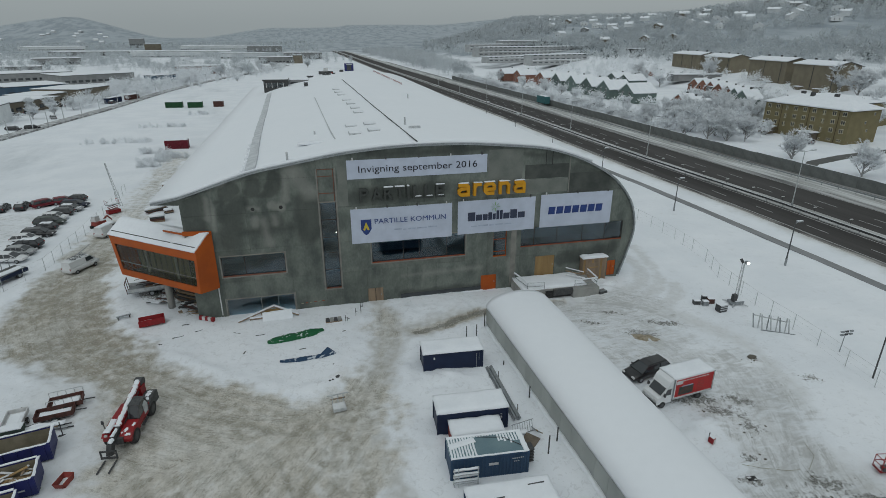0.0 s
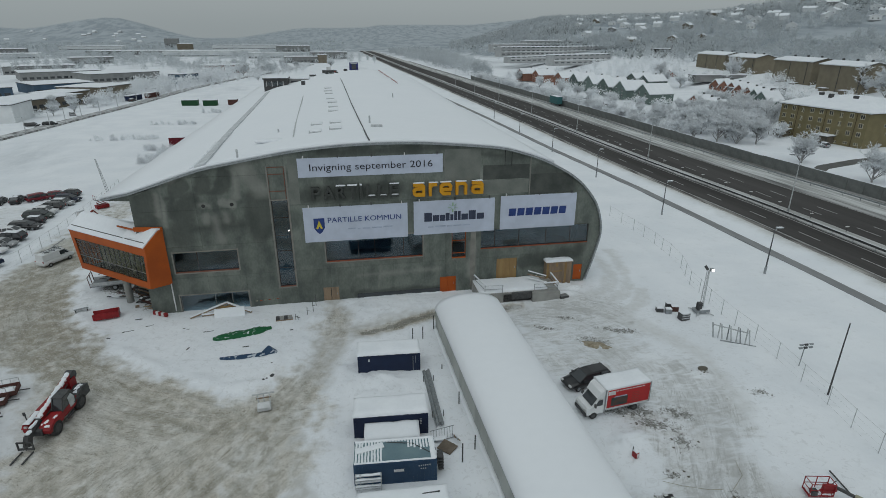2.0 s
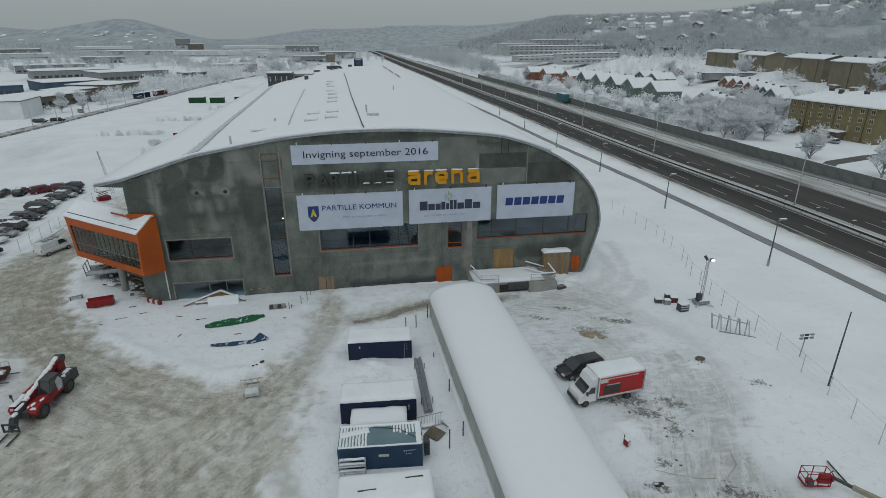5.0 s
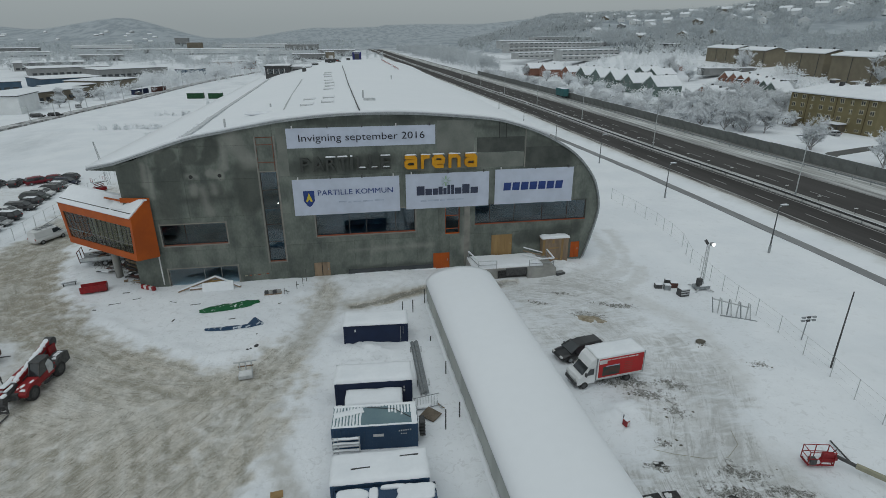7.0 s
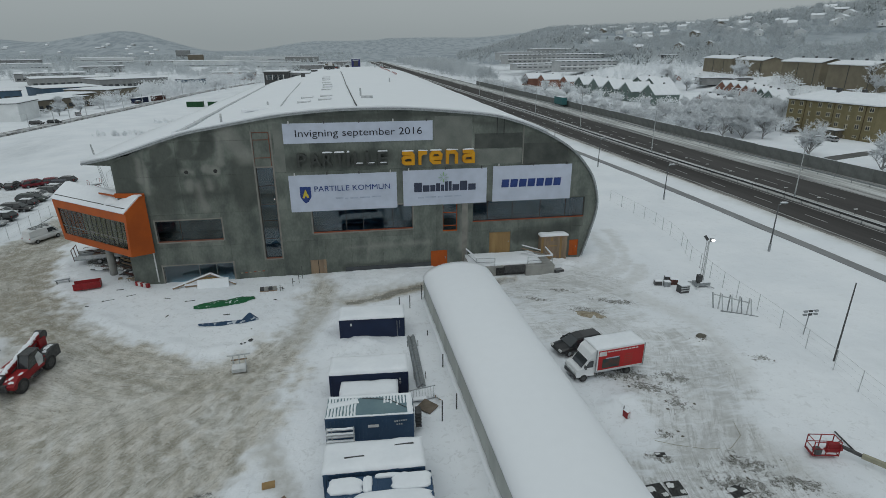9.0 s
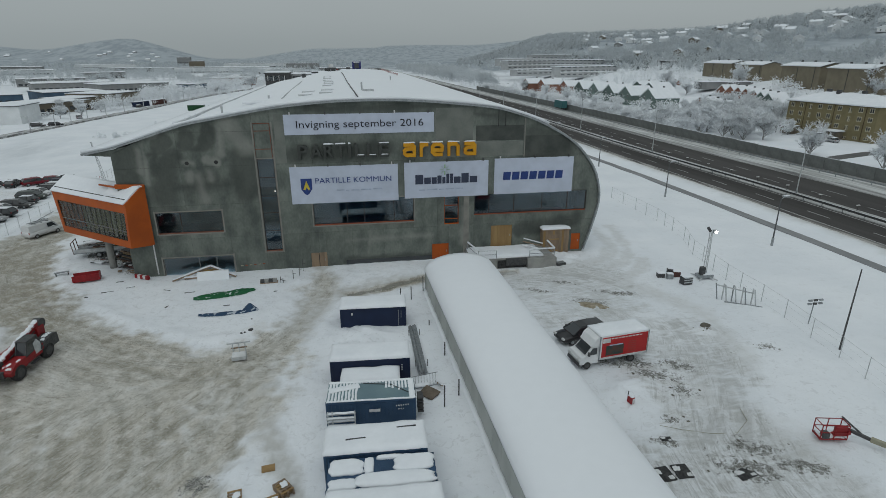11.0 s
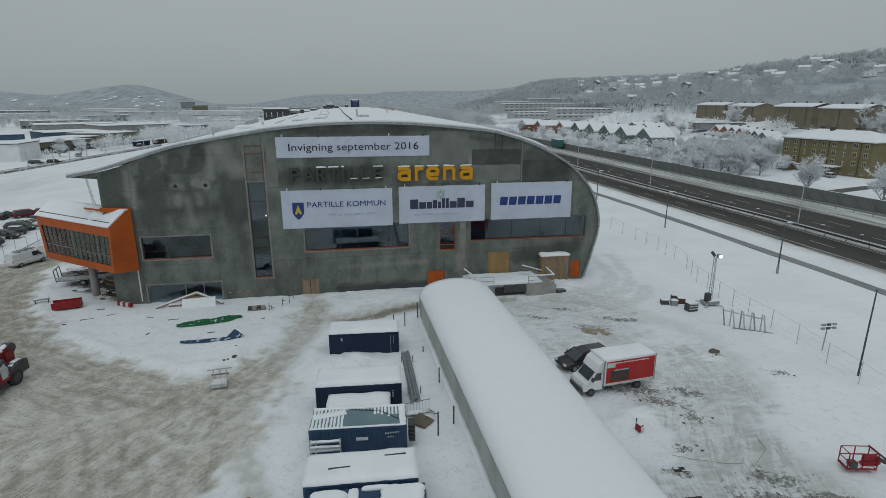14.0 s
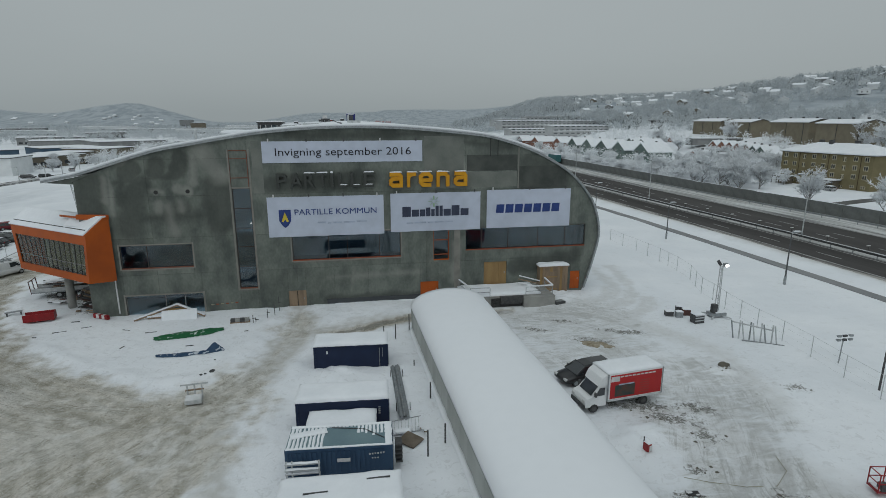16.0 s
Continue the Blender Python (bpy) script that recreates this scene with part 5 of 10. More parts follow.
part("trough", m, mat("grey wind-packed snow", (0.60, 0.62, 0.64), 0.95, (0.46, 0.48, 0.50), 0.8, bump=0.4, bscale=4.0), roof, "grey trough of packed snow between two roof planes")
m = Mesh()
for k in range(46):
    y = 62.4 + 17 * crumbs.random() ** 1.6
    x = np.interp(y, [q[1] for q in TROUGH], [q[0] for q in TROUGH]) - 0.95 - 0.25 * crumbs.random()
    m.blob(x, y, roof_z(x) - 0.03, crumbs.uniform(0.15, 0.45), crumbs.uniform(0.2, 0.6), crumbs.uniform(0.1, 0.24), k * 1.7, 0.3)
tagged(part("snow_crumbs", m, SNOW, roof, "broken lumps of slid snow", True), kind="stuff")
for x, y in ((5.3, 71.7), (5.3, 77.9), (7.85, 72.5), (7.85, 77.9), (7.5, 90.6), (7.5, 96.4), (7.3, 103), (6.9, 109.1), (6.6, 119.3), (6.3, 125.4), (6.2, 132)):
    v = part("roof_hatch", Mesh().box(x, y, roof_z(x) - 0.3, 1.5, 1.9, 0.42), PALE_STEEL, roof, "low snow-capped smoke hatch")
    part("snow_cover", Mesh().snow(x + 0.08, y + 0.12, roof_z(x) + 0.12, 1.5, 1.85, 0.14), SNOW, v)
for x, y, h in ((12.5, 75.3, 1.0), (18.9, 109, 0.8), (-3.0, 62.8, 0.9), (0.3, 76, 0.4)):
    part("vent_pipe", Mesh().rod((x, y, roof_z(x) - 0.4), (x, y, roof_z(x) + h), 0.12, 8), PALE_STEEL, roof, "short frosted vent pipe")
part("roof_bench", Mesh().box(13.2, 71.8, roof_z(13.2) - 0.2, 1.5, 0.5, 0.5), PALE_STEEL, roof, "low snowy duct box")

# stair head at the far end of the roof
head = thing("stair_head", "dark-sided flat roof stair head on the far roof end", "stair head", (-8.5, 166, 15.0))
part("wall", Mesh().box(0, 0, 0, 6.4, 6, 4.5), DARK_STEEL, head)
part("glazing", Mesh().box(-0.3, -3.03, 2.7, 5.2, 0.1, 1.2), GLASS, head)
for k in range(4):
    part("mullion", Mesh().box(-2.5 + 1.5 * k, -3.08, 2.6, 0.16, 0.1, 1.4), CAST_WHITE, head)
part("roof", Mesh().box(0, 0, 4.5, 6.9, 6.6, 0.3), DARK_STEEL, head)
part("snow_cover", Mesh().snow(0, 0, 4.8, 6.8, 6.5, 0.25, cell=0.6), SNOW, head)
part("column", Mesh().box(-3.4, -2.9, -15, 0.4, 0.4, 15.0), CONCRETE, head)
part("tower", Mesh().box(0, 0.2, -15, 6.0, 5.6, 15.0), GREY_WALL, head)

part("annex", Mesh().box(6.0, 5.5, -15, 5.6, 7, 19.2), GREY_WALL, head, "lower grey annex")
part("snow_cover", Mesh().snow(6.0, 5.5, 4.2, 5.8, 7.2, 0.35, cell=0.5), SNOW, head)
part("annex_window", Mesh().box(5.6, 1.97, 2.9, 3.6, 0.08, 0.8), DARK_GLASS, head)

# things at the far end of the roof
unit = thing("roof_unit", "dark blue ventilation unit on the far roof", "ventilation unit", (14.1, 195.5, roof_z(14.1) - 0.1))
part("housing", Mesh().box(0, 0, 0, 2.9, 2.0, 2.5), SKIP_BLUE, unit)
part("snow_cover", Mesh().snow(0, 0, 2.5, 2.85, 1.95, 0.14, cell=0.3), SNOW, unit)
part("louvre", Mesh().box(0, -1.02, 0.3, 1.4, 0.06, 1.6), DARK_STEEL, unit)
part("stripe", Mesh().box(0, -1.03, 2.05, 2.0, 0.06, 0.25), PALE_STEEL, unit, "pale stripe")
net = thing("roof_barrier", "red netting barrier along the far roof edge", "barrier")
for k in range(18):
    y = 144 + 3.0 * k
    x = 23.4 - 0.022 * (y - 144)
    part("post", Mesh().rod((x, y, roof_z(x) - 0.2), (x, y, roof_z(x) + 0.6), 0.035, 6), FADED_RED, net)
    if k < 17 and k not in (4, 5, 11):
        part("net", Mesh().beam((x, y, roof_z(x) + 0.36), (x - 0.066, y + 3.0, roof_z(x) + 0.36), 0.04, 0.28), mat("sun-bleached red netting", (0.40, 0.22, 0.21), 0.9, (0.55, 0.42, 0.42), 2.0), net)
for x, y, w, h in ((5.0, 186, 2.4, 0.9), (7.6, 187, 1.5, 0.6), (1.0, 180, 2.0, 0.5), (11.2, 190, 1.2, 0.7), (-0.4, 152, 1.0, 1.0)):
    bit = thing("material_pallet", "dark pallet of roofing material under snow", "pallet load", (x, y, roof_z(x) - 0.1), group="pallets on the roof")
    part("load", Mesh().box(0, 0, 0.1, w, 1.0, h), DARK_STEEL, bit)
    part("snow_cover", Mesh().snow(0, 0, 0.1 + h, w, 1.0, 0.16, cell=0.25), SNOW, bit)
mini = thing("mini_loader", "small snowy loader parked on the far roof", "loader", (6.1, 181.5, roof_z(6.1) - 0.1), 30)
part("body", Mesh().box(0, 0, 0.35, 2.4, 1.3, 0.8), DARK_STEEL, mini)
part("cab", Mesh().box(-0.2, 0, 1.15, 1.1, 1.1, 1.0, 0, 0.85), CAST_WHITE, mini, "pale cab")
part("arm", Mesh().beam((0.6, 0, 1.0), (2.3, 0, 0.5), 0.2, 0.25), FADED_RED, mini)
part("bucket", Mesh().box(2.5, 0, 0.1, 0.5, 1.3, 0.5), DARK_STEEL, mini)
for wx in (-0.8, 0.8):
    for q in (-1, 1):
        wheel(mini, wx, q * 0.6, 0.4, 0.3)
part("snow_drift", Mesh().blob(-0.2, 69.5, roof_z(-0.2) - 0.02, 3.4, 1.2, 0.35, 4.2, 0.3), SNOW, roof, "wind-blown snow mound", True)

# orange box that projects at the left corner
orange = thing("oriel_box", "orange clad box with glazed front and snowy sloping roof", "oriel", (-24.0, 67.95, 0), -38.1)
OL = 13.3


def raked(z, d=0.0):
    """The raked left end of the box at a height."""
    return -0.9 + 1.3 * (9.25 - min(z, 9.25)) / 4.8 + d


def on_front(z, lift=0.0):
    """Depth of the front at a height."""
    return -0.15 + 0.27 * (z - 4.45) / 4.8 + lift


def boxed(poly, d0, x1, slant=True):
    """A profile in depth and height drawn from the raked end (or from d0) to x1."""
    n = len(poly)
    pts = [(raked(z, d0) if slant else d0, y, z) for y, z in poly] + [(x1, y, z) for y, z in poly]
    return Mesh().add(pts, [tuple(range(n)), tuple(range(2 * n - 1, n - 1, -1))] + [((k + 1) % n, k, n + k, n + (k + 1) % n) for k in range(n)])


def front_slab(z0, z1, a, b):
    return [(on_front(z0, a), z0), (on_front(z1, a), z1), (on_front(z1, b), z1), (on_front(z0, b), z0)]


G0, G1, GL, GR = 5.2, 8.3, 0.55, OL - 0.4
end = [(on_front(4.45), 4.45), (on_front(9.25), 9.25), (2.2, 10.7), (2.6, 10.7), (2.6, 4.1), (2.2, 4.1)]
part("end_wall", Mesh().prism(end, "x", OL - 0.2, OL), ORANGE, orange)
n = len(end)
part("end_wall", Mesh().add([(raked(z, d), y, z) for d in (0, 0.2) for y, z in end], [tuple(range(n)), tuple(range(2 * n - 1, n - 1, -1))] + [((k + 1) % n, k, n + k, n + (k + 1) % n) for k in range(n)]), ORANGE, orange)
for z0, z1 in ((4.45, G0), (G1, 9.25)):
    part("front_panel", boxed(front_slab(z0, z1, 0, 0.18), 0.2, OL - 0.2), ORANGE, orange)
part("front_panel", Mesh().add([(raked(z, d), y, z) for d in (0.2, GL) for y, z in front_slab(G0, G1, 0, 0.18)], [(0, 1, 2, 3), (7, 6, 5, 4), (1, 0, 4, 5), (2, 1, 5, 6), (3, 2, 6, 7), (0, 3, 7, 4)]), ORANGE, orange)
part("front_panel", boxed(front_slab(G0, G1, 0, 0.18), GR, OL - 0.2, False), ORANGE, orange)
glazing = part("glazing", boxed(front_slab(G0, G1, 0.10, 0.12), GL, GR), OLIVE_GLASS, orange, "tall tinted glazing")
glazing.visible_shadow = False
for k in range(15):
    u = k / 14
    m = Mesh()
    pts = [(raked(z, GL) * (1 - u) + GR * u + d, y, z) for d in (-0.022, 0.022) for y, z in front_slab(G0, G1, 0.06, 0.12)]
    part("mullion", m.add(pts, [(0, 1, 2, 3), (7, 6, 5, 4), (1, 0, 4, 5), (2, 1, 5, 6), (3, 2, 6, 7), (0, 3, 7, 4)]), DARK_STEEL, glazing)
part("transom", boxed(front_slab(6.2, 6.26, 0.05, 0.13), GL, GR), REVEAL, glazing)
part("floor", boxed([(on_front(4.45, 0.02), 4.46), (2.2, 4.12), (2.6, 4.12), (2.6, 4.4), (0.1, 4.7)], 0.2, OL - 0.2), DARK_STEEL, orange)
part("back_wall", Mesh().box(OL / 2, 2.5, 4.4, OL - 0.8, 0.16, 6.2), mat("unfinished interior lining", (0.30, 0.29, 0.20), 0.9, (0.50, 0.48, 0.36), 1.4, stretch=(2.5, 1, 0.3), contrast=(0.5, 0.7)), orange)
part("column", Mesh().rod((3.0, 1.6, 4.6), (3.0, 1.6, 9.4), 0.14, 8), PALE_STEEL, orange, "pale inner column")
part("column", Mesh().rod((8.0, 1.6, 4.6), (8.0, 1.6, 9.4), 0.14, 8), PALE_STEEL, orange, "pale inner column")
part("roof", boxed([(0.06, 9.2), (2.15, 10.62), (2.6, 10.62), (2.6, 10.76), (2.1, 10.76), (0.02, 9.33)], 0.0, OL), ORANGE, orange)
part("snow_cover", boxed([(-0.02, 9.30), (2.1, 10.78), (2.4, 10.78), (2.4, 10.92), (2.0, 10.9), (1.0, 10.2), (0.1, 9.52), (-0.06, 9.40)], 0.03, OL - 0.1), SNOW, orange, "smooth snow on the sloping roof")
part("gutter", Mesh().beam((-0.6, 0.42, 9.76), (OL - 0.4, 0.42, 9.76), 0.08, 0.08), DARK_STEEL, orange, "dark snow guard rail")


def in_box(x, y, z):
    """A place of the site in the box's own axes."""
    dx, dy = x + 24.0, y - 67.95
    c, s = math.cos(radians(38.1)), math.sin(radians(38.1))
    return (dx * c - dy * s, dx * s + dy * c, z)


part("upstand", Mesh().beam(in_box(-15.0, 62.08, 10.84), in_box(-11.95, 61.95, 10.74), 0.12, 0.5), ORANGE, orange, "orange upstand against the wall")
part("parapet", Mesh().beam(in_box(-15.0, 62.1, 10.8), in_box(-17.4, 64.1, 10.72), 0.12, 0.18), ORANGE, orange)
A = [in_box(*p) for p in ((-15.9, 62.9, 10.62), (-12.75, 61.8, 10.66), (-13.15, 61.2, 10.2), (-14.4, 61.3, 9.95), (-16.5, 62.5, 9.95))]
part("snow_drift", Mesh().add(A + [(x, y, z - 0.7) for x, y, z in A], [(0, 1, 2, 3, 4), (9, 8, 7, 6, 5)] + [(k, (k + 1) % 5, 5 + (k + 1) % 5, 5 + k) for k in range(5)]), SNOW, orange, "snow drifted against the upstand")
part("column", Mesh().rod((5.2, 2.0, -0.2), (5.2, 2.0, 4.3), 0.42, 16), CONCRETE, orange, "round grey concrete column", True)
part("downpipe", Mesh().rod((OL - 0.1, 2.45, 0.5), (OL - 0.1, 2.45, 4.1), 0.07, 8), CAST_WHITE, orange, "white downpipe")

# ---------------------------------------------------------------- signs and banners on the front


def wall_text(words, x, z, width, size, depth, material, parent, y=FY - 0.06, bold=0.0, name="lettering", label=""):
    data = text_mesh(words, size, depth, bold, width)
    data.materials.append(material)
    ob = new(name, data)
    ob.parent = parent
    ob.matrix_basis = pose(x, y, z, 90, 0, 0)
    if label:
        tagged(ob, label)
    return ob


def banner(x0, x1, z0, z1, label):
    """A hung vinyl sheet with slight waves and clips along its upper edge."""
    b = thing("banner", label, "banner", (0, 0, 0), group="banners on the front wall")
    m = Mesh()
    nx, nz = 28, 8
    vs = []
    for lay in (0.0, 0.03):
        for j in range(nz + 1):
            for i in range(nx + 1):
                x, z = x0 + (x1 - x0) * i / nx, z0 + (z1 - z0) * j / nz
                vs.append((x, FY - 0.07 + lay + 0.016 * noise.noise((x * 0.7, z * 0.4, 2.0)), z + 0.03 * noise.noise((x * 0.9, 0.0, z0)) * (j in (0, nz))))
    h = (nx + 1) * (nz + 1)
    fs = [(o + j * (nx + 1) + i, o + j * (nx + 1) + i + 1, o + (j + 1) * (nx + 1) + i + 1, o + (j + 1) * (nx + 1) + i) for o in (0, h) for j in range(nz) for i in range(nx)]
    rim = list(range(nx + 1)) + [j * (nx + 1) + nx for j in range(1, nz + 1)] + [nz * (nx + 1) + i for i in range(nx - 1, -1, -1)] + [j * (nx + 1) for j in range(nz - 1, 0, -1)]
    fs += [(rim[k], rim[(k + 1) % len(rim)], h + rim[(k + 1) % len(rim)], h + rim[k]) for k in range(len(rim))]
    part("sheet", m.add(vs, fs), BANNER, b)
    n = max(3, int((x1 - x0) / 3.0))
    for k in range(n):
        x = x0 + 0.7 + (x1 - x0 - 1.4) * k / (n - 1)
        part("clip", Mesh().box(x, FY - 0.08, z1 - 0.06, 0.12, 0.16, 0.34), DARK_STEEL if k % 3 else CAST_WHITE, b)
    return b


PRINT_Y = FY - 0.105
b = banner(3.42, 20.25, 15.92, 18.15, "white banner with black opening-date lettering")
wall_text("Invigning september 2016", 4.75, 16.66, 14.25, 1.16, 0.015, INK, b, PRINT_Y, -0.004)
b = banner(3.55, 15.9, 7.98, 12.32, "white banner with navy municipal lettering and shield")
wall_text("PARTILLE KOMMUN", 6.35, 10.35, 8.75, 0.9, 0.015, NAVY_INK, b, PRINT_Y)
shield = part("shield", Mesh().prism([(4.7, 10.95), (5.95, 10.95), (5.95, 9.75), (5.6, 9.2), (5.32, 9.0), (5.05, 9.2), (4.7, 9.75)], "y", PRINT_Y, PRINT_Y + 0.02), NAVY_INK, b, "dark blue shield")
part("charge", Mesh().prism([(5.32, 10.7), (5.7, 9.7), (5.5, 9.6), (5.32, 9.95), (5.14, 9.6), (4.94, 9.7)], "y", PRINT_Y - 0.012, PRINT_Y + 0.004), YELLOW_INK, shield, "yellow charge")
for x, w in ((8.7, 0.9), (9.8, 0.35), (10.4, 0.9), (11.5, 1.2), (12.9, 1.1)):
    part("tagline", Mesh().box(x + w / 2, PRINT_Y + 0.01, 9.35 + 0.05 * math.sin(x * 3), w, 0.015, 0.16), PALE_INK, b, "faint pale blue strokes")
b = banner(16.65, 26.85, 8.1, 12.42, "white banner with dark housing logo and green sprig")
for x, w, h in ((17.95, 0.95, 1.12), (19.0, 0.8, 0.78), (19.9, 0.62, 0.78), (20.6, 0.5, 0.98), (21.2, 0.38, 0.78), (21.68, 0.36, 1.16), (22.14, 0.36, 1.16), (22.6, 0.82, 0.78), (23.52, 0.9, 1.16), (24.55, 0.92, 0.78)):
    part("wordmark", Mesh().box(x + w / 2, PRINT_Y + 0.008, 9.78, w, 0.015, h), DARK_INK, b, "dark logo bar")
for k in range(8):
    a = k * math.pi / 4
    part("sprig", Mesh().beam((21.5 + 0.18 * math.cos(a), PRINT_Y, 11.45 + 0.18 * math.sin(a)), (21.5 + 0.62 * math.cos(a), PRINT_Y, 11.45 + 0.62 * math.sin(a)), 0.14, 0.02), GREEN_INK, b, "green leaf stroke")
for x, w in ((18.4, 0.7), (19.3, 1.3), (20.8, 0.6), (21.6, 1.0), (22.8, 0.9)):
    part("tagline", Mesh().box(x + w / 2, PRINT_Y + 0.01, 9.0 + 0.03 * math.sin(x * 5), w, 0.015, 0.16), PALE_INK, b, "faint pale blue strokes")
b = banner(27.6, 37.65, 8.15, 12.55, "white banner with navy builder's logo")
for k in range(7):
    part("wordmark", Mesh().prism([(28.68 + k * 1.11, 9.9), (29.6 + k * 1.11, 9.9), (29.68 + k * 1.11, 10.88), (28.76 + k * 1.11, 10.88)], "y", PRINT_Y, PRINT_Y + 0.015), NAVY_INK, b, "navy logo bar")

sign = thing("roof_sign", "arena name in dark and amber letters capped with snow", "sign")
for k, ch in enumerate("PARTILLE"):
    x = 4.7 + (0, 1.38, 2.86, 4.2, 5.6, 6.35, 7.7, 9.1)[k]
    w = 0.32 if ch == "I" else 1.3 if ch == "A" else 1.12
    wall_text(ch, x, 13.3, w, 2.2, 0.3, SIGN_DARK, sign, FY - 0.28, 0.035, "letter", "dark unlit letter")
    if ch in "RTIE":
        part("snow_cover", Mesh().snow(x + w / 2, FY - 0.28, 14.83, w, 0.34, 0.13, cell=0.1, rough=0.7, seed=k), SNOW, sign)
    if ch in "LE":
        part("snow_cover", Mesh().snow(x + 0.62, FY - 0.28, 13.52, 0.8, 0.34, 0.08, cell=0.1, rough=0.7, seed=k + 30), SNOW, sign)


def rounded(x, z, pts, w, step):
    """A bent stroke of even width w through some corners, in the wall's plane."""
    m = Mesh()
    for k, (a, b) in enumerate(zip(pts, pts[1:])):
        m.beam((x + a[0], FY - 0.30, z + a[1]), (x + b[0], FY - 0.30, z + b[1]), 0.34 + 0.008 * ((2 * k + step) % 7), w)
    for k, a in enumerate(pts[1:-1]):
        d = 0.17 + 0.004 * ((2 * k + step + 1) % 7)
        m.rod((x + a[0], FY - 0.30 - d, z + a[1]), (x + a[0], FY - 0.30 + d, z + a[1]), w / 2, 12)
    return m


# squarish rounded letters drawn as strokes: a, r, e, n, a
T, HX = 0.42, 1.62
LETTERS = {"a": [[(0.1, HX - T / 2), (1.15, HX - T / 2), (1.35, HX - 0.45), (1.35, 0)], [(1.35, 0.98), (0.4, 0.94), (0.22, 0.7), (0.24, 0.38), (0.45, T / 2), (1.35, T / 2)]],
           "r": [[(0.21, 0), (0.21, HX)], [(0.21, HX - 0.5), (0.5, HX - T / 2), (1.05, HX - T / 2)]],
           "e": [[(1.4, T / 2), (0.5, T / 2), (0.22, 0.5), (0.22, HX - 0.5), (0.5, HX - T / 2), (1.1, HX - T / 2), (1.37, HX - 0.5), (1.33, 0.72), (0.3, 0.72)]],
           "n": [[(0.21, 0), (0.21, HX)], [(0.21, HX - 0.4), (0.45, HX - T / 2), (1.05, HX - T / 2), (1.3, HX - 0.5), (1.3, 0)]]}
for k, (ch, x) in enumerate((("a", 16.5), ("r", 18.45), ("e", 19.78), ("n", 21.72), ("a", 23.68))):
    m = Mesh()
    for j, pts in enumerate(LETTERS[ch]):
        q = rounded(x, 13.12, pts, T, 3 * j)
        m.add(q.v, q.f)
    part("letter", m, SIGN_YELLOW, sign, "amber letter")
    part("snow_cover", Mesh().snow(x + (0.62 if ch == "r" else 0.78), FY - 0.30, 13.12 + HX, 1.1 if ch == "r" else 1.35, 0.36, 0.13, cell=0.1, rough=0.6, seed=k + 9), SNOW, sign)

# ---------------------------------------------------------------- covered walkway in the yard
tent = thing("storage_tent", "long barrel-roofed site tent with grey side and snowy roof", "storage tent")


def tent_x(y):
    """The line of the tent's left wall."""
    return 17.75 + (53.2 - y) * 0.028


TW, TY0, TY1, TE = 7.5, 8.0, 53.2, 2.42
arch = [(TW * (1 - math.cos(math.pi * k / 20)) / 2, TE + 1.66 * math.sin(math.pi * k / 20)) for k in range(21)]
rings = []
for k in range(70):
    y = TY1 - (TY1 - TY0) * k / 69
    over = 0.05 + 0.025 * noise.noise((y * 0.9, 3.0, 1.0))
    rings.append([(tent_x(y) + a + (-over if a < 0.01 else 0), y, z + 0.02 * noise.noise((a * 0.3, y * 0.10, 1.0)) + (0.0 if a > 0.01 else 0.03 * noise.noise((y * 1.3, 0, 2.0)))) for a, z in arch] + [(tent_x(y) + a, y, z - 0.20) for a, z in arch[::-1]])
part("snow_cover", Mesh().loft(rings), SMOOTH_SNOW, tent, "smooth unbroken snow on the vault", True)
rings = [[(tent_x(y) + a, y, z - 0.22) for a, z in arch] + [(tent_x(y) + a, y, z - 0.28) for a, z in arch[::-1]] for y in np.linspace(TY1 - 0.05, TY0, 12)]
part("roof_sheet", Mesh().loft(rings), TENT_CLOTH, tent, smooth=True)
bays = np.linspace(TY0, TY1 - 0.1, 25)
for side in (0.06, TW - 0.06):
    for a, b in zip(bays, bays[1:]):
        m = Mesh()
        xa, xb = tent_x(a) + side, tent_x(b) + side
        mid, sag = (xa + xb) / 2 + 0.05, (a + b) / 2
        m.add([(xa, a + 0.015, -0.3), (mid, sag, -0.3), (xb, b - 0.015, -0.3), (xb, b - 0.015, TE - 0.14), (mid, sag, TE - 0.14), (xa, a + 0.015, TE - 0.14)] + [(q + 0.07, r, z) for q, r, z in ((xa, a + 0.015, -0.3), (mid, sag, -0.3), (xb, b - 0.015, -0.3), (xb, b - 0.015, TE - 0.14), (mid, sag, TE - 0.14), (xa, a + 0.015, TE - 0.14))],
              [(0, 1, 4, 5), (1, 2, 3, 4), (6, 11, 10, 7), (7, 10, 9, 8), (0, 5, 11, 6), (2, 8, 9, 3), (5, 4, 10, 11), (4, 3, 9, 10)])
        part("side_sheet", m, TENT_CLOTH, tent)
gable = [(tent_x(TY1) + a, z - 0.24) for a, z in arch]
part("end_sheet", Mesh().prism([(tent_x(TY1) + 0.05, -0.3)] + gable + [(tent_x(TY1) + TW - 0.05, -0.3)], "y", TY1 - 0.12, TY1 - 0.06), TENT_CLOTH, tent)
skirt = []
for y in np.linspace(TY0, TY1, 60):
    w = 0.34 + 0.10 * noise.noise((y * 0.5, 0, 9.0))
    x, g = tent_x(y), gz(tent_x(y) - 0.2, y)
    skirt.append([(x - w, y, g - 0.1), (x - w * 0.55, y, g + 0.07), (x + 0.1, y, g + 0.16), (x + 0.1, y, g - 0.1)])
part("snow_skirt", Mesh().loft(skirt), SMOOTH_SNOW, tent, "low bank of snow along the wall", True)

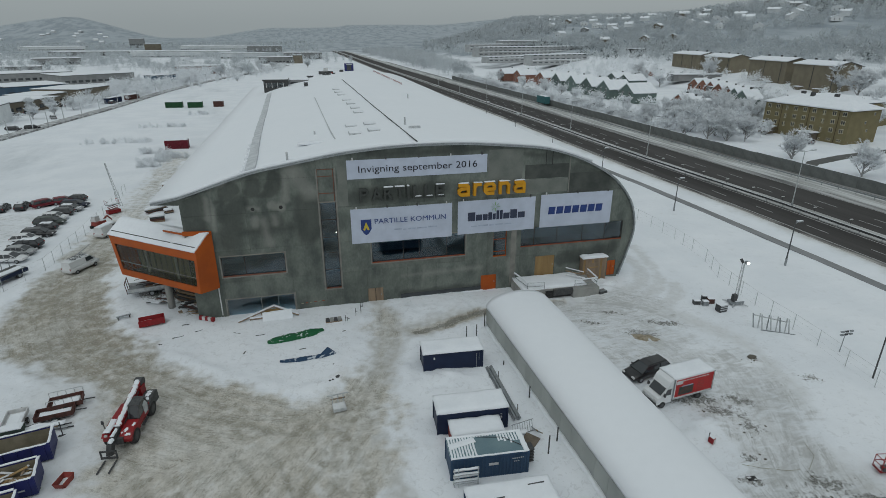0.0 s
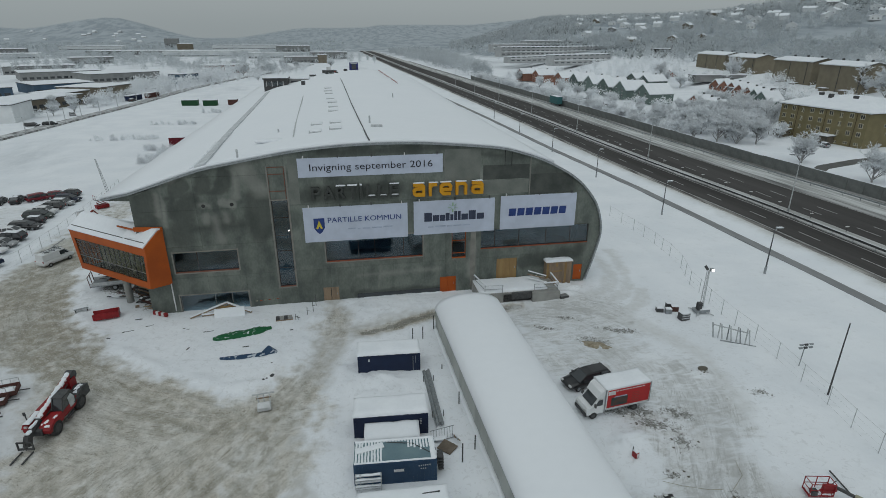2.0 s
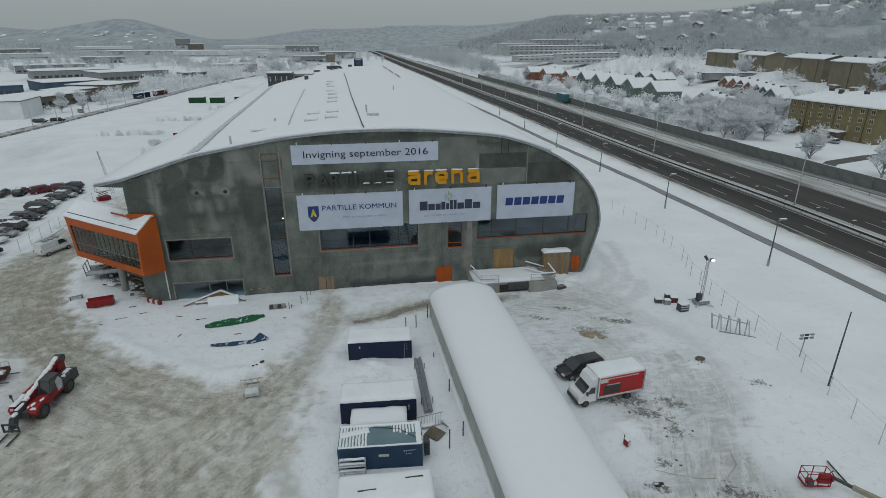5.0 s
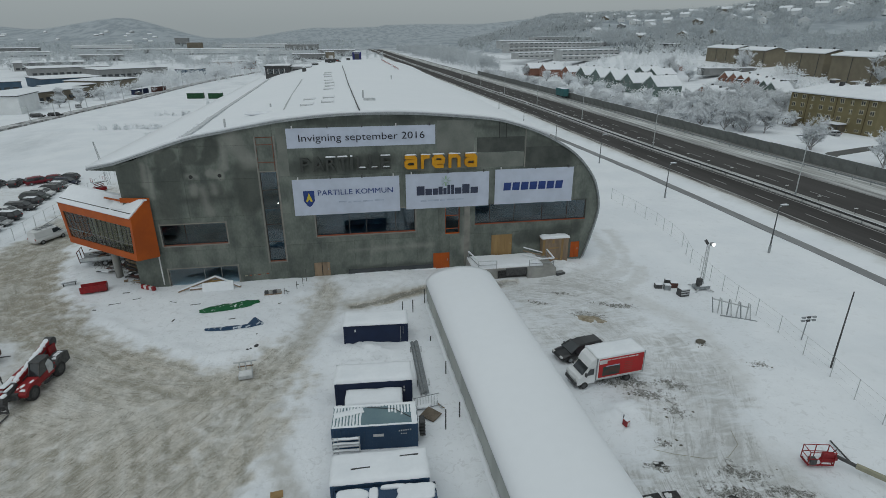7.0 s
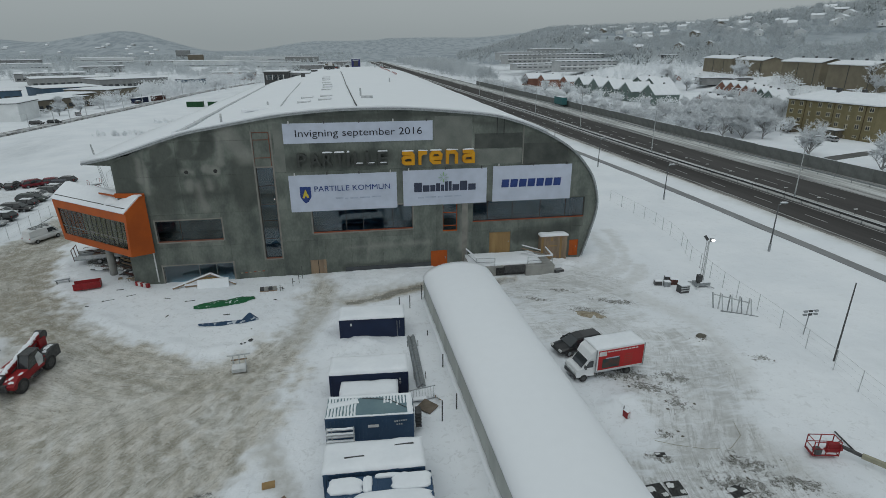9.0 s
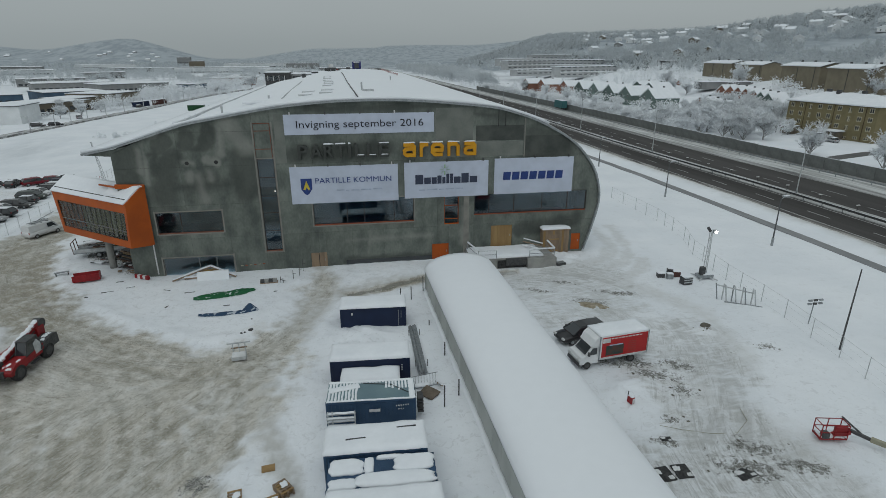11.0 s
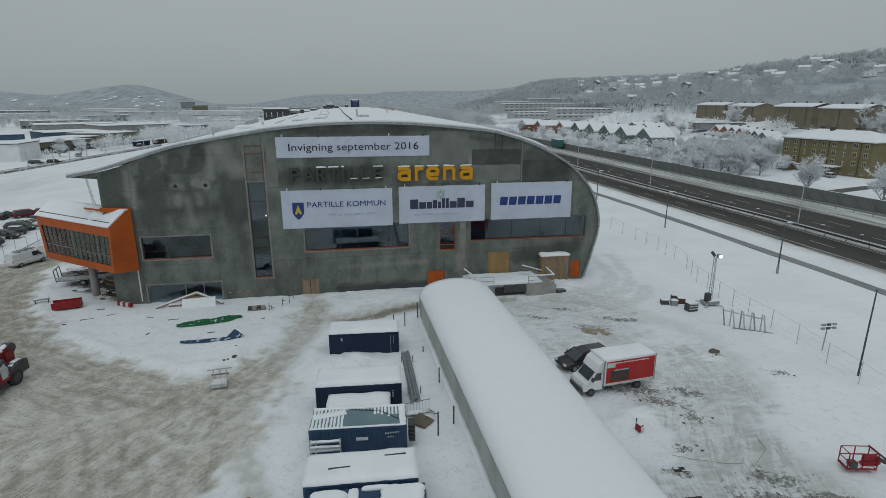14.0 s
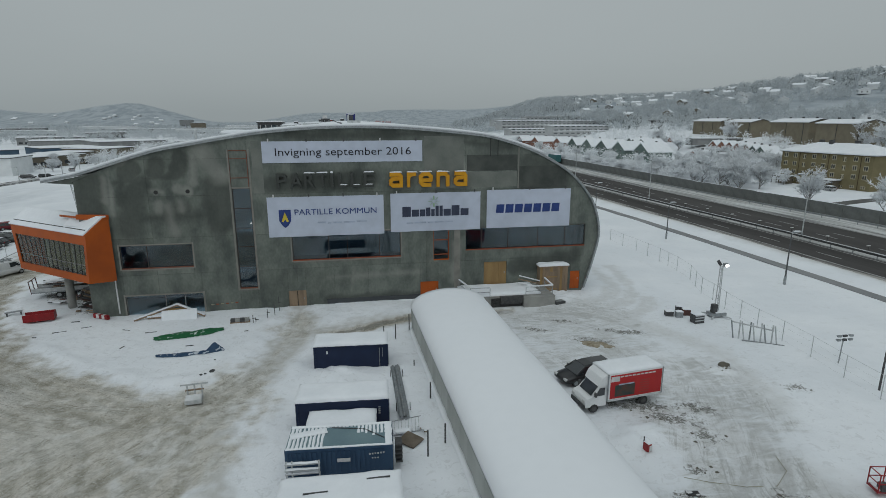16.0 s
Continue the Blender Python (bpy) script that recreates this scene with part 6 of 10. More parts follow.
# ---------------------------------------------------------------- containers


def container(x, y, z, length, width, h, rz, paint, label, snow=0.26, door=True, corr=True, roof_mat=None):
    """A steel site container with corrugated sides, corner posts, doors and a cap of snow; x, y: its centre."""
    c = thing("container", label, "container", (x, y, z), rz, group="site containers")
    part("body", Mesh().box(0, 0, 0.12, length - 0.12, width - 0.12, h - 0.2), paint, c)
    if corr:
        for s in (-1, 1):
            m = Mesh()
            n = int(length / 0.28)
            step = (length - 0.36) / n
            for k in range(n):
                m.box(-length / 2 + 0.18 + step * (k + 0.5), s * (width / 2 - 0.05), 0.2, step * 0.5, 0.07, h - 0.42)
            part("corrugation", m, paint, c)
    for a in (-1, 1):
        for d in (-1, 1):
            part("corner_post", Mesh().box(a * (length / 2 - 0.08), d * (width / 2 - 0.08), 0, 0.16, 0.16, h), paint, c)
    for d in (-1, 1):
        part("rail", Mesh().box(0, d * (width / 2 - 0.06), h - 0.16, length - 0.3, 0.12, 0.15), paint, c)
        part("rail", Mesh().box(0, d * (width / 2 - 0.06), 0.02, length - 0.3, 0.12, 0.15), paint, c)
    part("roof", Mesh().box(0, 0, h - 0.1, length - 0.06, width - 0.06, 0.1), roof_mat or paint, c)
    if door:
        for d in (-0.55, 0.55):
            leaf = part("door_leaf", Mesh().box(length / 2 - 0.02, d, 0.2, 0.05, 1.0, h - 0.4), paint, c)
            for q in (-0.25, 0.25):
                part("lock_rod", Mesh().rod((length / 2 + 0.03, d + q, 0.2), (length / 2 + 0.03, d + q, h - 0.25), 0.025, 6), STEEL, leaf)
    if snow:
        part("snow_cover", Mesh().snow(0, 0, h, length + 0.08, width + 0.08, snow, cell=0.22, seed=x), SNOW, c, "thick cap of snow", True)
    return c


c = container(11.85, 46.3, -0.25, 6.1, 2.5, 2.4, -3.5, BLUE, "dark blue steel container capped with snow", corr=False)
part("lock_rod", Mesh().rod((2.35, -1.27, 0.5), (2.35, -1.27, 2.1), 0.03, 6), STEEL, c, "pale lock rod")
part("lock_rod", Mesh().rod((2.6, -1.27, 1.3), (2.6, -1.27, 2.1), 0.02, 6), STEEL, c, "pale lock rod")
part("notice", Mesh().box(-1.95, -1.27, 1.75, 0.14, 0.02, 0.26), CAST_WHITE, c, "small white notice")
c = container(11.2, 37.2, -0.15, 6.15, 2.45, 2.25, -3.5, BLUE, "dark blue steel container with thick snow cap", snow=0.3, corr=False)
for k, zz in enumerate((1.2, 1.35, 1.5, 1.65)):
    part("marking", Mesh().box(2.45, -1.25, zz, 0.14, 0.02, 0.06), PALE_STEEL, c, "small pale marking bar")
low = thing("tool_chest", "low red steel site chest under a thick snow cap", "site chest", (11.1, 35.0, -0.15), -3.0)
part("body", Mesh().box(0, 0, 0, 4.3, 2.0, 1.35), FADED_RED, low)
part("lid", Mesh().box(0, 0, 1.35, 4.4, 2.1, 0.08), DARK_STEEL, low)
part("snow_cover", Mesh().snow(0, 0, 1.43, 4.45, 2.15, 0.34, cell=0.2, seed=3), SNOW, low, "thick rounded snow", True)
c = container(11.05, 32.05, -0.15, 6.15, 2.5, 2.12, -4.0, MID_BLUE, "mid blue corrugated container with half-bare wet roof", snow=0, roof_mat=WET_ROOF)
for k in range(26):
    x = -2.9 + k * 0.232
    if 9 <= k <= 16:
        continue
    w = 0.9 + 0.8 * abs(noise.noise((k * 0.6, 2.0, 0))) if k > 16 else 2.3
    part("snow_ridge", Mesh().snow(x, 1.2 - w / 2, 2.12, 0.15, w, 0.07, cell=0.1, seed=k), SNOW, c)
for k in range(9, 17):
    part("snow_ridge", Mesh().snow(-2.9 + k * 0.232, 1.08, 2.12, 0.15, 0.3, 0.07, cell=0.1, seed=k), SNOW, c)
part("snow_cover", Mesh().snow(-1.9, 0.35, 2.15, 2.2, 0.55, 0.1, 14, cell=0.15, seed=4), SNOW, c, "wind-blown streak of snow")
part("snow_cover", Mesh().snow(0, 1.12, 2.13, 6.1, 0.22, 0.1, cell=0.15, seed=4), SNOW, c, "line of snow along the edge")
part("snow_cover", Mesh().snow(2.85, 0, 2.13, 0.4, 2.4, 0.1, cell=0.15, seed=6), SNOW, c, "line of snow along the edge")
part("snow_cover", Mesh().snow(0, -1.16, 2.13, 6.0, 0.16, 0.08, cell=0.15, seed=7), SNOW, c, "line of snow along the edge")
part("cable", Mesh().beam((-0.6, 0.9, 2.16), (1.4, 0.55, 2.16), 0.04, 0.04).beam((1.4, 0.55, 2.16), (2.6, -0.5, 2.16), 0.04, 0.04), DARK_STEEL, c, "black cable")
part("marking", Mesh().box(0.25, -1.31, 1.25, 0.75, 0.02, 0.22), CAST_WHITE, c, "white marking bar")
for k in range(6):
    part("marking", Mesh().box(1.75 + 0.16 * k, -1.31, 1.6 + 0.012 * k, 0.09, 0.02, 0.1), PALE_STEEL, c, "small pale marking bar")
for k in range(3):
    part("marking", Mesh().box(1.9 + 0.16 * k, -1.31, 1.35, 0.09, 0.02, 0.08), PALE_STEEL, c, "small pale marking bar")
c = container(11.1, 26.65, -0.1, 6.15, 2.5, 2.25, -2.5, MID_BLUE, "mid blue corrugated container under deep snow", snow=0.3)
for x, y in ((-1.2, -0.35), (1.9, 0.45)):
    part("slot", Mesh().beam((x - 0.6, y, 2.57), (x + 0.6, y + 0.06, 2.57), 0.08, 0.06), DARK_STEEL, c, "dark slot in the snow")
c = container(11.3, 24.0, -0.1, 6.2, 2.5, 2.0, -2.5, MID_BLUE, "mid blue container with patchy broken snow", snow=0, roof_mat=MID_BLUE)
for k, (x, y, w, d) in enumerate(((-2.0, 0.5, 1.95, 1.25), (-0.72, 0.5, 0.55, 1.2), (1.85, 0.5, 2.3, 1.3), (0.5, 1.05, 1.5, 0.3), (0.75, -0.7, 4.6, 1.1), (-2.2, -0.85, 1.6, 0.75))):
    part("snow_cover", Mesh().blob(x, y, 2.0, w, d, 0.2, k * 1.7 + 2, 0.14), SNOW, c, "broken patch of snow", True)
n = 16
for k in range(n):
    part("roof_rib", Mesh().box(-0.2 + k * 0.1, 0.45, 2.0, 0.05, 1.0, 0.05), MID_BLUE, c)
c = container(11.3, 21.2, -0.1, 6.2, 2.5, 2.2, -2.5, MID_BLUE, "mid blue corrugated container under deep snow", snow=0.3)

# scaffold frames leaning by the third container, steel beams and scrap at its other end
rack = thing("frame_stack", "stack of snow-covered galvanised scaffold frames", "scaffold frames", (8.9, 30.35, 0), -4)
for k in range(5):
    part("frame_bar", Mesh().beam((-0.95, -0.12 * (k % 2), 0.25 + 0.3 * k), (1.0, -0.12 * (k % 2), 0.3 + 0.3 * k), 0.09, 0.1), PALE_STEEL, rack)
    part("snow_cover", Mesh().snow(0.02, -0.1 * (k % 2), 0.33 + 0.3 * k, 1.8, 0.2, 0.07, cell=0.2, seed=k), SNOW, rack)
for x in (-0.85, -0.55, 0.95):
    part("frame_post", Mesh().beam((x, -0.05, -0.1), (x, -0.05, 1.7), 0.08, 0.08), PALE_STEEL, rack)
beams = thing("beam_stack", "stack of long galvanised steel beams lying in snow", "steel beams", (15.35, 40.4, 0.05), 0)
for k, (x, zz) in enumerate(((-0.3, 0.0), (-0.1, 0.02), (0.1, 0.0), (0.3, 0.02), (-0.2, 0.16), (0.05, 0.17), (0.22, 0.16))):
    part("beam", Mesh().beam((x, 4.2 - 0.1 * (k % 3), zz + 0.12), (x - 0.05 + 0.25 * 0, -4.1 + 0.15 * (k % 2), zz + 0.12), 0.15, 0.13), STEEL, beams)
for y in (-2.7, 2.6):
    for x in (-0.48, 0.5):
        part("strap", Mesh().beam((x, y, -0.1), (x, y + 0.1, 0.55), 0.05, 0.05), DARK_STEEL, beams)
pallet = thing("scrap_cage", "tilted timber pallet and bent grey mesh panel", "scrap", (15.4, 33.6, 0))
pallet.scale = (0.9,) * 3
part("snow_cover", Mesh().blob(-0.5, 1.1, 0.3, 1.3, 0.5, 0.15, 3.3, 0.3), SNOW, pallet)
part("board", Mesh().add([(-0.95, 0.1, 0.25), (0.1, -0.75, 0.1), (0.95, -0.05, 0.3), (-0.1, 0.75, 0.55), (-0.95, 0.1, 0.17), (0.1, -0.75, 0.0), (0.95, -0.05, 0.2), (-0.1, 0.75, 0.45)],
                         [(0, 1, 2, 3), (7, 6, 5, 4), (0, 4, 5, 1), (1, 5, 6, 2), (2, 6, 7, 3), (3, 7, 4, 0)]), mat("dark wet board", (0.11, 0.09, 0.07), 0.8, (0.17, 0.14, 0.11), 2.0), pallet, "brown timber board")
for k in range(9):
    part("mesh_bar", Mesh().beam((-1.3 + 0.26 * k, 0.9 + 0.05 * k, 0.1), (-1.25 + 0.26 * k, 1.5 + 0.05 * k, 0.95), 0.035, 0.035), STEEL, pallet)
for zz, yy in ((0.12, 0.92), (0.95, 1.5)):
    part("mesh_rail", Mesh().beam((-1.35, yy, zz), (1.0, yy + 0.45, zz), 0.05, 0.05), STEEL, pallet)
for k in range(4):
    part("prop", Mesh().beam((0.85 + 0.1 * k, 1.9 - 0.25 * k, 0.1), (0.6 + 0.2 * k, 0.4 - 0.1 * k, 1.0 - 0.1 * k), 0.07, 0.07), TIMBER if k % 2 else STEEL, pallet)
bars = thing("bar_bundle", "dark steel bars hung on the container end", "steel bars", (14.45, 31.5, 0))
for k in range(5):
    part("bar", Mesh().box(0, 0, 0.4 + 0.28 * k, 0.4, 0.8, 0.09), DARK_STEEL, bars)
for x, y, h in ((14.9, 51.3, 1.3), (16.0, 51.1, 1.5), (17.5, 52.9, 1.7), (16.3, 32.0, 1.8), (17.6, 33.2, 1.4), (17.0, 44.8, 0.5), (17.55, 39.2, 1.3)):
    p = thing("marker_stake", "thin dark stake standing in the snow", "stake", (x, y, gz(x, y) - 0.1), group="stakes by the tent")
    part("stake", Mesh().box(0, 0, 0, 0.09, 0.09, h + 0.1), DARK_STEEL, p)

# ---------------------------------------------------------------- loading dock, sheds and doors on the front
dock = thing("loading_dock", "concrete loading platform with snow and steel handrails", "loading dock")
part("slab", Mesh().box(29.2, 60.0, -0.5, 10.2, 4.2, 1.75), CONCRETE, dock)
part("snow_cover", Mesh().snow(28.6, 60.1, 1.25, 8.8, 4.0, 0.3, cell=0.35, seed=2), SNOW, dock, "snow on the platform", True)
part("dock_leveller", Mesh().box(29.3, 57.86, 0.1, 4.2, 0.1, 0.95), RUBBER, dock, "black rubber bumper")
part("dock_leveller", Mesh().box(29.5, 57.7, 0.45, 2.6, 0.3, 0.85), DARK_STEEL, dock, "black dock leveller")
part("block", Mesh().box(32.6, 57.9, -0.5, 3.6, 1.2, 1.7), CONCRETE, dock)
for pts in (((24.3, 61.6), (24.9, 58.3), (27.1, 58.1)), ((31.1, 57.7), (34.2, 57.7), (34.3, 60.6))):
    for a, b in zip(pts, pts[1:]):
        for zz in (1.75, 2.25):
            part("handrail", Mesh().rod((*a, zz), (*b, zz), 0.035, 6), STEEL, dock)
        part("snow_cover", Mesh().beam((*a, 2.33), (*b, 2.33), 0.16, 0.12), SNOW, dock, "snow line on the rail")
    for p in pts:
        part("rail_post", Mesh().rod((*p, 0.6), (*p, 2.25), 0.035, 6), STEEL, dock)
for k in range(3):
    part("plank", Mesh().beam((31.0 + 0.2 * k, 60.4 + 0.4 * k, 2.0 + 0.28 * k), (33.3 + 0.15 * k, 59.2 + 0.5 * k, 1.7 + 0.2 * k), 0.22, 0.07), SNOW if k != 1 else TIMBER, dock, "snowy leaning plank")
shed = thing("timber_shed", "small brown plank shed with snowy flat roof", "shed", (35.65, 61.66, 0.1))
shed.scale = (1.06, 0.42, 1.08)
for k in range(11):
    part("plank", Mesh().box(-1.45 + 0.29 * k, -1.2, 0, 0.27, 0.06, 3.05), TIMBER if k % 4 else WOOD, shed)
part("side_wall", Mesh().box(-1.6, 0.0, 0, 0.06, 2.4, 3.05), TIMBER, shed)
part("side_wall", Mesh().box(1.6, 0.0, 0, 0.06, 2.4, 3.05), TIMBER, shed)
part("roof", Mesh().box(0, -0.1, 3.05, 3.45, 2.7, 0.12), TIMBER, shed)
part("snow_cover", Mesh().snow(0, -0.1, 3.17, 3.5, 2.75, 0.30, cell=0.25, seed=8), SNOW, shed, "snow slab", True)
leaf = part("door_leaf", Mesh().box(-0.2, -1.26, 0.05, 1.3, 0.06, 2.5), TIMBER, shed, "plank door")
for q in (0.5, 1.9):
    part("ledge", Mesh().box(-0.2, -1.31, q, 1.2, 0.05, 0.14), WOOD, leaf)
box = thing("crate", "small dark steel crate in trodden snow", "crate", (35.0, 57.6, 0.05), 12)
part("body", Mesh().box(0, 0, 0, 1.2, 0.8, 0.4), DARK_STEEL, box)
part("lid", Mesh().box(0, 0, 0.4, 1.0, 0.6, 0.05), STEEL, box)

# timber trusses and boards against the front
truss = thing("timber_truss", "pale snow-edged timber truss leaning by the window", "timber truss", (0, 0, 0))
for a, b in (((-10.3, 60.3, 0.1), (-6.2, 61.2, 1.25)), ((-6.2, 61.2, 1.25), (-3.4, 60.6, 0.1)), ((-9.0, 60.4, 0.25), (-5.2, 60.6, 0.35))):
    part("timber", Mesh().beam(a, b, 0.16, 0.2), TIMBER, truss)
    part("snow_cover", Mesh().beam((a[0], a[1], a[2] + 0.15), (b[0], b[1], b[2] + 0.15), 0.2, 0.14), SNOW, truss)
board = thing("plywood_sheets", "brown plywood sheets behind a snow-covered board", "plywood", (-6.4, 60.9, 0), 6)
part("sheet", Mesh().box(0, 0.2, 0, 2.6, 0.12, 0.95), WOOD, board)
part("snow_cover", Mesh().prism([(-1.2, -0.2), (-0.6, 0.9), (-0.35, 0.95), (-0.2, -0.2)], "x", -1.2, 2.2), SNOW, board, "slab of white insulation under snow")
for x, y, l, r in ((-7.6, 56.9, 1.4, 10), (-10.2, 57.9, 1.1, -20), (-14.5, 59.5, 1.2, 25), (-16.5, 58.5, 1.6, 15), (-16.2, 61.2, 1.0, 5), (-3.0, 52.9, 0.9, 5), (1.6, 55.6, 0.5, 20), (-18.0, 57.0, 0.5, -10), (-9.0, 53.5, 0.7, 70)):
    o = thing("plank", "dark plank half sunk in snow", "plank", (x, y, gz(x, y) - 0.02), r, group="planks in the snow")
    part("plank", Mesh().box(0, 0, 0, l * 0.75, 0.12, 0.06), DARK_STEEL, o)
    if l > 1:
        part("snow_cover", Mesh().snow(0.1, 0.03, 0.06, l * 0.55, 0.1, 0.05, cell=0.1), SNOW, o)
for x, y, h in ((1.95, 57.7, 0.9), (3.24, 58.8, 1.1), (3.9, 59.4, 1.5), (4.2, 60.8, 1.7), (2.2, 57.8, 0.6)):
    p = thing("marker_stake", "thin dark stake standing in the snow", "stake", (x, y, gz(x, y) - 0.1), group="stakes by the front")
    part("stake", Mesh().box(0, 0, 0, 0.06, 0.06, h), DARK_STEEL, p)
    part("crosspiece", Mesh().box(0.1, 0, h * 0.6, 0.35, 0.04, 0.05), DARK_STEEL, p)
st = thing("block_pallet", "small pallet of grey blocks under snow", "block pallet", (0.6, 58.1, 0.05), 4)
for k in range(4):
    part("block", Mesh().box(-0.7 + 0.46 * k, 0, 0.1, 0.42, 0.5, 0.3), CONCRETE if k % 2 else DARK_STEEL, st)
part("deck", Mesh().box(0, 0, 0, 1.9, 0.6, 0.1), TIMBER, st)


def tarp(cx, cy, rz, length, width, h, material, label, seed):
    """A crumpled tarpaulin that lies on the snow."""
    t = thing("tarpaulin", label, "tarpaulin", (cx, cy, 0), rz)
    nx, ny = 40, 12
    vs = []
    for j in range(ny + 1):
        for i in range(nx + 1):
            a, b = i / nx * 2 - 1, j / ny * 2 - 1
            w = 1 - 0.6 * abs(a) ** 4 + 0.3 * noise.noise((a * 3, seed, 1.0)) + 0.22 * noise.noise((a * 11, seed, b * 2))
            x, y = a * length / 2 * (1 + 0.05 * noise.noise((b * 4, seed, 3.0))), b * width / 2 * w
            g = gz(cx + x * math.cos(radians(rz)) - y * math.sin(radians(rz)), cy + x * math.sin(radians(rz)) + y * math.cos(radians(rz)))
            vs.append((x, y, g + 0.03 + h * (1 - b * b) * (0.6 + 0.5 * noise.noise((a * 4, b * 2, seed)))))
    o = len(vs)
    vs += [(x, y, z - 0.12) for x, y, z in vs]
    fs = [(j * (nx + 1) + i, j * (nx + 1) + i + 1, (j + 1) * (nx + 1) + i + 1, (j + 1) * (nx + 1) + i) for j in range(ny) for i in range(nx)]
    fs += [tuple(o + q for q in f[::-1]) for f in fs]
    part("sheet", Mesh().add(vs, fs), material, t, smooth=True)
    return t


tarp(-3.7, 55.7, 13, 6.2, 1.6, 0.25, GREEN_TARP, "crumpled green tarpaulin lying on the snow", 1.0)
tarp(-2.5, 50.85, 1, 5.5, 0.85, 0.25, BLUE_TARP, "dark blue tarpaulin strip lying on the snow", 5.0)
t = thing("tarpaulin_heap", "dark blue tarpaulin bunched up on the snow", "tarpaulin", (-0.35, 51.2, 0.0))
part("heap", Mesh().loft([[(r * math.cos(a) * (1 + 0.3 * noise.noise((a, z, 1))), r * 0.7 * math.sin(a), z) for a in np.linspace(0, 6.28, 10, False)] for r, z in ((0.85, 0), (0.55, 0.3), (0.12, 0.75))]), BLUE_TARP, t)

cart = thing("skid_cart", "small red open steel tipping bin with snow inside", "tipping bin", (-20.0, 62.3, 0.05), 14)
part("floor", Mesh().box(0, 0, 0.1, 2.7, 1.1, 0.08), RED, cart)
for y in (-0.55, 0.55):
    part("side", Mesh().box(0, y, 0.1, 2.7, 0.06, 0.75), RED, cart)
part("end", Mesh().box(1.32, 0, 0.1, 0.06, 1.1, 0.75), RED, cart)
part("end", Mesh().box(-1.32, 0, 0.1, 0.06, 1.1, 0.4), RED, cart)
part("snow_cover", Mesh().snow(-0.2, 0, 0.18, 2.2, 1.0, 0.35, cell=0.15, seed=3), SNOW, cart, "snow lying in the bin")
bench = thing("trestle", "small grey steel trestle under snow", "trestle", (-23.6, 64.5, 0.05), 25)
part("top", Mesh().box(0, 0, 0.35, 1.5, 0.5, 0.12), STEEL, bench)
for x in (-0.6, 0.6):
    part("leg", Mesh().box(x, 0, 0, 0.1, 0.45, 0.35), DARK_STEEL, bench)
part("snow_cover", Mesh().snow(0, 0.1, 0.47, 1.5, 0.4, 0.14, cell=0.12), SNOW, bench)
pal = thing("pallet_stand", "pale timber pallet box with a bar frame on the drive", "pallet", (0.2, 42.0, 0), 6)
part("deck", Mesh().box(0, -0.45, 0.1, 1.15, 0.9, 0.3), PALE_STEEL, pal)
part("snow_cover", Mesh().snow(0, -0.45, 0.4, 1.1, 0.85, 0.12, cell=0.12), OLD_SNOW, pal)
for x in (-0.5, 0.0, 0.5):
    part("post", Mesh().box(x, 0.25, 0, 0.09, 0.09, 1.15), PALE_STEEL, pal)
for z in (0.65, 1.1):
    part("bar", Mesh().box(0, 0.25, z, 1.3 if z < 1 else 1.9, 0.09, 0.1), TIMBER if z < 1 else PALE_STEEL, pal)
for x, y, s in ((-0.4, 46.2, 0.14), (0.35, 46.6, 0.2), (-0.1, 46.35, 0.12), (0.45, 46.75, 0.16), (0.1, 49.0, 0.1)):
    o = thing("rubble_lump", "dark lump of frozen rubble in snow", "rubble", (x, y, gz(x, y) - 0.03), group="rubble lumps")
    part("lump", Mesh().loft([[(r * s * math.cos(a), r * s * 0.7 * math.sin(a), z * s) for a in np.linspace(0, 6.28, 7, False)] for r, z in ((0.9, 0), (1.0, 0.5), (0.4, 1.0))]), DARK_STEEL, o)
for x, y, r in ((4.4, 27.5, 8),):
    o = thing("board", "brown sheet of board lying on the snow", "board", (x, y, gz(x, y) + 0.0), r, group="boards on the snow")
    part("board", Mesh().box(0, 0, 0, 0.8, 0.6, 0.05), WOOD, o)

def euro_pallet(x, y, rz, layers):
    """Wooden pallets of deck boards on bearers, stacked."""
    o = thing("pallet", "weathered wooden pallet lying in trodden snow", "pallet", (x, y, gz(x, y)), rz, group="wooden pallets by the containers")
    for k in range(layers):
        for q in range(5):
            part("deck_board", Mesh().box(0, -0.48 + 0.24 * q, 0.145 * k + 0.10, 0.8, 0.12, 0.025), WOOD if (q + k) % 3 else TIMBER, o)
        for q in (-0.34, 0.0, 0.34):
            part("bearer", Mesh().box(q, 0, 0.145 * k, 0.1, 1.18, 0.098), TIMBER, o)
    part("snow_cover", Mesh().blob(0.1, 0.1, 0.145 * layers - 0.03, 0.4, 0.5, 0.05, x, 0.4), SNOW, o)


euro_pallet(5.55, 25.4, 35, 3)
euro_pallet(5.1, 24.4, 20, 2)
euro_pallet(2.8, 25.3, 10, 1)

# ---------------------------------------------------------------- vehicles


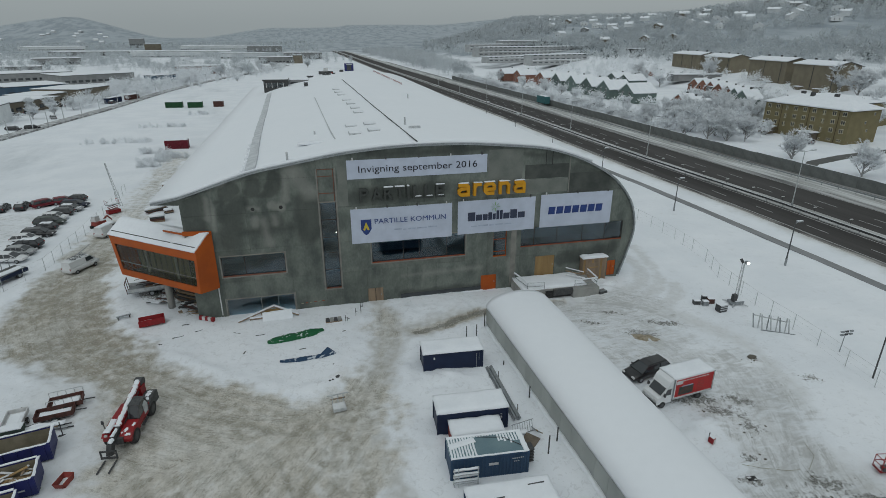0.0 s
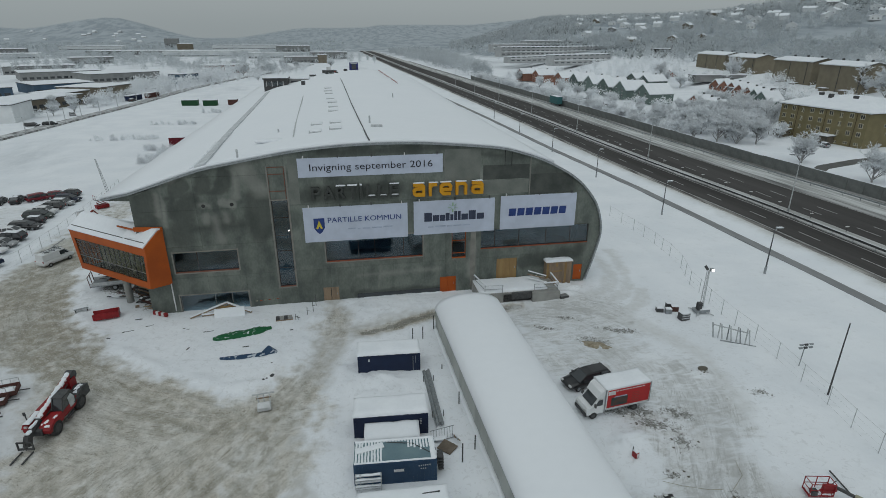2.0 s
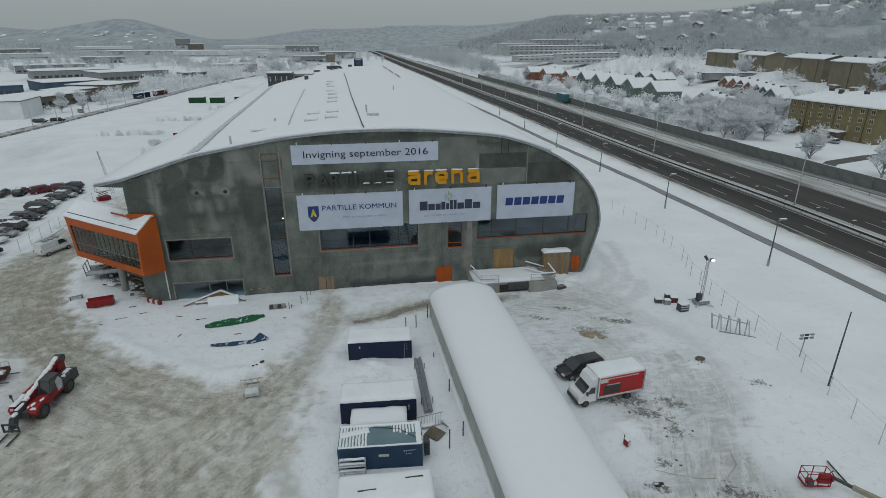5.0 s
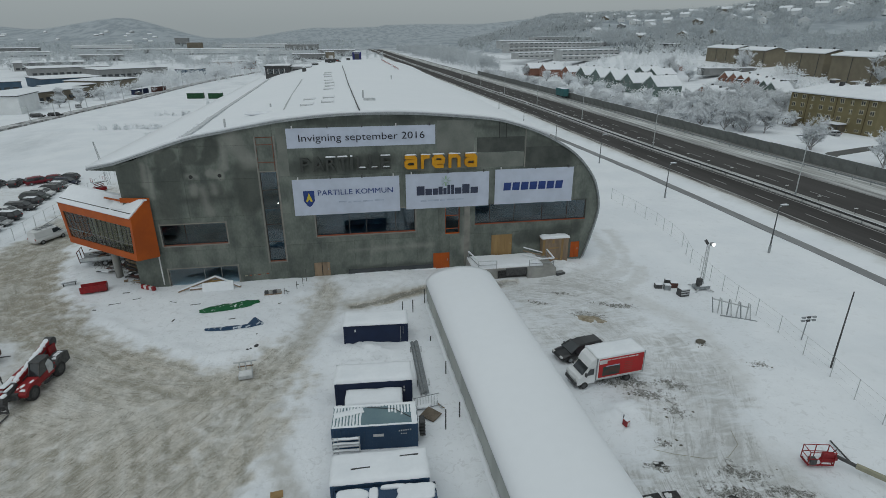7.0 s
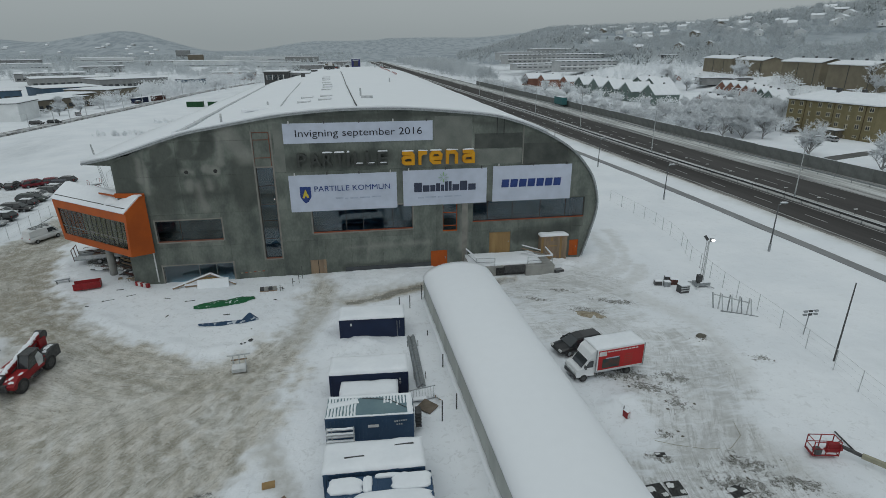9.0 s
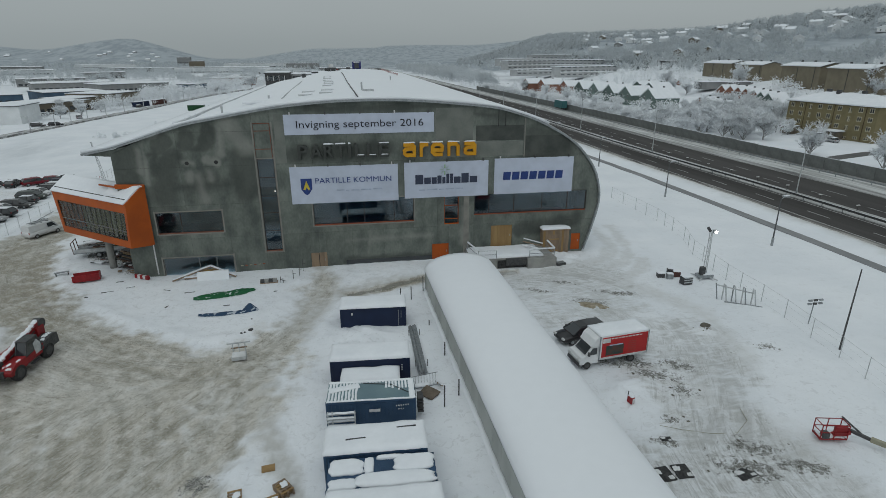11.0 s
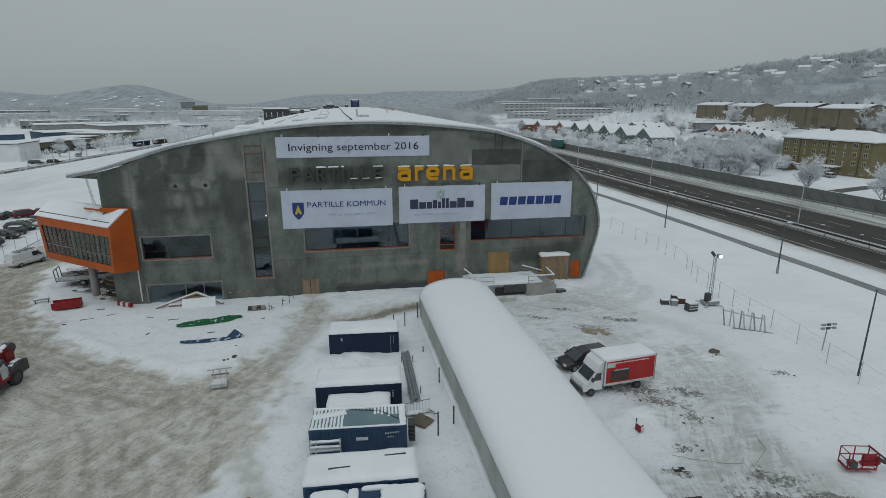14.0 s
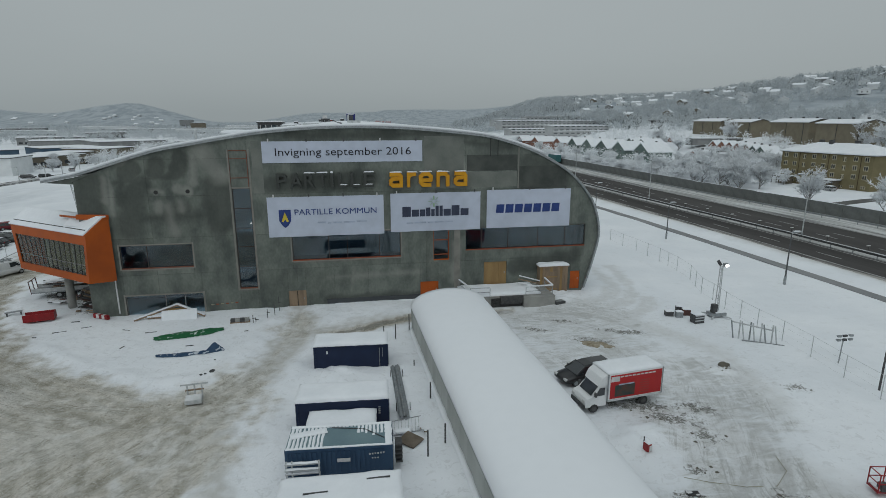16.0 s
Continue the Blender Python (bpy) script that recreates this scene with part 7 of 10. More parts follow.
def car(x, y, rz, paint, label, kind="hatch", snow=0.0, group="parked cars", z=None):
    """A car of lofted body, glazed cabin, wheels, lights and any snow on its roof; x points ahead."""
    L, W, H = {"hatch": (4.2, 1.75, 1.45), "estate": (4.9, 1.88, 1.52), "van": (4.9, 1.9, 1.95)}[kind]
    c = thing("car" if kind != "van" else "van", label, "car" if kind != "van" else "van", (x, y, gz(x, y) if z is None else z), rz, group)
    van = kind == "van"
    belt = 1.12 if van else 0.93
    nose = 0.9 if van else 0.82
    rings = []
    for u, lo, hi, k in ((-0.5, 0.46, 0.84, 0.80), (-0.488, 0.34, 0.94, 0.90), (-0.455, 0.26, 0.99, 0.965), (-0.3, 0.21, 1.0, 1.0), (0.0, 0.21, 1.0, 1.0), (0.18, 0.21, 0.99, 1.0), (0.29, 0.21, 0.96, 1.0), (0.38, 0.22, nose + 0.06, 0.975), (0.45, 0.27, nose - 0.02, 0.93), (0.485, 0.34, nose - 0.12, 0.85), (0.5, 0.42, nose - 0.24, 0.74)):
        lo, hi, w = lo, hi * belt, W / 2 * k
        ring = []
        for q in range(16):
            a = 2 * math.pi * (q + 0.5) / 16
            c1, s1 = math.cos(a), math.sin(a)
            e = (abs(c1) ** 4 + abs(s1) ** 4) ** -0.25
            ring.append((u * L, w * c1 * e, (lo + hi) / 2 + (hi - lo) / 2 * s1 * e))
        rings.append(ring)
    part("body", Mesh().loft(rings), paint, c, smooth=True)
    back = -L / 2 + (0.08 if kind != "hatch" else 0.2)
    cab = [(back, belt - 0.02, 0.84), (back + (0.12 if van else 0.5), H - 0.05, 0.70), (-L * 0.05, H, 0.74), (L * 0.10 if not van else L * 0.22, H - 0.05, 0.71), (L * 0.29 if not van else L * 0.38, belt - 0.05, 0.82)]

    def hoop(px, hz, k, grow=0.0):
        w = W / 2 * k
        top = max(hz, belt + 0.01)
        return [(px, -W / 2 * 0.90, belt - 0.06), (px, -(w * 1.08 + grow), belt + (top - belt) * 0.55), (px, -(w + grow), top - 0.09 * (top > belt + 0.1) + grow), (px, -w * 0.82, top + grow), (px, w * 0.82, top + grow), (px, w + grow, top - 0.09 * (top > belt + 0.1) + grow), (px, w * 1.08 + grow, belt + (top - belt) * 0.55), (px, W / 2 * 0.90, belt - 0.06)]

    part("glasshouse", Mesh().loft([hoop(*q) for q in cab]), DARK_GLASS if not van else paint, c, "dark glazed upper body" if not van else "")
    roof = [hoop(cab[1][0] - 0.06, cab[1][1], cab[1][2], 0.014), hoop(*cab[2], 0.016), hoop(cab[3][0] + 0.04, cab[3][1], cab[3][2], 0.014)]
    part("roof", Mesh().loft([h[2:6] + [(q[0], q[1] * 0.96, q[2] - 0.05) for q in h[5:1:-1]] for h in roof]), paint, c, smooth=False)
    f0, f1 = cab[-2], cab[-1]
    if van:
        part("windscreen", Mesh().add([(f1[0] - 0.05 + d, y1 * W, z1) for d in (0, 0.04) for y1, z1 in ((-0.38, f1[1] + 0.12), (0.38, f1[1] + 0.12))] + [(f0[0] + 0.07 + d, y1 * W, f0[1] - 0.05) for d in (0, 0.04) for y1 in (-0.3, 0.3)], [(0, 1, 5, 4), (2, 6, 7, 3), (0, 2, 3, 1), (4, 5, 7, 6), (0, 4, 6, 2), (1, 3, 7, 5)]), DARK_GLASS, c)
    for s in (-1, 1):
        if van:
            part("side_window", Mesh().add([(px, s * (W * ky + d), pz) for d in (0.0, 0.03) for px, ky, pz in ((L * 0.06, 0.438, belt + 0.05), (L * 0.33, 0.438, belt + 0.05), (L * 0.22, 0.385, H - 0.2), (L * 0.06, 0.385, H - 0.2))], [(0, 1, 2, 3), (7, 6, 5, 4), (0, 4, 5, 1), (1, 5, 6, 2), (2, 6, 7, 3), (3, 7, 4, 0)]), DARK_GLASS, c)
        else:
            for a, b in ((cab[0], cab[1]), (cab[3], cab[4])):
                part("pillar", Mesh().beam((a[0], s * W / 2 * (0.9 if a[1] < belt + 0.1 else a[2] * 0.98), max(a[1], belt)), (b[0], s * W / 2 * (0.9 if b[1] < belt + 0.1 else b[2] * 0.98), max(b[1], belt)), 0.07, 0.06), paint, c)
            for px in (-L * 0.2, -L * 0.02):
                part("pillar", Mesh().beam((px, s * W * 0.448, belt - 0.02), (px - 0.03, s * W * 0.375, H - 0.06), 0.07, 0.05), paint, c)
        part("mirror", Mesh().box(L * 0.2, s * (W / 2 + 0.06), belt + 0.02, 0.12, 0.2, 0.13), paint, c)
        part("headlight", Mesh().box(L / 2 - 0.11, s * W * 0.34, belt * 0.62, 0.16, 0.34, 0.15), CAST_WHITE, c)
        part("tail_light", Mesh().box(-L / 2 + 0.05, s * W * 0.38, belt * 0.68, 0.08, 0.2, 0.24), RED, c)
        for wx in (-L * 0.31, L * 0.31):
            wheel(c, wx, s * (W / 2 - 0.1), 0.32, 0.22)
    if snow:
        part("snow_cover", Mesh().snow((cab[1][0] + cab[3][0]) / 2, 0, H - 0.04, cab[3][0] - cab[1][0], W * 0.68, snow, cell=0.2, seed=x), SNOW, c, "snow on the roof", True)
        part("snow_cover", Mesh().snow(L * 0.36, 0, belt * 0.86, L * 0.18, W * 0.7, snow * 0.6, cell=0.2, seed=y), SNOW, c, "snow on the bonnet", True)
    return c


car(30.25, 40.05, 192, BLACK_PAINT, "black estate car parked beside the box van", "estate", 0.0)
GREYS = [BLACK_PAINT, mat("dark grey car paint", (0.03, 0.032, 0.036), 0.4, coat=0.15), mat("silver car paint", (0.36, 0.37, 0.38), 0.35, coat=0.3), mat("navy car paint", (0.015, 0.022, 0.045), 0.4, coat=0.15)]
WINE = mat("wine red car paint", (0.17, 0.008, 0.018), 0.4, coat=0.2)
NAMES = ["black", "dark grey", "silver", "navy blue"]
PAINTS = GREYS + [WHITE_PAINT, mat("moss grey car paint", (0.055, 0.068, 0.062), 0.4, coat=0.15)]
SHADES = NAMES + ["white", "moss grey"]
ROW = [(-47.4, 120.2, 0), (-46.0, 116.0, 3), (-45.9, 113.3, 2), (-46.9, 110.6, 0), (-46.6, 107.9, 4), (-46.3, 105.0, 5), (-46.1, 102.0, 1), (-45.7, 98.9, 0), (-46.5, 96.1, 4), (-45.2, 93.0, 1), (-44.8, 90.2, 2), (-45.2, 87.4, 4)]
for k, (x, y, p) in enumerate(ROW):
    car(x, y, (k * 37 % 9) - 8 + (180 if k % 3 == 0 else 0), PAINTS[p], f"{SHADES[p]} car with snow patches parked on the snowy lot", "estate" if k % 2 else "hatch", 0.06 if k in (2, 6, 9) else 0.0)
car(-55.4, 116.8, 95, GREYS[1], "dark grey car with snow patches parked on the snowy lot", "hatch", 0.05)
car(-58.5, 116.3, 95, GREYS[1], "dark grey car with snow patches parked on the snowy lot", "hatch", 0.05)
car(-51.9, 118.0, 40, WINE, "dark red car parked on the snowy lot", "estate")
car(-49.2, 119.2, 20, WINE, "dark red car parked on the snowy lot", "hatch")
v = car(-33.9, 82.2, 62, WHITE_PAINT, "white delivery van with ladders on its roof rack", "van", 0.0, "vans by the drive")
for q in (-0.5, -0.15, 0.35):
    part("ladder_rail", Mesh().beam((-1.7, q, 2.08), (1.1, q + 0.1, 2.15), 0.07, 0.07), STEEL, v)
for q in (-1.2, -0.3, 0.6):
    part("rack_bar", Mesh().beam((q, -0.75, 2.02), (q, 0.75, 2.02), 0.06, 0.06), DARK_STEEL, v)
part("ladder_rail", Mesh().beam((-0.2, 0.2, 2.2), (2.6, 0.6, 2.75), 0.09, 0.06), STEEL, v)
car(-34.9, 97.8, 70, WHITE_PAINT, "white delivery van parked beside the fence", "van", 0.12, "vans by the drive")

# box van beside the tent
van = thing("box_van", "white box van with red printed side and snowy roof", "box van", (30.75, 36.15, gz(31, 36.2) + 0.02), 187)
van.scale = (0.97, 0.96, 0.92)
cargo = part("cargo_box", Mesh().box(-1.0, 0, 0.85, 4.7, 2.15, 2.25), WHITE_PAINT, van)
part("snow_cover", Mesh().snow(-1.0, 0, 3.1, 4.7, 2.15, 0.16, cell=0.25, seed=5), SNOW, cargo, "snow on the box roof", True)
for s in (1, -1):
    side = part("side_print", Mesh().box(-1.05, s * 1.085, 1.0, 4.4, 0.02, 1.95), VAN_RED, cargo, "red printed side panel")
    part("mark", Mesh().box(0.75, s * 1.098, 2.42, 0.72, 0.015, 0.42), CAST_WHITE, side, "white logo block")
    for k in range(9):
        part("web_bar", Mesh().box(0.2 - 0.34 * k, s * 1.098, 2.72, 0.27, 0.015, 0.10), CAST_WHITE, side, "white writing bar")
    part("picture", Mesh().box(-0.1, s * 1.098, 1.15, 1.7, 0.015, 0.95), mat("dark green print", (0.03, 0.055, 0.05), 0.5, (0.10, 0.05, 0.04), 1.6), side, "dark picture block")
    part("picture", Mesh().box(-0.2, s * 1.104, 2.08, 1.3, 0.015, 0.10), PALE_INK, side, "pale picture stroke")
    for k in range(6):
        part("text_bar", Mesh().box(-1.75 - 0.05 * (k % 2), s * 1.098, 1.2 + 0.2 * k, 0.8, 0.015, 0.07), FADED_RED, side, "faint writing bar")
    for x in (-3.33, 1.33):
        part("edge_trim", Mesh().box(x, s * 1.07, 0.85, 0.08, 0.08, 2.25), STEEL, cargo)
    part("edge_trim", Mesh().box(-1.0, s * 1.07, 0.8, 4.7, 0.08, 0.14), PALE_STEEL, cargo)
cabp = [(1.35, 0.5), (3.05, 0.5), (3.1, 0.95), (2.95, 1.2), (2.5, 1.35), (1.95, 2.1), (1.35, 2.2)]
cabin = part("cab", Mesh().loft([[(px, sy * (1.0 if pz < 1.5 else 0.88), pz) for px, pz in cabp] for sy in (-0.98, -0.9, 0.9, 0.98)]), WHITE_PAINT, van)
part("windscreen", Mesh().prism([(2.52, 1.38), (1.99, 2.08), (2.02, 2.1), (2.56, 1.4)], "y", -0.78, 0.78), DARK_GLASS, cabin)
for s in (-1, 1):
    part("side_window", Mesh().prism([(1.5, 1.35), (2.3, 1.35), (1.9, 1.98), (1.5, 1.98)], "y", s * 0.93, s * 0.955), DARK_GLASS, cabin)
    part("mirror", Mesh().box(2.35, s * 1.12, 1.4, 0.12, 0.22, 0.34), DARK_STEEL, cabin)
    part("headlight", Mesh().box(3.05, s * 0.72, 0.82, 0.1, 0.32, 0.22), CAST_WHITE, cabin)
part("spoiler", Mesh().prism([(1.35, 2.15), (2.05, 2.12), (1.75, 2.75), (1.4, 3.0), (1.35, 3.0)], "y", -0.95, 0.95), WHITE_PAINT, van, "white roof deflector")
part("bumper", Mesh().box(3.05, 0, 0.38, 0.22, 1.85, 0.32), DARK_STEEL, van)
part("chassis", Mesh().box(-0.6, 0, 0.5, 5.2, 0.9, 0.32), DARK_STEEL, van)
for x in (2.35, -1.9):
    for s in (-1, 1):
        wheel(van, x, s * 0.88, 0.36, 0.26, DARK_STEEL)

# telehandler on the drive, its boom lowered towards the forks
tele = thing("telehandler", "red telehandler with snowy boom lowered to its forks", "telehandler", (-17.22, 43.2, gz(-17.3, 42.6) - 0.02), -97)
tele.scale = (1.12, 0.94, 1.04)
part("chassis", Mesh().box(0, 0, 0.62, 4.9, 1.15, 0.55), DARK_STEEL, tele)
part("side_body", Mesh().prism([(-2.3, 0.8), (1.3, 0.8), (1.3, 1.15), (0.4, 1.35), (-2.2, 1.55)], "y", 0.55, 1.15), RED, tele)
part("engine_hood", Mesh().prism([(-1.2, 0.75), (2.2, 0.75), (2.25, 1.2), (1.2, 1.55), (-1.2, 1.6)], "y", -1.2, -0.55), RED, tele)
part("counterweight", Mesh().prism([(-2.9, 0.7), (-1.3, 0.7), (-1.2, 1.45), (-2.2, 1.75), (-2.85, 1.6)], "y", 0.35, 1.22), DARK_STEEL, tele, "black rear cover")
part("snow_patch", Mesh().blob(-2.2, 0.8, 1.62, 0.7, 0.5, 0.12, 2.0, 0.4), SNOW, tele)
part("front_cover", Mesh().prism([(0.7, 0.75), (2.35, 0.75), (2.4, 1.05), (1.9, 1.42), (0.7, 1.5)], "y", 0.2, 1.2), RED, tele, "red front cover")
for k, (x, y, w, d) in enumerate(((1.6, 0.6, 0.7, 0.35), (1.25, 1.0, 0.4, 0.25), (2.1, 0.9, 0.3, 0.4), (1.9, 0.35, 0.35, 0.2))):
    part("snow_patch", Mesh().blob(x, y, 1.42 - 0.18 * (x - 1.2), w, d, 0.09, k * 2.1, 0.45), SNOW, tele)
part("cab_door", Mesh().prism([(-1.0, 1.05), (-0.35, 1.05), (-0.3, 2.0), (-0.72, 2.2), (-1.02, 1.7)], "y", 1.12, 1.16), PALE_STEEL, tele, "pale grey cab door panel")
part("snow_cover", Mesh().snow(1.4, -0.85, 1.5, 1.5, 0.6, 0.14, cell=0.12, rough=0.8, seed=1), SNOW, tele, "patchy snow on the hood")
part("snow_patch", Mesh().blob(2.9, -0.1, 1.35, 0.5, 0.4, 0.12, 5.0, 0.4), SNOW, tele)
cabt = part("cab", Mesh().prism([(-1.0, 1.0), (0.75, 1.0), (0.6, 1.5), (0.25, 2.45), (-0.75, 2.5), (-1.05, 1.7)], "y", 0.28, 1.12), DARK_GLASS, tele, "dark glazed cab")
for a, b in (((-1.0, 1.0), (-1.05, 1.7)), ((-1.05, 1.7), (-0.75, 2.5)), ((-0.75, 2.5), (0.25, 2.45)), ((0.25, 2.45), (0.62, 1.5))):
    for y in (0.28, 1.12):
        part("cab_bar", Mesh().beam((a[0], y, a[1]), (b[0], y, b[1]), 0.09, 0.09), DARK_STEEL, cabt)
part("cab_roof", Mesh().box(-0.25, 0.7, 2.44, 1.15, 0.95, 0.08), DARK_STEEL, cabt)
boom = part("boom", Mesh().beam((-2.7, -0.12, 2.55), (1.6, -0.12, 1.5), 0.5, 0.55), RED, tele)
part("inner_boom", Mesh().beam((1.5, -0.12, 1.52), (3.1, -0.12, 1.12), 0.36, 0.4), DARK_STEEL, boom)
part("boom_head", Mesh().beam((3.0, -0.12, 1.2), (3.35, -0.12, 0.45), 0.42, 0.5), DARK_STEEL, boom)
ridge, rk = [], random.Random(31)
for k in range(34):
    u = k / 33
    x, z = -2.8 + 4.5 * u, 2.84 - 1.10 * u
    w, hh = 0.25 + 0.04 * rk.uniform(-1, 1), (0.10 + 0.05 * rk.uniform(-1, 1)) * (0.25 if k % 9 == 5 else 1)
    c = -0.12 + 0.05 * rk.uniform(-1, 1)
    ridge.append([(x, c - w, z - 0.05), (x, c - w * 0.75, z + hh * 0.8), (x, c, z + hh), (x, c + w * 0.75, z + hh * 0.75), (x, c + w, z - 0.05)])
part("snow_ridge", Mesh().loft(ridge), SNOW, boom, "broken snow ridge along the boom", True)
part("snow_ridge", Mesh().snow(2.2, -0.12, 1.55, 0.9, 0.3, 0.12, cell=0.1, rough=0.9, seed=5), SNOW, boom)
part("hose", Mesh().rod((-1.8, -0.45, 2.25), (1.2, -0.45, 1.5), 0.05, 6), RUBBER, boom)
part("hose", Mesh().rod((-1.8, 0.2, 2.25), (1.2, 0.2, 1.5), 0.05, 6), RUBBER, boom)
part("grille", Mesh().box(0.6, -1.21, 0.9, 1.5, 0.04, 0.45), DARK_STEEL, tele)
part("toolbox", Mesh().box(-0.2, -0.35, 1.0, 1.6, 0.35, 0.4), DARK_STEEL, tele)
part("step", Mesh().box(-0.1, 1.2, 0.55, 0.9, 0.2, 0.08), DARK_STEEL, tele)
part("snow_patch", Mesh().snow(-1.8, 0.85, 1.5, 0.6, 0.4, 0.1, cell=0.1, rough=0.9, seed=7), SNOW, tele)
part("boom_tail", Mesh().rod((-2.75, -0.45, 2.5), (-2.75, 0.2, 2.5), 0.42, 12), DARK_STEEL, boom)
part("boom_pivot", Mesh().box(-2.35, -0.12, 1.4, 0.8, 0.85, 1.0), RED, tele)
part("lift_ram", Mesh().rod((-0.9, -0.12, 1.1), (0.9, -0.12, 1.5), 0.1, 8), STEEL, tele)
carr = part("fork_carriage", Mesh().box(3.55, -0.1, 0.35, 0.14, 1.3, 0.1), DARK_STEEL, tele)
for y in (-0.72, -0.1, 0.52):
    part("carriage_bar", Mesh().box(3.55, y, 0.3, 0.1, 0.1, 0.75), DARK_STEEL, carr)
part("carriage_bar", Mesh().box(3.55, -0.1, 0.95, 0.1, 1.35, 0.1), DARK_STEEL, carr)
for y in (-0.5, 0.42):
    part("fork", Mesh().box(4.2, y, 0.12, 1.3, 0.12, 0.07), DARK_STEEL, carr)
for x in (-1.6, 1.55):
    for s in (-1, 1):
        wheel(tele, x, s * 1.0, 0.62, 0.48, DARK_STEEL)
        part("fender", Mesh().prism([(x - 0.75, 1.15), (x - 0.5, 1.38), (x + 0.5, 1.38), (x + 0.75, 1.15), (x + 0.5, 1.3), (x - 0.5, 1.3)], "y", s * 0.78, s * 1.25), DARK_STEEL if x < 0 else RED, tele)
part("mirror", Mesh().beam((1.4, -1.35, 1.3), (1.4, -1.45, 1.9), 0.06, 0.06), DARK_STEEL, tele)
part("mirror", Mesh().box(1.4, -1.45, 1.75, 0.08, 0.2, 0.3), DARK_STEEL, tele)
part("light", Mesh().box(2.2, -0.9, 1.2, 0.1, 0.25, 0.14), CAST_WHITE, tele)

# clutter of lumber and frames under the orange box, and snowed-in stacks along the drive
rk = random.Random(12)
for k, (x, y, r, n) in enumerate(((-18.5, 69.5, -36, 7), (-16.6, 66.3, -30, 6), (-15.2, 64.6, -42, 5), (-20.4, 68.0, -20, 4), (-17.3, 67.7, -50, 9), (-15.9, 65.7, -15, 8), (-19.5, 70.4, -60, 8), (-14.4, 63.6, -36, 6))):
    o = thing("lumber_pile", "dark loose lumber and bars heaped in trodden snow", "lumber", (x, y, gz(x, y) - 0.02), r, group="lumber heaps under the box")
    for q in range(n):
        a, z = rk.uniform(-0.35, 0.35), 0.08 + 0.12 * (q % 4)
        l, yy = rk.uniform(0.7, 1.6), rk.uniform(-0.7, 0.7)
        part("bar", Mesh().beam((-l * math.cos(a), yy - l * math.sin(a), z), (l * math.cos(a), yy + l * math.sin(a), z + rk.uniform(0, 0.3)), 0.16, 0.09), (TIMBER, DARK_STEEL, RUST, DARK_STEEL)[q % 4], o)
    part("snow_cover", Mesh().blob(rk.uniform(-0.4, 0.4), rk.uniform(-0.4, 0.4), 0.3, 1.1, 0.6, 0.16, k * 1.9, 0.4), SNOW, o)
for k, (x, y, w, d, h) in enumerate(((-29.2, 98, 3.4, 1.2, 0.8), (-28.4, 103, 2.6, 1.6, 1.1), (-30.0, 109, 4.0, 1.2, 0.7), (-28.6, 114, 3.0, 1.8, 1.2), (-30.4, 120, 3.6, 1.4, 0.9), (-31.2, 127, 3.0, 2.0, 1.1), (-27.6, 108, 1.6, 1.2, 0.7), (-29.6, 133, 3.4, 1.6, 1.0))):
    o = thing("material_stack", "stack of building material deep under snow", "material stack", (x, y, gz(x, y) - 0.05), rk.uniform(-30, 40), group="snowed-in stacks along the drive")
    for q in range(3):
        part("layer", Mesh().box(rk.uniform(-0.1, 0.1), 0, h * q / 3, w * rk.uniform(0.85, 1), d * rk.uniform(0.85, 1), h / 3 - 0.05), (DARK_STEEL, TIMBER, RUST)[(q + k) % 3], o)
    part("snow_cover", Mesh().blob(0, 0, h - 0.06, w * 1.0, d * 0.95, 0.3, k * 1.3, 0.2), SNOW, o, "thick snow", True)

# skips full of scrap


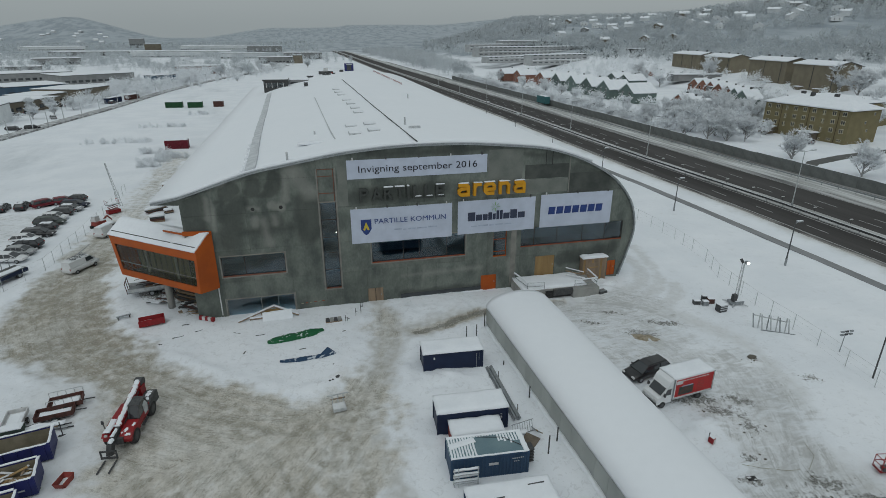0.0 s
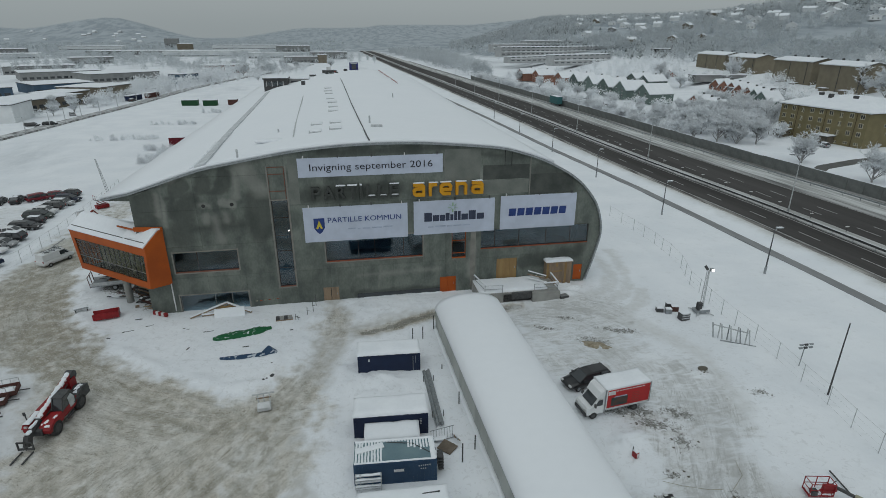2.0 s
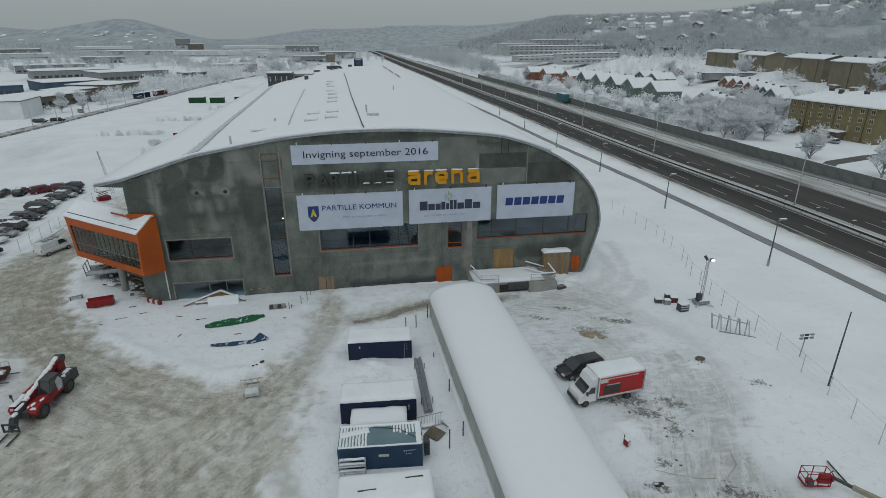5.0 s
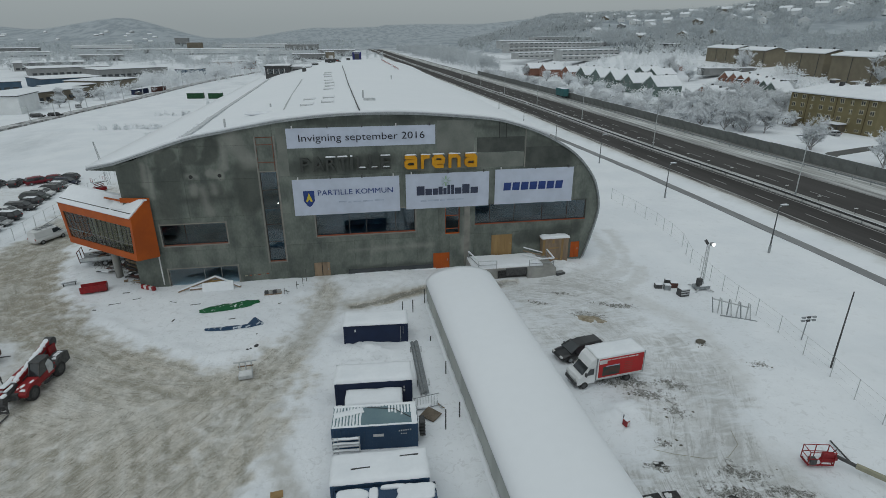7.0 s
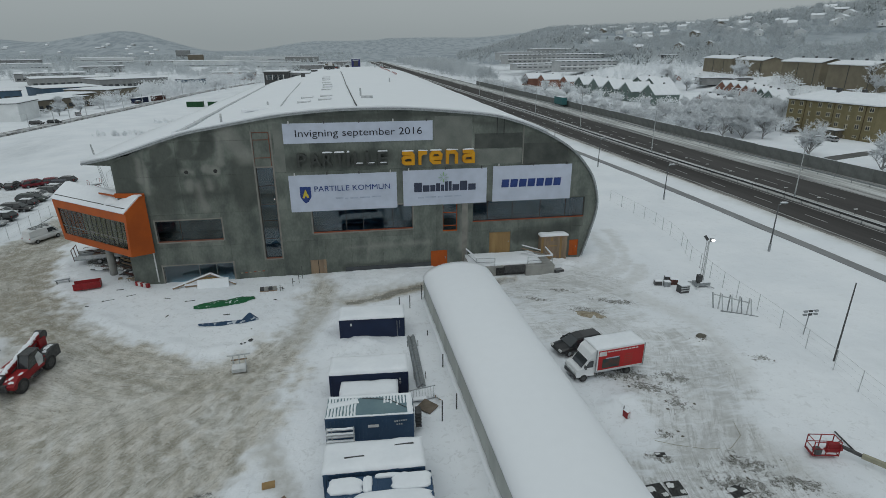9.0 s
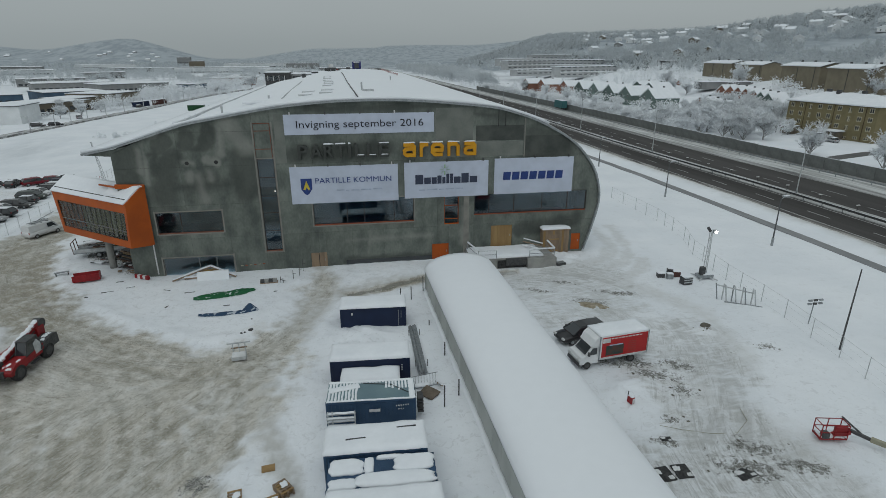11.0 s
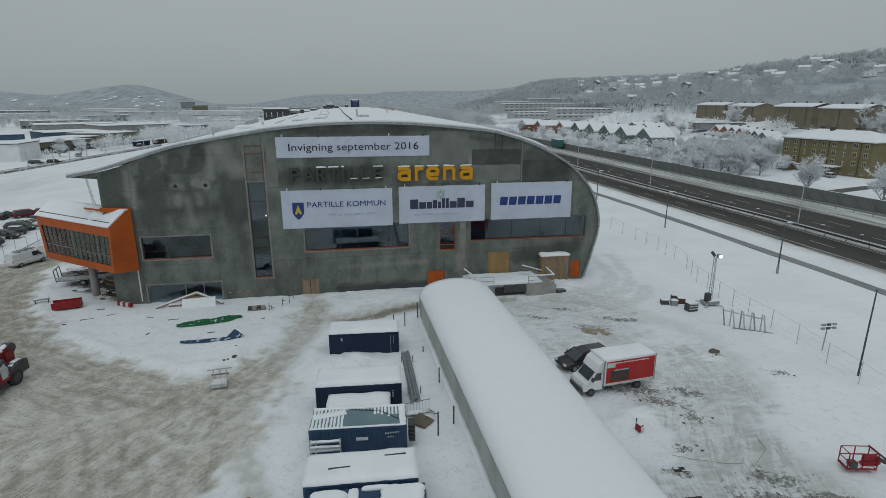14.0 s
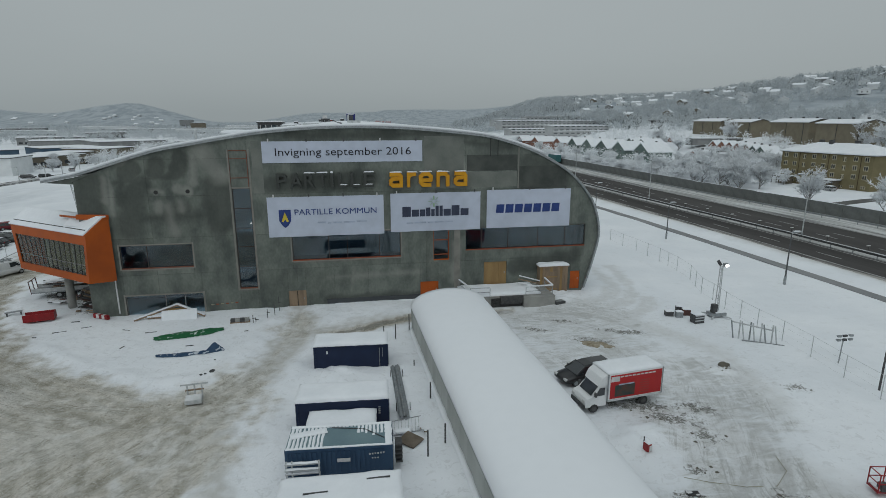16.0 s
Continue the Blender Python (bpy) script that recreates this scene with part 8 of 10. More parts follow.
def skip(x, y, rz, full, label, seed):
    s = thing("skip", label, "skip", (x, y, gz(x, y)), rz, group="blue skips")
    L, W, H = 6.0, 2.35, 1.55
    part("floor", Mesh().box(0, 0, 0.15, L, W, 0.08), SKIP_BLUE, s)
    for d in (-1, 1):
        side = part("side", Mesh().box(0, d * W / 2, 0.15, L, 0.08, H - 0.15), SKIP_BLUE, s)
        part("lining", Mesh().box(0, d * (W / 2 - 0.06), 0.2, L - 0.1, 0.03, H - 0.25), SKIP_IN, side)
        part("rim", Mesh().box(0, d * W / 2, H, L, 0.16, 0.12), SKIP_BLUE, side)
        part("snow_cover", Mesh().snow(0, d * W / 2, H + 0.12, L * 0.96, 0.18, 0.1, cell=0.15, rough=0.9, seed=seed + d), SNOW, side)
        for k in range(7):
            part("rib", Mesh().box(-2.6 + 0.87 * k, d * (W / 2 + 0.08), 0.2, 0.1, 0.1, H - 0.2), SKIP_BLUE, side)
        e = part("end", Mesh().box(d * L / 2, 0, 0.15, 0.08, W, H - 0.15), SKIP_BLUE, s)
        part("lining", Mesh().box(d * (L / 2 - 0.06), 0, 0.2, 0.03, W - 0.1, H - 0.25), SKIP_IN, e)
        part("rim", Mesh().box(d * L / 2, 0, H, 0.16, W, 0.12), SKIP_BLUE, e)
        part("snow_cover", Mesh().snow(d * L / 2, 0, H + 0.12, 0.2, W * 0.95, 0.1, cell=0.15, rough=0.9, seed=seed), SNOW, e)
    part("runner", Mesh().box(0, -0.5, 0, L, 0.15, 0.16), DARK_STEEL, s)
    part("runner", Mesh().box(0, 0.5, 0, L, 0.15, 0.16), DARK_STEEL, s)
    part("mark", Mesh().box(2.1, -W / 2 - 0.15, 0.75, 0.5, 0.02, 0.12), PALE_STEEL, s, "small pale marking bar")
    rnd = random.Random(seed)
    if full:
        part("fill", Mesh().snow(0, 0, 0.3, L - 0.3, W - 0.3, 0.75, cell=0.25, rough=0.5, seed=seed), SCRAP, s, "heap of waste wood")
        for k in range(46):
            a = rnd.uniform(0, 3.14)
            x1, y1, l = rnd.uniform(-2.3, 2.3), rnd.uniform(-0.75, 0.75), rnd.uniform(0.3, 0.75)
            z1 = 1.05 + rnd.uniform(0, 0.22)
            part("scrap_board", Mesh().beam((x1 - l * math.cos(a), y1 - l * 0.5 * math.sin(a), z1), (x1 + l * math.cos(a), y1 + l * 0.5 * math.sin(a), z1 + rnd.uniform(-0.1, 0.2)), rnd.uniform(0.1, 0.3), 0.05), (SCRAP, WOOD, CAST_WHITE, TIMBER)[k % 4], s)
    else:
        part("fill", Mesh().snow(0, 0, 0.23, L - 0.2, W - 0.2, 0.2, cell=0.3, rough=0.6, seed=seed), SKIP_IN, s, "muddy bottom")
    return s


skip(-25.4, 40.9, 13, False, "empty ultramarine steel skip with snow-edged rim", 1)
skip(-25.0, 37.2, 13, True, "ultramarine steel skip heaped with waste wood", 2)
skip(-25.2, 34.0, 13, True, "ultramarine steel skip of waste wood with snow", 3)
bin_ = thing("waste_bin", "small open red steel bin on the drive", "waste bin", (-20.35, 37.4, 0.0), 75)
bin_.scale = (0.78,) * 3
for y in (-0.5, 0.5):
    part("side", Mesh().prism([(-0.85, 0.75), (0.85, 0.75), (0.6, 0.05), (-0.6, 0.05)], "y", y, y + 0.05), FADED_RED, bin_)
for x in (-1, 1):
    part("end", Mesh().add([(x * 0.85, -0.5, 0.75), (x * 0.85, 0.55, 0.75), (x * 0.6, 0.55, 0.05), (x * 0.6, -0.5, 0.05), (x * 0.8, -0.5, 0.75), (x * 0.8, 0.55, 0.75), (x * 0.55, 0.55, 0.05), (x * 0.55, -0.5, 0.05)], [(0, 1, 2, 3), (7, 6, 5, 4), (0, 4, 5, 1), (1, 5, 6, 2), (2, 6, 7, 3), (3, 7, 4, 0)]), FADED_RED, bin_)
part("floor", Mesh().box(0, 0, 0.03, 1.2, 1.0, 0.06), RUST, bin_)


def cage_trailer(x, y, rz, L, W, paint, label, cage=True):
    t = thing("trailer", label, "trailer", (x, y, gz(x, y)), rz, group="trailers and site carts")
    part("bed", Mesh().box(0, 0, 0.4, L, W, 0.1), paint, t)
    for d in (-1, 1):
        part("side", Mesh().box(0, d * W / 2, 0.4, L, 0.05, 0.45), paint, t)
        part("end", Mesh().box(d * L / 2, 0, 0.4, 0.05, W, 0.45), paint, t)
        for k in range(5 if cage else 0):
            part("cage_post", Mesh().box(-L / 2 + L * k / 4, d * W / 2, 0.85, 0.04, 0.04, 0.5), PALE_STEEL, t)
        if cage:
            part("cage_rail", Mesh().box(0, d * W / 2, 1.33, L, 0.05, 0.05), PALE_STEEL, t)
        wheel(t, 0, d * (W / 2 + 0.1), 0.28, 0.16)
    part("drawbar", Mesh().beam((L / 2, 0, 0.4), (L / 2 + 0.9, 0, 0.35), 0.08, 0.08), DARK_STEEL, t)
    part("snow_cover", Mesh().snow(0, 0, 0.5, L * 0.8, W * 0.7, 0.18, cell=0.2, rough=0.8, seed=x), SNOW, t)
    return t


cage_trailer(-23.7, 47.6, 12, 2.6, 1.5, RUST, "rusty brown caged trailer holding snow")
cage_trailer(-24.1, 46.2, 10, 2.9, 1.3, RUST, "rusty brown flat trailer holding snow", False)
cage_trailer(-27.1, 45.9, 100, 2.6, 1.5, CAST_WHITE, "pale grey box trailer holding snow", False)
gen = thing("generator", "dark green site generator half under snow", "generator", (-26.4, 44.0, 0), 8)
part("body", Mesh().box(0, 0, 0.15, 1.6, 0.9, 0.95), mat("dark green paint", (0.05, 0.075, 0.06), 0.6), gen)
part("grille", Mesh().box(0, -0.46, 0.4, 1.1, 0.03, 0.45), DARK_STEEL, gen)
part("snow_cover", Mesh().snow(0, 0, 1.1, 1.6, 0.9, 0.15, cell=0.15), SNOW, gen)
heap = thing("scrap_heap", "snow-covered heap of bars and offcuts", "scrap", (-24.4, 44.5, 0), 8)
rnd = random.Random(8)
for k in range(16):
    a = rnd.uniform(-0.5, 0.5)
    x1, y1 = rnd.uniform(-1.6, 1.6), rnd.uniform(-0.4, 0.4)
    part("bar", Mesh().beam((x1 - 0.8 * math.cos(a), y1 - 0.5 * math.sin(a), 0.1 + 0.03 * k), (x1 + 0.8 * math.cos(a), y1 + 0.5 * math.sin(a), 0.15 + 0.03 * k), 0.1, 0.08), (DARK_STEEL, PALE_STEEL, TIMBER)[k % 3], heap)
part("snow_cover", Mesh().snow(0, 0, 0.45, 3.2, 0.6, 0.25, cell=0.15, rough=0.9, seed=6), SNOW, heap)
o = thing("road_sign", "small dark stand with a tall stem", "sign stand", (-22.6, 43.4, 0))
part("stem", Mesh().rod((0, 0, 0), (0, 0, 1.4), 0.04, 6), DARK_STEEL, o)
part("foot", Mesh().box(0, 0, 0, 0.7, 0.3, 0.06), DARK_STEEL, o)

# flatbed with timber below the orange box
flat = thing("flatbed_trailer", "pale grey flatbed trailer loaded with bars and snowy sheets", "flatbed trailer", (-21.3, 71.5, 0), 9)
part("bed", Mesh().box(0, 0, 0.72, 6.8, 2.2, 0.16), STEEL, flat)
for s in (-1, 1):
    part("side_board", Mesh().box(0, s * 1.12, 0.88, 6.8, 0.06, 0.42), PALE_STEEL, flat, "pale dented side board")
part("drawbar", Mesh().beam((3.4, 0, 0.7), (5.0, 0, 0.55), 0.14, 0.14), DARK_STEEL, flat)
for y in (-1.1, 0.0, 1.1):
    part("stake", Mesh().rod((-3.4, y, 0.7), (-3.55, y, 2.2), 0.05, 6), RUST, flat)
part("rail", Mesh().rod((-3.55, -1.1, 2.15), (-3.55, 1.1, 2.15), 0.05, 6), RUST, flat)
for x in (-0.7, 0.7):
    for s in (-1, 1):
        wheel(flat, x, s * 0.95, 0.38, 0.26)
rnd = random.Random(17)
for k in range(26):
    x, y, a, ln = rnd.uniform(-1.6, 1.4), rnd.uniform(-0.9, 0.9), rnd.gauss(0, 0.12), rnd.uniform(1.4, 4.2)
    z = 0.95 + 0.032 * k
    part("bar", Mesh().beam((x - ln / 2 * math.cos(a), y - ln / 2 * math.sin(a), z), (x + ln / 2 * math.cos(a), y + ln / 2 * math.sin(a), z + rnd.uniform(-0.05, 0.12)), rnd.uniform(0.06, 0.28), 0.06), (DARK_STEEL, PALE_STEEL, TIMBER, DARK_STEEL, RUST)[k % 5], flat)
part("snow_cover", Mesh().snow(-0.9, 0.45, 1.7, 3.2, 0.9, 0.14, 4, cell=0.2, rough=0.9, seed=3), SNOW, flat)
part("snow_cover", Mesh().snow(1.9, -0.3, 1.45, 2.4, 0.7, 0.12, -5, cell=0.2, rough=0.9, seed=8), SNOW, flat)
heap = thing("debris_heap", "dark heap of boards and sheet offcuts on bare ground", "debris", (-16.5, 65.9, gz(-16.5, 65.9)), -30)
for k in range(30):
    x, y, a, ln = rnd.gauss(0, 0.8), rnd.gauss(0, 0.65), rnd.gauss(0.3, 0.5), rnd.uniform(0.7, 2.2)
    z = 0.05 + 0.022 * k * max(0.2, 1 - math.hypot(x, y) / 2)
    part("board", Mesh().beam((x - ln / 2 * math.cos(a), y - ln / 2 * math.sin(a), z), (x + ln / 2 * math.cos(a), y + ln / 2 * math.sin(a), z + rnd.uniform(0, 0.1)), rnd.uniform(0.12, 0.5), 0.04), (DARK_STEEL, TIMBER, RUST, DARK_STEEL, SCRAP, RUBBER)[k % 6], heap)
lum = thing("lumber_stack", "dark stack of lumber and sheets under the box", "lumber", (-16.6, 68.0, 0), -36)
for k in range(8):
    part("board", Mesh().box(0.2 * (k % 3), 0.1 * (k % 2), 0.22 * k, 3.2, 1.8, 0.15), (TIMBER, DARK_STEEL, SCRAP)[k % 3], lum)
cone = thing("striped_barrier", "low red and white striped barrier board", "barrier", (-13.9, 62.0 - 0.35, 0.1), -30)
for k in range(5):
    part("stripe", Mesh().box(-0.8 + 0.4 * k, 0, 0, 0.39, 0.3, 0.45), CAST_WHITE if k % 2 else RED, cone)
cone = thing("striped_barrier", "upright red and white chevron board", "barrier", (-15.3, 66.2, 0), -36)
for k in range(6):
    part("stripe", Mesh().box(0, 0, 0.25 + 0.28 * k, 1.0, 0.06, 0.27), CAST_WHITE if k % 2 else FADED_RED, cone)
part("post", Mesh().box(0, 0.08, 0, 0.1, 0.08, 2.0), DARK_STEEL, cone)

# lift basket at the near edge of the yard
lift = thing("boom_lift", "red boom lift basket on a weathered cream arm", "boom lift", (0, 0, 0))
bx, by, bz = 41.0, 24.1, 0.3
basket = part("basket_floor", Mesh().box(bx, by, bz, 1.75, 0.85, 0.08, -12), RED, lift)
cc, ss = math.cos(radians(-12)), math.sin(radians(-12))
corner = [(bx + a * cc - b * ss, by + a * ss + b * cc) for a, b in ((-0.86, -0.41), (0, -0.41), (0.86, -0.41), (0.86, 0.41), (0, 0.41), (-0.86, 0.41))]
for p in corner:
    part("basket_post", Mesh().rod((*p, bz), (*p, bz + 1.1), 0.035, 6), RED, basket)
for z in (0.55, 1.1):
    for a, b in zip(corner, corner[1:] + corner[:1]):
        part("basket_rail", Mesh().rod((*a, bz + z), (*b, bz + z), 0.03, 6), RED, basket)
part("control_box", Mesh().box(bx + 0.45, by - 0.3, bz + 0.25, 0.75, 0.3, 0.65, -12), RED, basket)
part("locker", Mesh().box(bx - 0.55, by - 0.15, bz + 0.1, 0.4, 0.4, 0.4, -12), DARK_STEEL, basket)
part("snow_cover", Mesh().snow(bx, by, bz + 0.08, 1.5, 0.7, 0.2, -12, cell=0.15), SNOW, basket)
part("jib", Mesh().beam((41.0, 23.9, 0.55), (42.3, 23.9, 0.6), 0.25, 0.3), RED, lift)
part("knuckle", Mesh().beam((42.2, 23.95, 0.75), (43.2, 22.9, 0.5), 0.16, 0.2), DARK_STEEL, lift)
part("arm", Mesh().beam((43.0, 23.0, 0.6), (46.5, 17.0, 0.9), 0.26, 0.3), CREAM, lift)
part("arm_marking", Mesh().beam((44.2, 20.93, 0.93), (44.75, 20.0, 0.98), 0.2, 0.03), DARK_STEEL, lift, "dark marking bar")
part("hose", Mesh().rod((41.6, 24.2, 0.2), (42.6, 24.3, 0.9), 0.04, 6), DARK_STEEL, lift)
part("base_machine", Mesh().box(47.0, 15.6, 0.0, 2.4, 2.2, 1.6), RED, lift)
pole = thing("dropped_pole", "dark thin pole lying on the snow", "pole", (43.6, 24.8, 0.1))
part("pole", Mesh().rod((0.2, 1.1, 0.05), (-0.2, -1.2, 0.05), 0.06, 6), DARK_STEEL, pole)
o = thing("fuel_can_rack", "small red and white barrier stand on the snow", "barrier stand", (29.75, 29.8, gz(29.75, 29.8)), 15)
o.scale = (0.7,) * 3
part("body", Mesh().box(0, 0, 0.05, 0.42, 0.6, 0.75), RED, o)
part("side_plate", Mesh().box(0.08, -0.31, 0.1, 0.3, 0.03, 0.55), CAST_WHITE, o)
part("handle", Mesh().box(-0.1, 0.35, 0.0, 0.08, 0.08, 1.25), DARK_STEEL, o)
part("snow_cover", Mesh().snow(0, 0, 0.8, 0.42, 0.6, 0.1, cell=0.1), SNOW, o)
m = Mesh()
for a, b in (((30.7, 27.35), (32.0, 26.6)), ((32.0, 26.6), (33.8, 26.0)), ((33.8, 26.0), (35.5, 25.75)), ((35.5, 25.75), (37.0, 26.8)), ((37.0, 26.8), (37.4, 28.1))):
    m.rod((*a, gz(*a) + 0.05), (*b, gz(*b) + 0.03), 0.018, 5)
tagged(part("ground_cable", m, CREAM), "thin pale cable lying across the snow", "cable")
rnd = random.Random(4)
for k in range(34):
    cx, cy, rx, ry = BARE_AND_SHADE[rnd.choice((9, 10, 12, 13, 14, 16, 20, 21, 22))]
    x, y, s = cx + rnd.uniform(-1.3, 1.3) * rx, cy + rnd.uniform(-1.3, 1.3) * ry, rnd.uniform(0.05, 0.14)
    o = thing("rubble_lump", "dark lump of frozen soil in churned snow", "rubble", (x, y, gz(x, y) - 0.04), rnd.uniform(0, 180), group="soil lumps in the yard")
    part("lump", Mesh().loft([[(r * s * math.cos(a) * (1 + 0.3 * noise.noise((a, k, z))), r * s * 0.7 * math.sin(a), z * s) for a in np.linspace(0, 6.28, 7, False)] for r, z in ((0.9, 0), (1.0, 0.4), (0.4, 0.8))]), mat("frozen soil", (0.13, 0.12, 0.10), 0.95, bump=0.5), o)

# brown gravel spill and dark mats in the yard
BROWN_SOIL = mat("brown gravel", (0.23, 0.19, 0.13), 0.95, (0.36, 0.32, 0.25), 2.5, bump=0.8, bscale=9.0, fleck=0.4)


def spill(x, y, sx, sy, rz, h, material, label, seed):
    """A low ragged heap that lies on the ground."""
    o = thing("gravel_spill", label, "gravel", (x, y, gz(x, y) - 0.05), rz)
    vs, fs, n, m = [], [], 26, 7
    for j in range(m):
        u = j / (m - 1)
        for i in range(n):
            a = 2 * math.pi * i / n
            q = (1 - u) * (1 + 0.32 * noise.noise((math.cos(a) * 2 + seed, math.sin(a) * 2, seed)) + 0.25 * noise.noise((math.cos(a) * 6, math.sin(a) * 6, seed)))
            px, py = sx / 2 * q * math.cos(a), sy / 2 * q * math.sin(a)
            vs.append((px, py, h * (u ** 0.6) * (0.7 + 0.7 * noise.noise((px * 2, py * 2, seed))) + (0 if j else -0.05)))
    fs = [(j * n + i, j * n + (i + 1) % n, (j + 1) * n + (i + 1) % n, (j + 1) * n + i) for j in range(m - 1) for i in range(n)]
    part("gravel", Mesh().add(vs, fs), material, o)


spill(34.0, 46.4, 3.3, 1.5, -22, 0.16, BROWN_SOIL, "brown gravel spilt on the churned snow", 1.0)
spill(34.9, 45.9, 1.8, 0.8, -20, 0.14, BROWN_SOIL, "small tongue of brown gravel on snow", 4.0)
spill(42.6, 39.9, 1.0, 0.8, 20, 0.4, mat("frozen soil", (0.13, 0.12, 0.10), 0.95, bump=0.5), "dark frozen heap of soil in snow", 7.0)
for k, (x, y, w, d, r) in enumerate(((28.35, 22.95, 1.15, 1.2, 4), (29.6, 22.95, 1.0, 1.15, -3), (27.5, 22.4, 0.5, 0.9, 8), (33.4, 22.2, 1.3, 0.8, 12), (30.3, 25.9, 0.7, 0.45, -8))):
    o = thing("ground_mat", "dark rubber mat half covered by snow", "ground mat", (x, y, gz(x, y) + 0.01), r, group="dark mats in the yard")
    part("sheet", Mesh().box(0, 0, -0.03, w, d, 0.07), RUBBER, o)
    part("snow_cover", Mesh().blob(-w * 0.25, d * 0.2, 0.03, w * 0.45, d * 0.35, 0.04, k * 2.3, 0.4), OLD_SNOW, o)
    part("snow_cover", Mesh().blob(w * 0.3, -d * 0.3, 0.03, w * 0.3, d * 0.25, 0.04, k * 3.1 + 1, 0.4), OLD_SNOW, o)

# ---------------------------------------------------------------- light mast, fences and poles on the far side of the yard
mast = thing("light_mast", "snow-dusted lattice light mast with one lit floodlight", "light mast", (49.95, 51.1, 0.0))
for a in range(3):
    x, y = 0.22 * math.cos(a * 2.09), 0.22 * math.sin(a * 2.09)
    part("mast_leg", Mesh().rod((x, y, 0.3), (x * 0.7, y * 0.7, 5.6), 0.045, 6), PALE_STEEL, mast)
for k in range(12):
    a = k * 2.09
    part("brace", Mesh().rod((0.21 * math.cos(a), 0.21 * math.sin(a), 0.4 + 0.42 * k), (0.2 * math.cos(a + 2.09), 0.2 * math.sin(a + 2.09), 0.82 + 0.42 * k), 0.025, 5), PALE_STEEL, mast)
part("flood_head", Mesh().box(0.35, -0.1, 5.45, 0.4, 0.3, 0.35), STEEL, mast)
part("lens", Mesh().rod((0.4, -0.24, 5.62), (0.4, -0.34, 5.6), 0.17, 12), LAMP_ON, mast, "lit white lens")
part("flood_head", Mesh().beam((-0.1, 0, 5.6), (-0.45, 0.1, 6.1), 0.12, 0.3), DARK_STEEL, mast)
part("undercarriage", Mesh().box(0, 0, 0.15, 1.7, 1.0, 0.35), STEEL, mast)
part("winch", Mesh().box(-0.4, -0.1, 0.5, 0.5, 0.5, 0.9), DARK_STEEL, mast)
for a in (0.6, 2.2, 3.8, 5.4):
    part("outrigger", Mesh().beam((0, 0, 0.3), (1.5 * math.cos(a), 1.5 * math.sin(a), 0.08), 0.1, 0.1), PALE_STEEL, mast)
part("snow_cover", Mesh().snow(0.2, 0, 0.5, 1.2, 0.9, 0.14, cell=0.15), SNOW, mast)
o = thing("pallet_load", "snowy load of dark boxes on a pallet", "pallet load", (46.0, 51.8, 0.0), -15)
for k, (x, y, z, s) in enumerate(((-0.9, 0.2, 0, 0.8), (0.0, -0.2, 0, 0.7), (0.9, 0.4, 0, 0.8), (0.3, 0.9, 0, 0.6))):
    part("box", Mesh().box(x, y, z, s, s * 0.8, 0.5 + 0.1 * k), (DARK_STEEL, STEEL, RUST, DARK_STEEL)[k], o)
    part("snow_cover", Mesh().snow(x, y, 0.5 + 0.1 * k, s, s * 0.8, 0.14, cell=0.12, seed=k), SNOW, o)
o = thing("wire_crate", "dark wire crate topped with snow", "crate", (46.9, 49.9, 0.0), 5)
part("body", Mesh().box(0, 0, 0, 1.1, 0.8, 0.9), DARK_STEEL, o)
for z in (0.25, 0.55, 0.8):
    part("slat", Mesh().box(0, -0.42, z, 1.1, 0.05, 0.1), PALE_STEEL, o)
part("snow_cover", Mesh().snow(0, 0, 0.9, 1.1, 0.8, 0.14, cell=0.12), SNOW, o)
frames = thing("barrier_stack", "leaning stack of snowy steel barriers by the fence", "barriers", (48.6, 44.6, 0.0), 0)
for k in range(9):
    x = -0.9 + 0.35 * k
    part("bar", Mesh().beam((x, 0.9 - 0.28 * k, 0.0), (x + 0.25 * (1 if k % 2 else -0.6), 1.2 - 0.28 * k, 1.75), 0.09, 0.09), PALE_STEEL if k % 3 else STEEL, frames)
part("bar", Mesh().beam((-1.2, 0.9, 1.7), (2.1, -0.6, 1.1), 0.1, 0.1), PALE_STEEL, frames)
part("bar", Mesh().beam((-0.6, 0.1, 0.1), (2.4, -1.7, 0.05), 0.1, 0.1), STEEL, frames)


def fence(pts, h, label, every=2.6):
    """A wire fence: posts, a rail and fine wires between them."""
    f = thing("fence", label, "fence")
    prev = None
    for (ax, ay), (bx, by) in zip(pts, pts[1:]):
        n = max(1, round(math.hypot(bx - ax, by - ay) / every))
        for k in range(n + (pts[-1] == (bx, by))):
            x, y = ax + (bx - ax) * k / n, ay + (by - ay) * k / n
            z = gz(x, y)
            part("post", Mesh().rod((x, y, z - 0.1), (x, y, z + h), 0.035, 6), PALE_STEEL, f)
            if prev:
                m = Mesh()
                for q in (0.1, 0.7, 1.3):
                    m.rod((prev[0], prev[1], prev[2] + q * h / 1.9), (x, y, z + q * h / 1.9), 0.004, 3)
                part("wire", m, STEEL, f)
                part("rail", Mesh().rod((prev[0], prev[1], prev[2] + h * 0.97), (x, y, z + h * 0.97), 0.014, 5), PALE_STEEL, f)
            prev = (x, y, z)
    return f


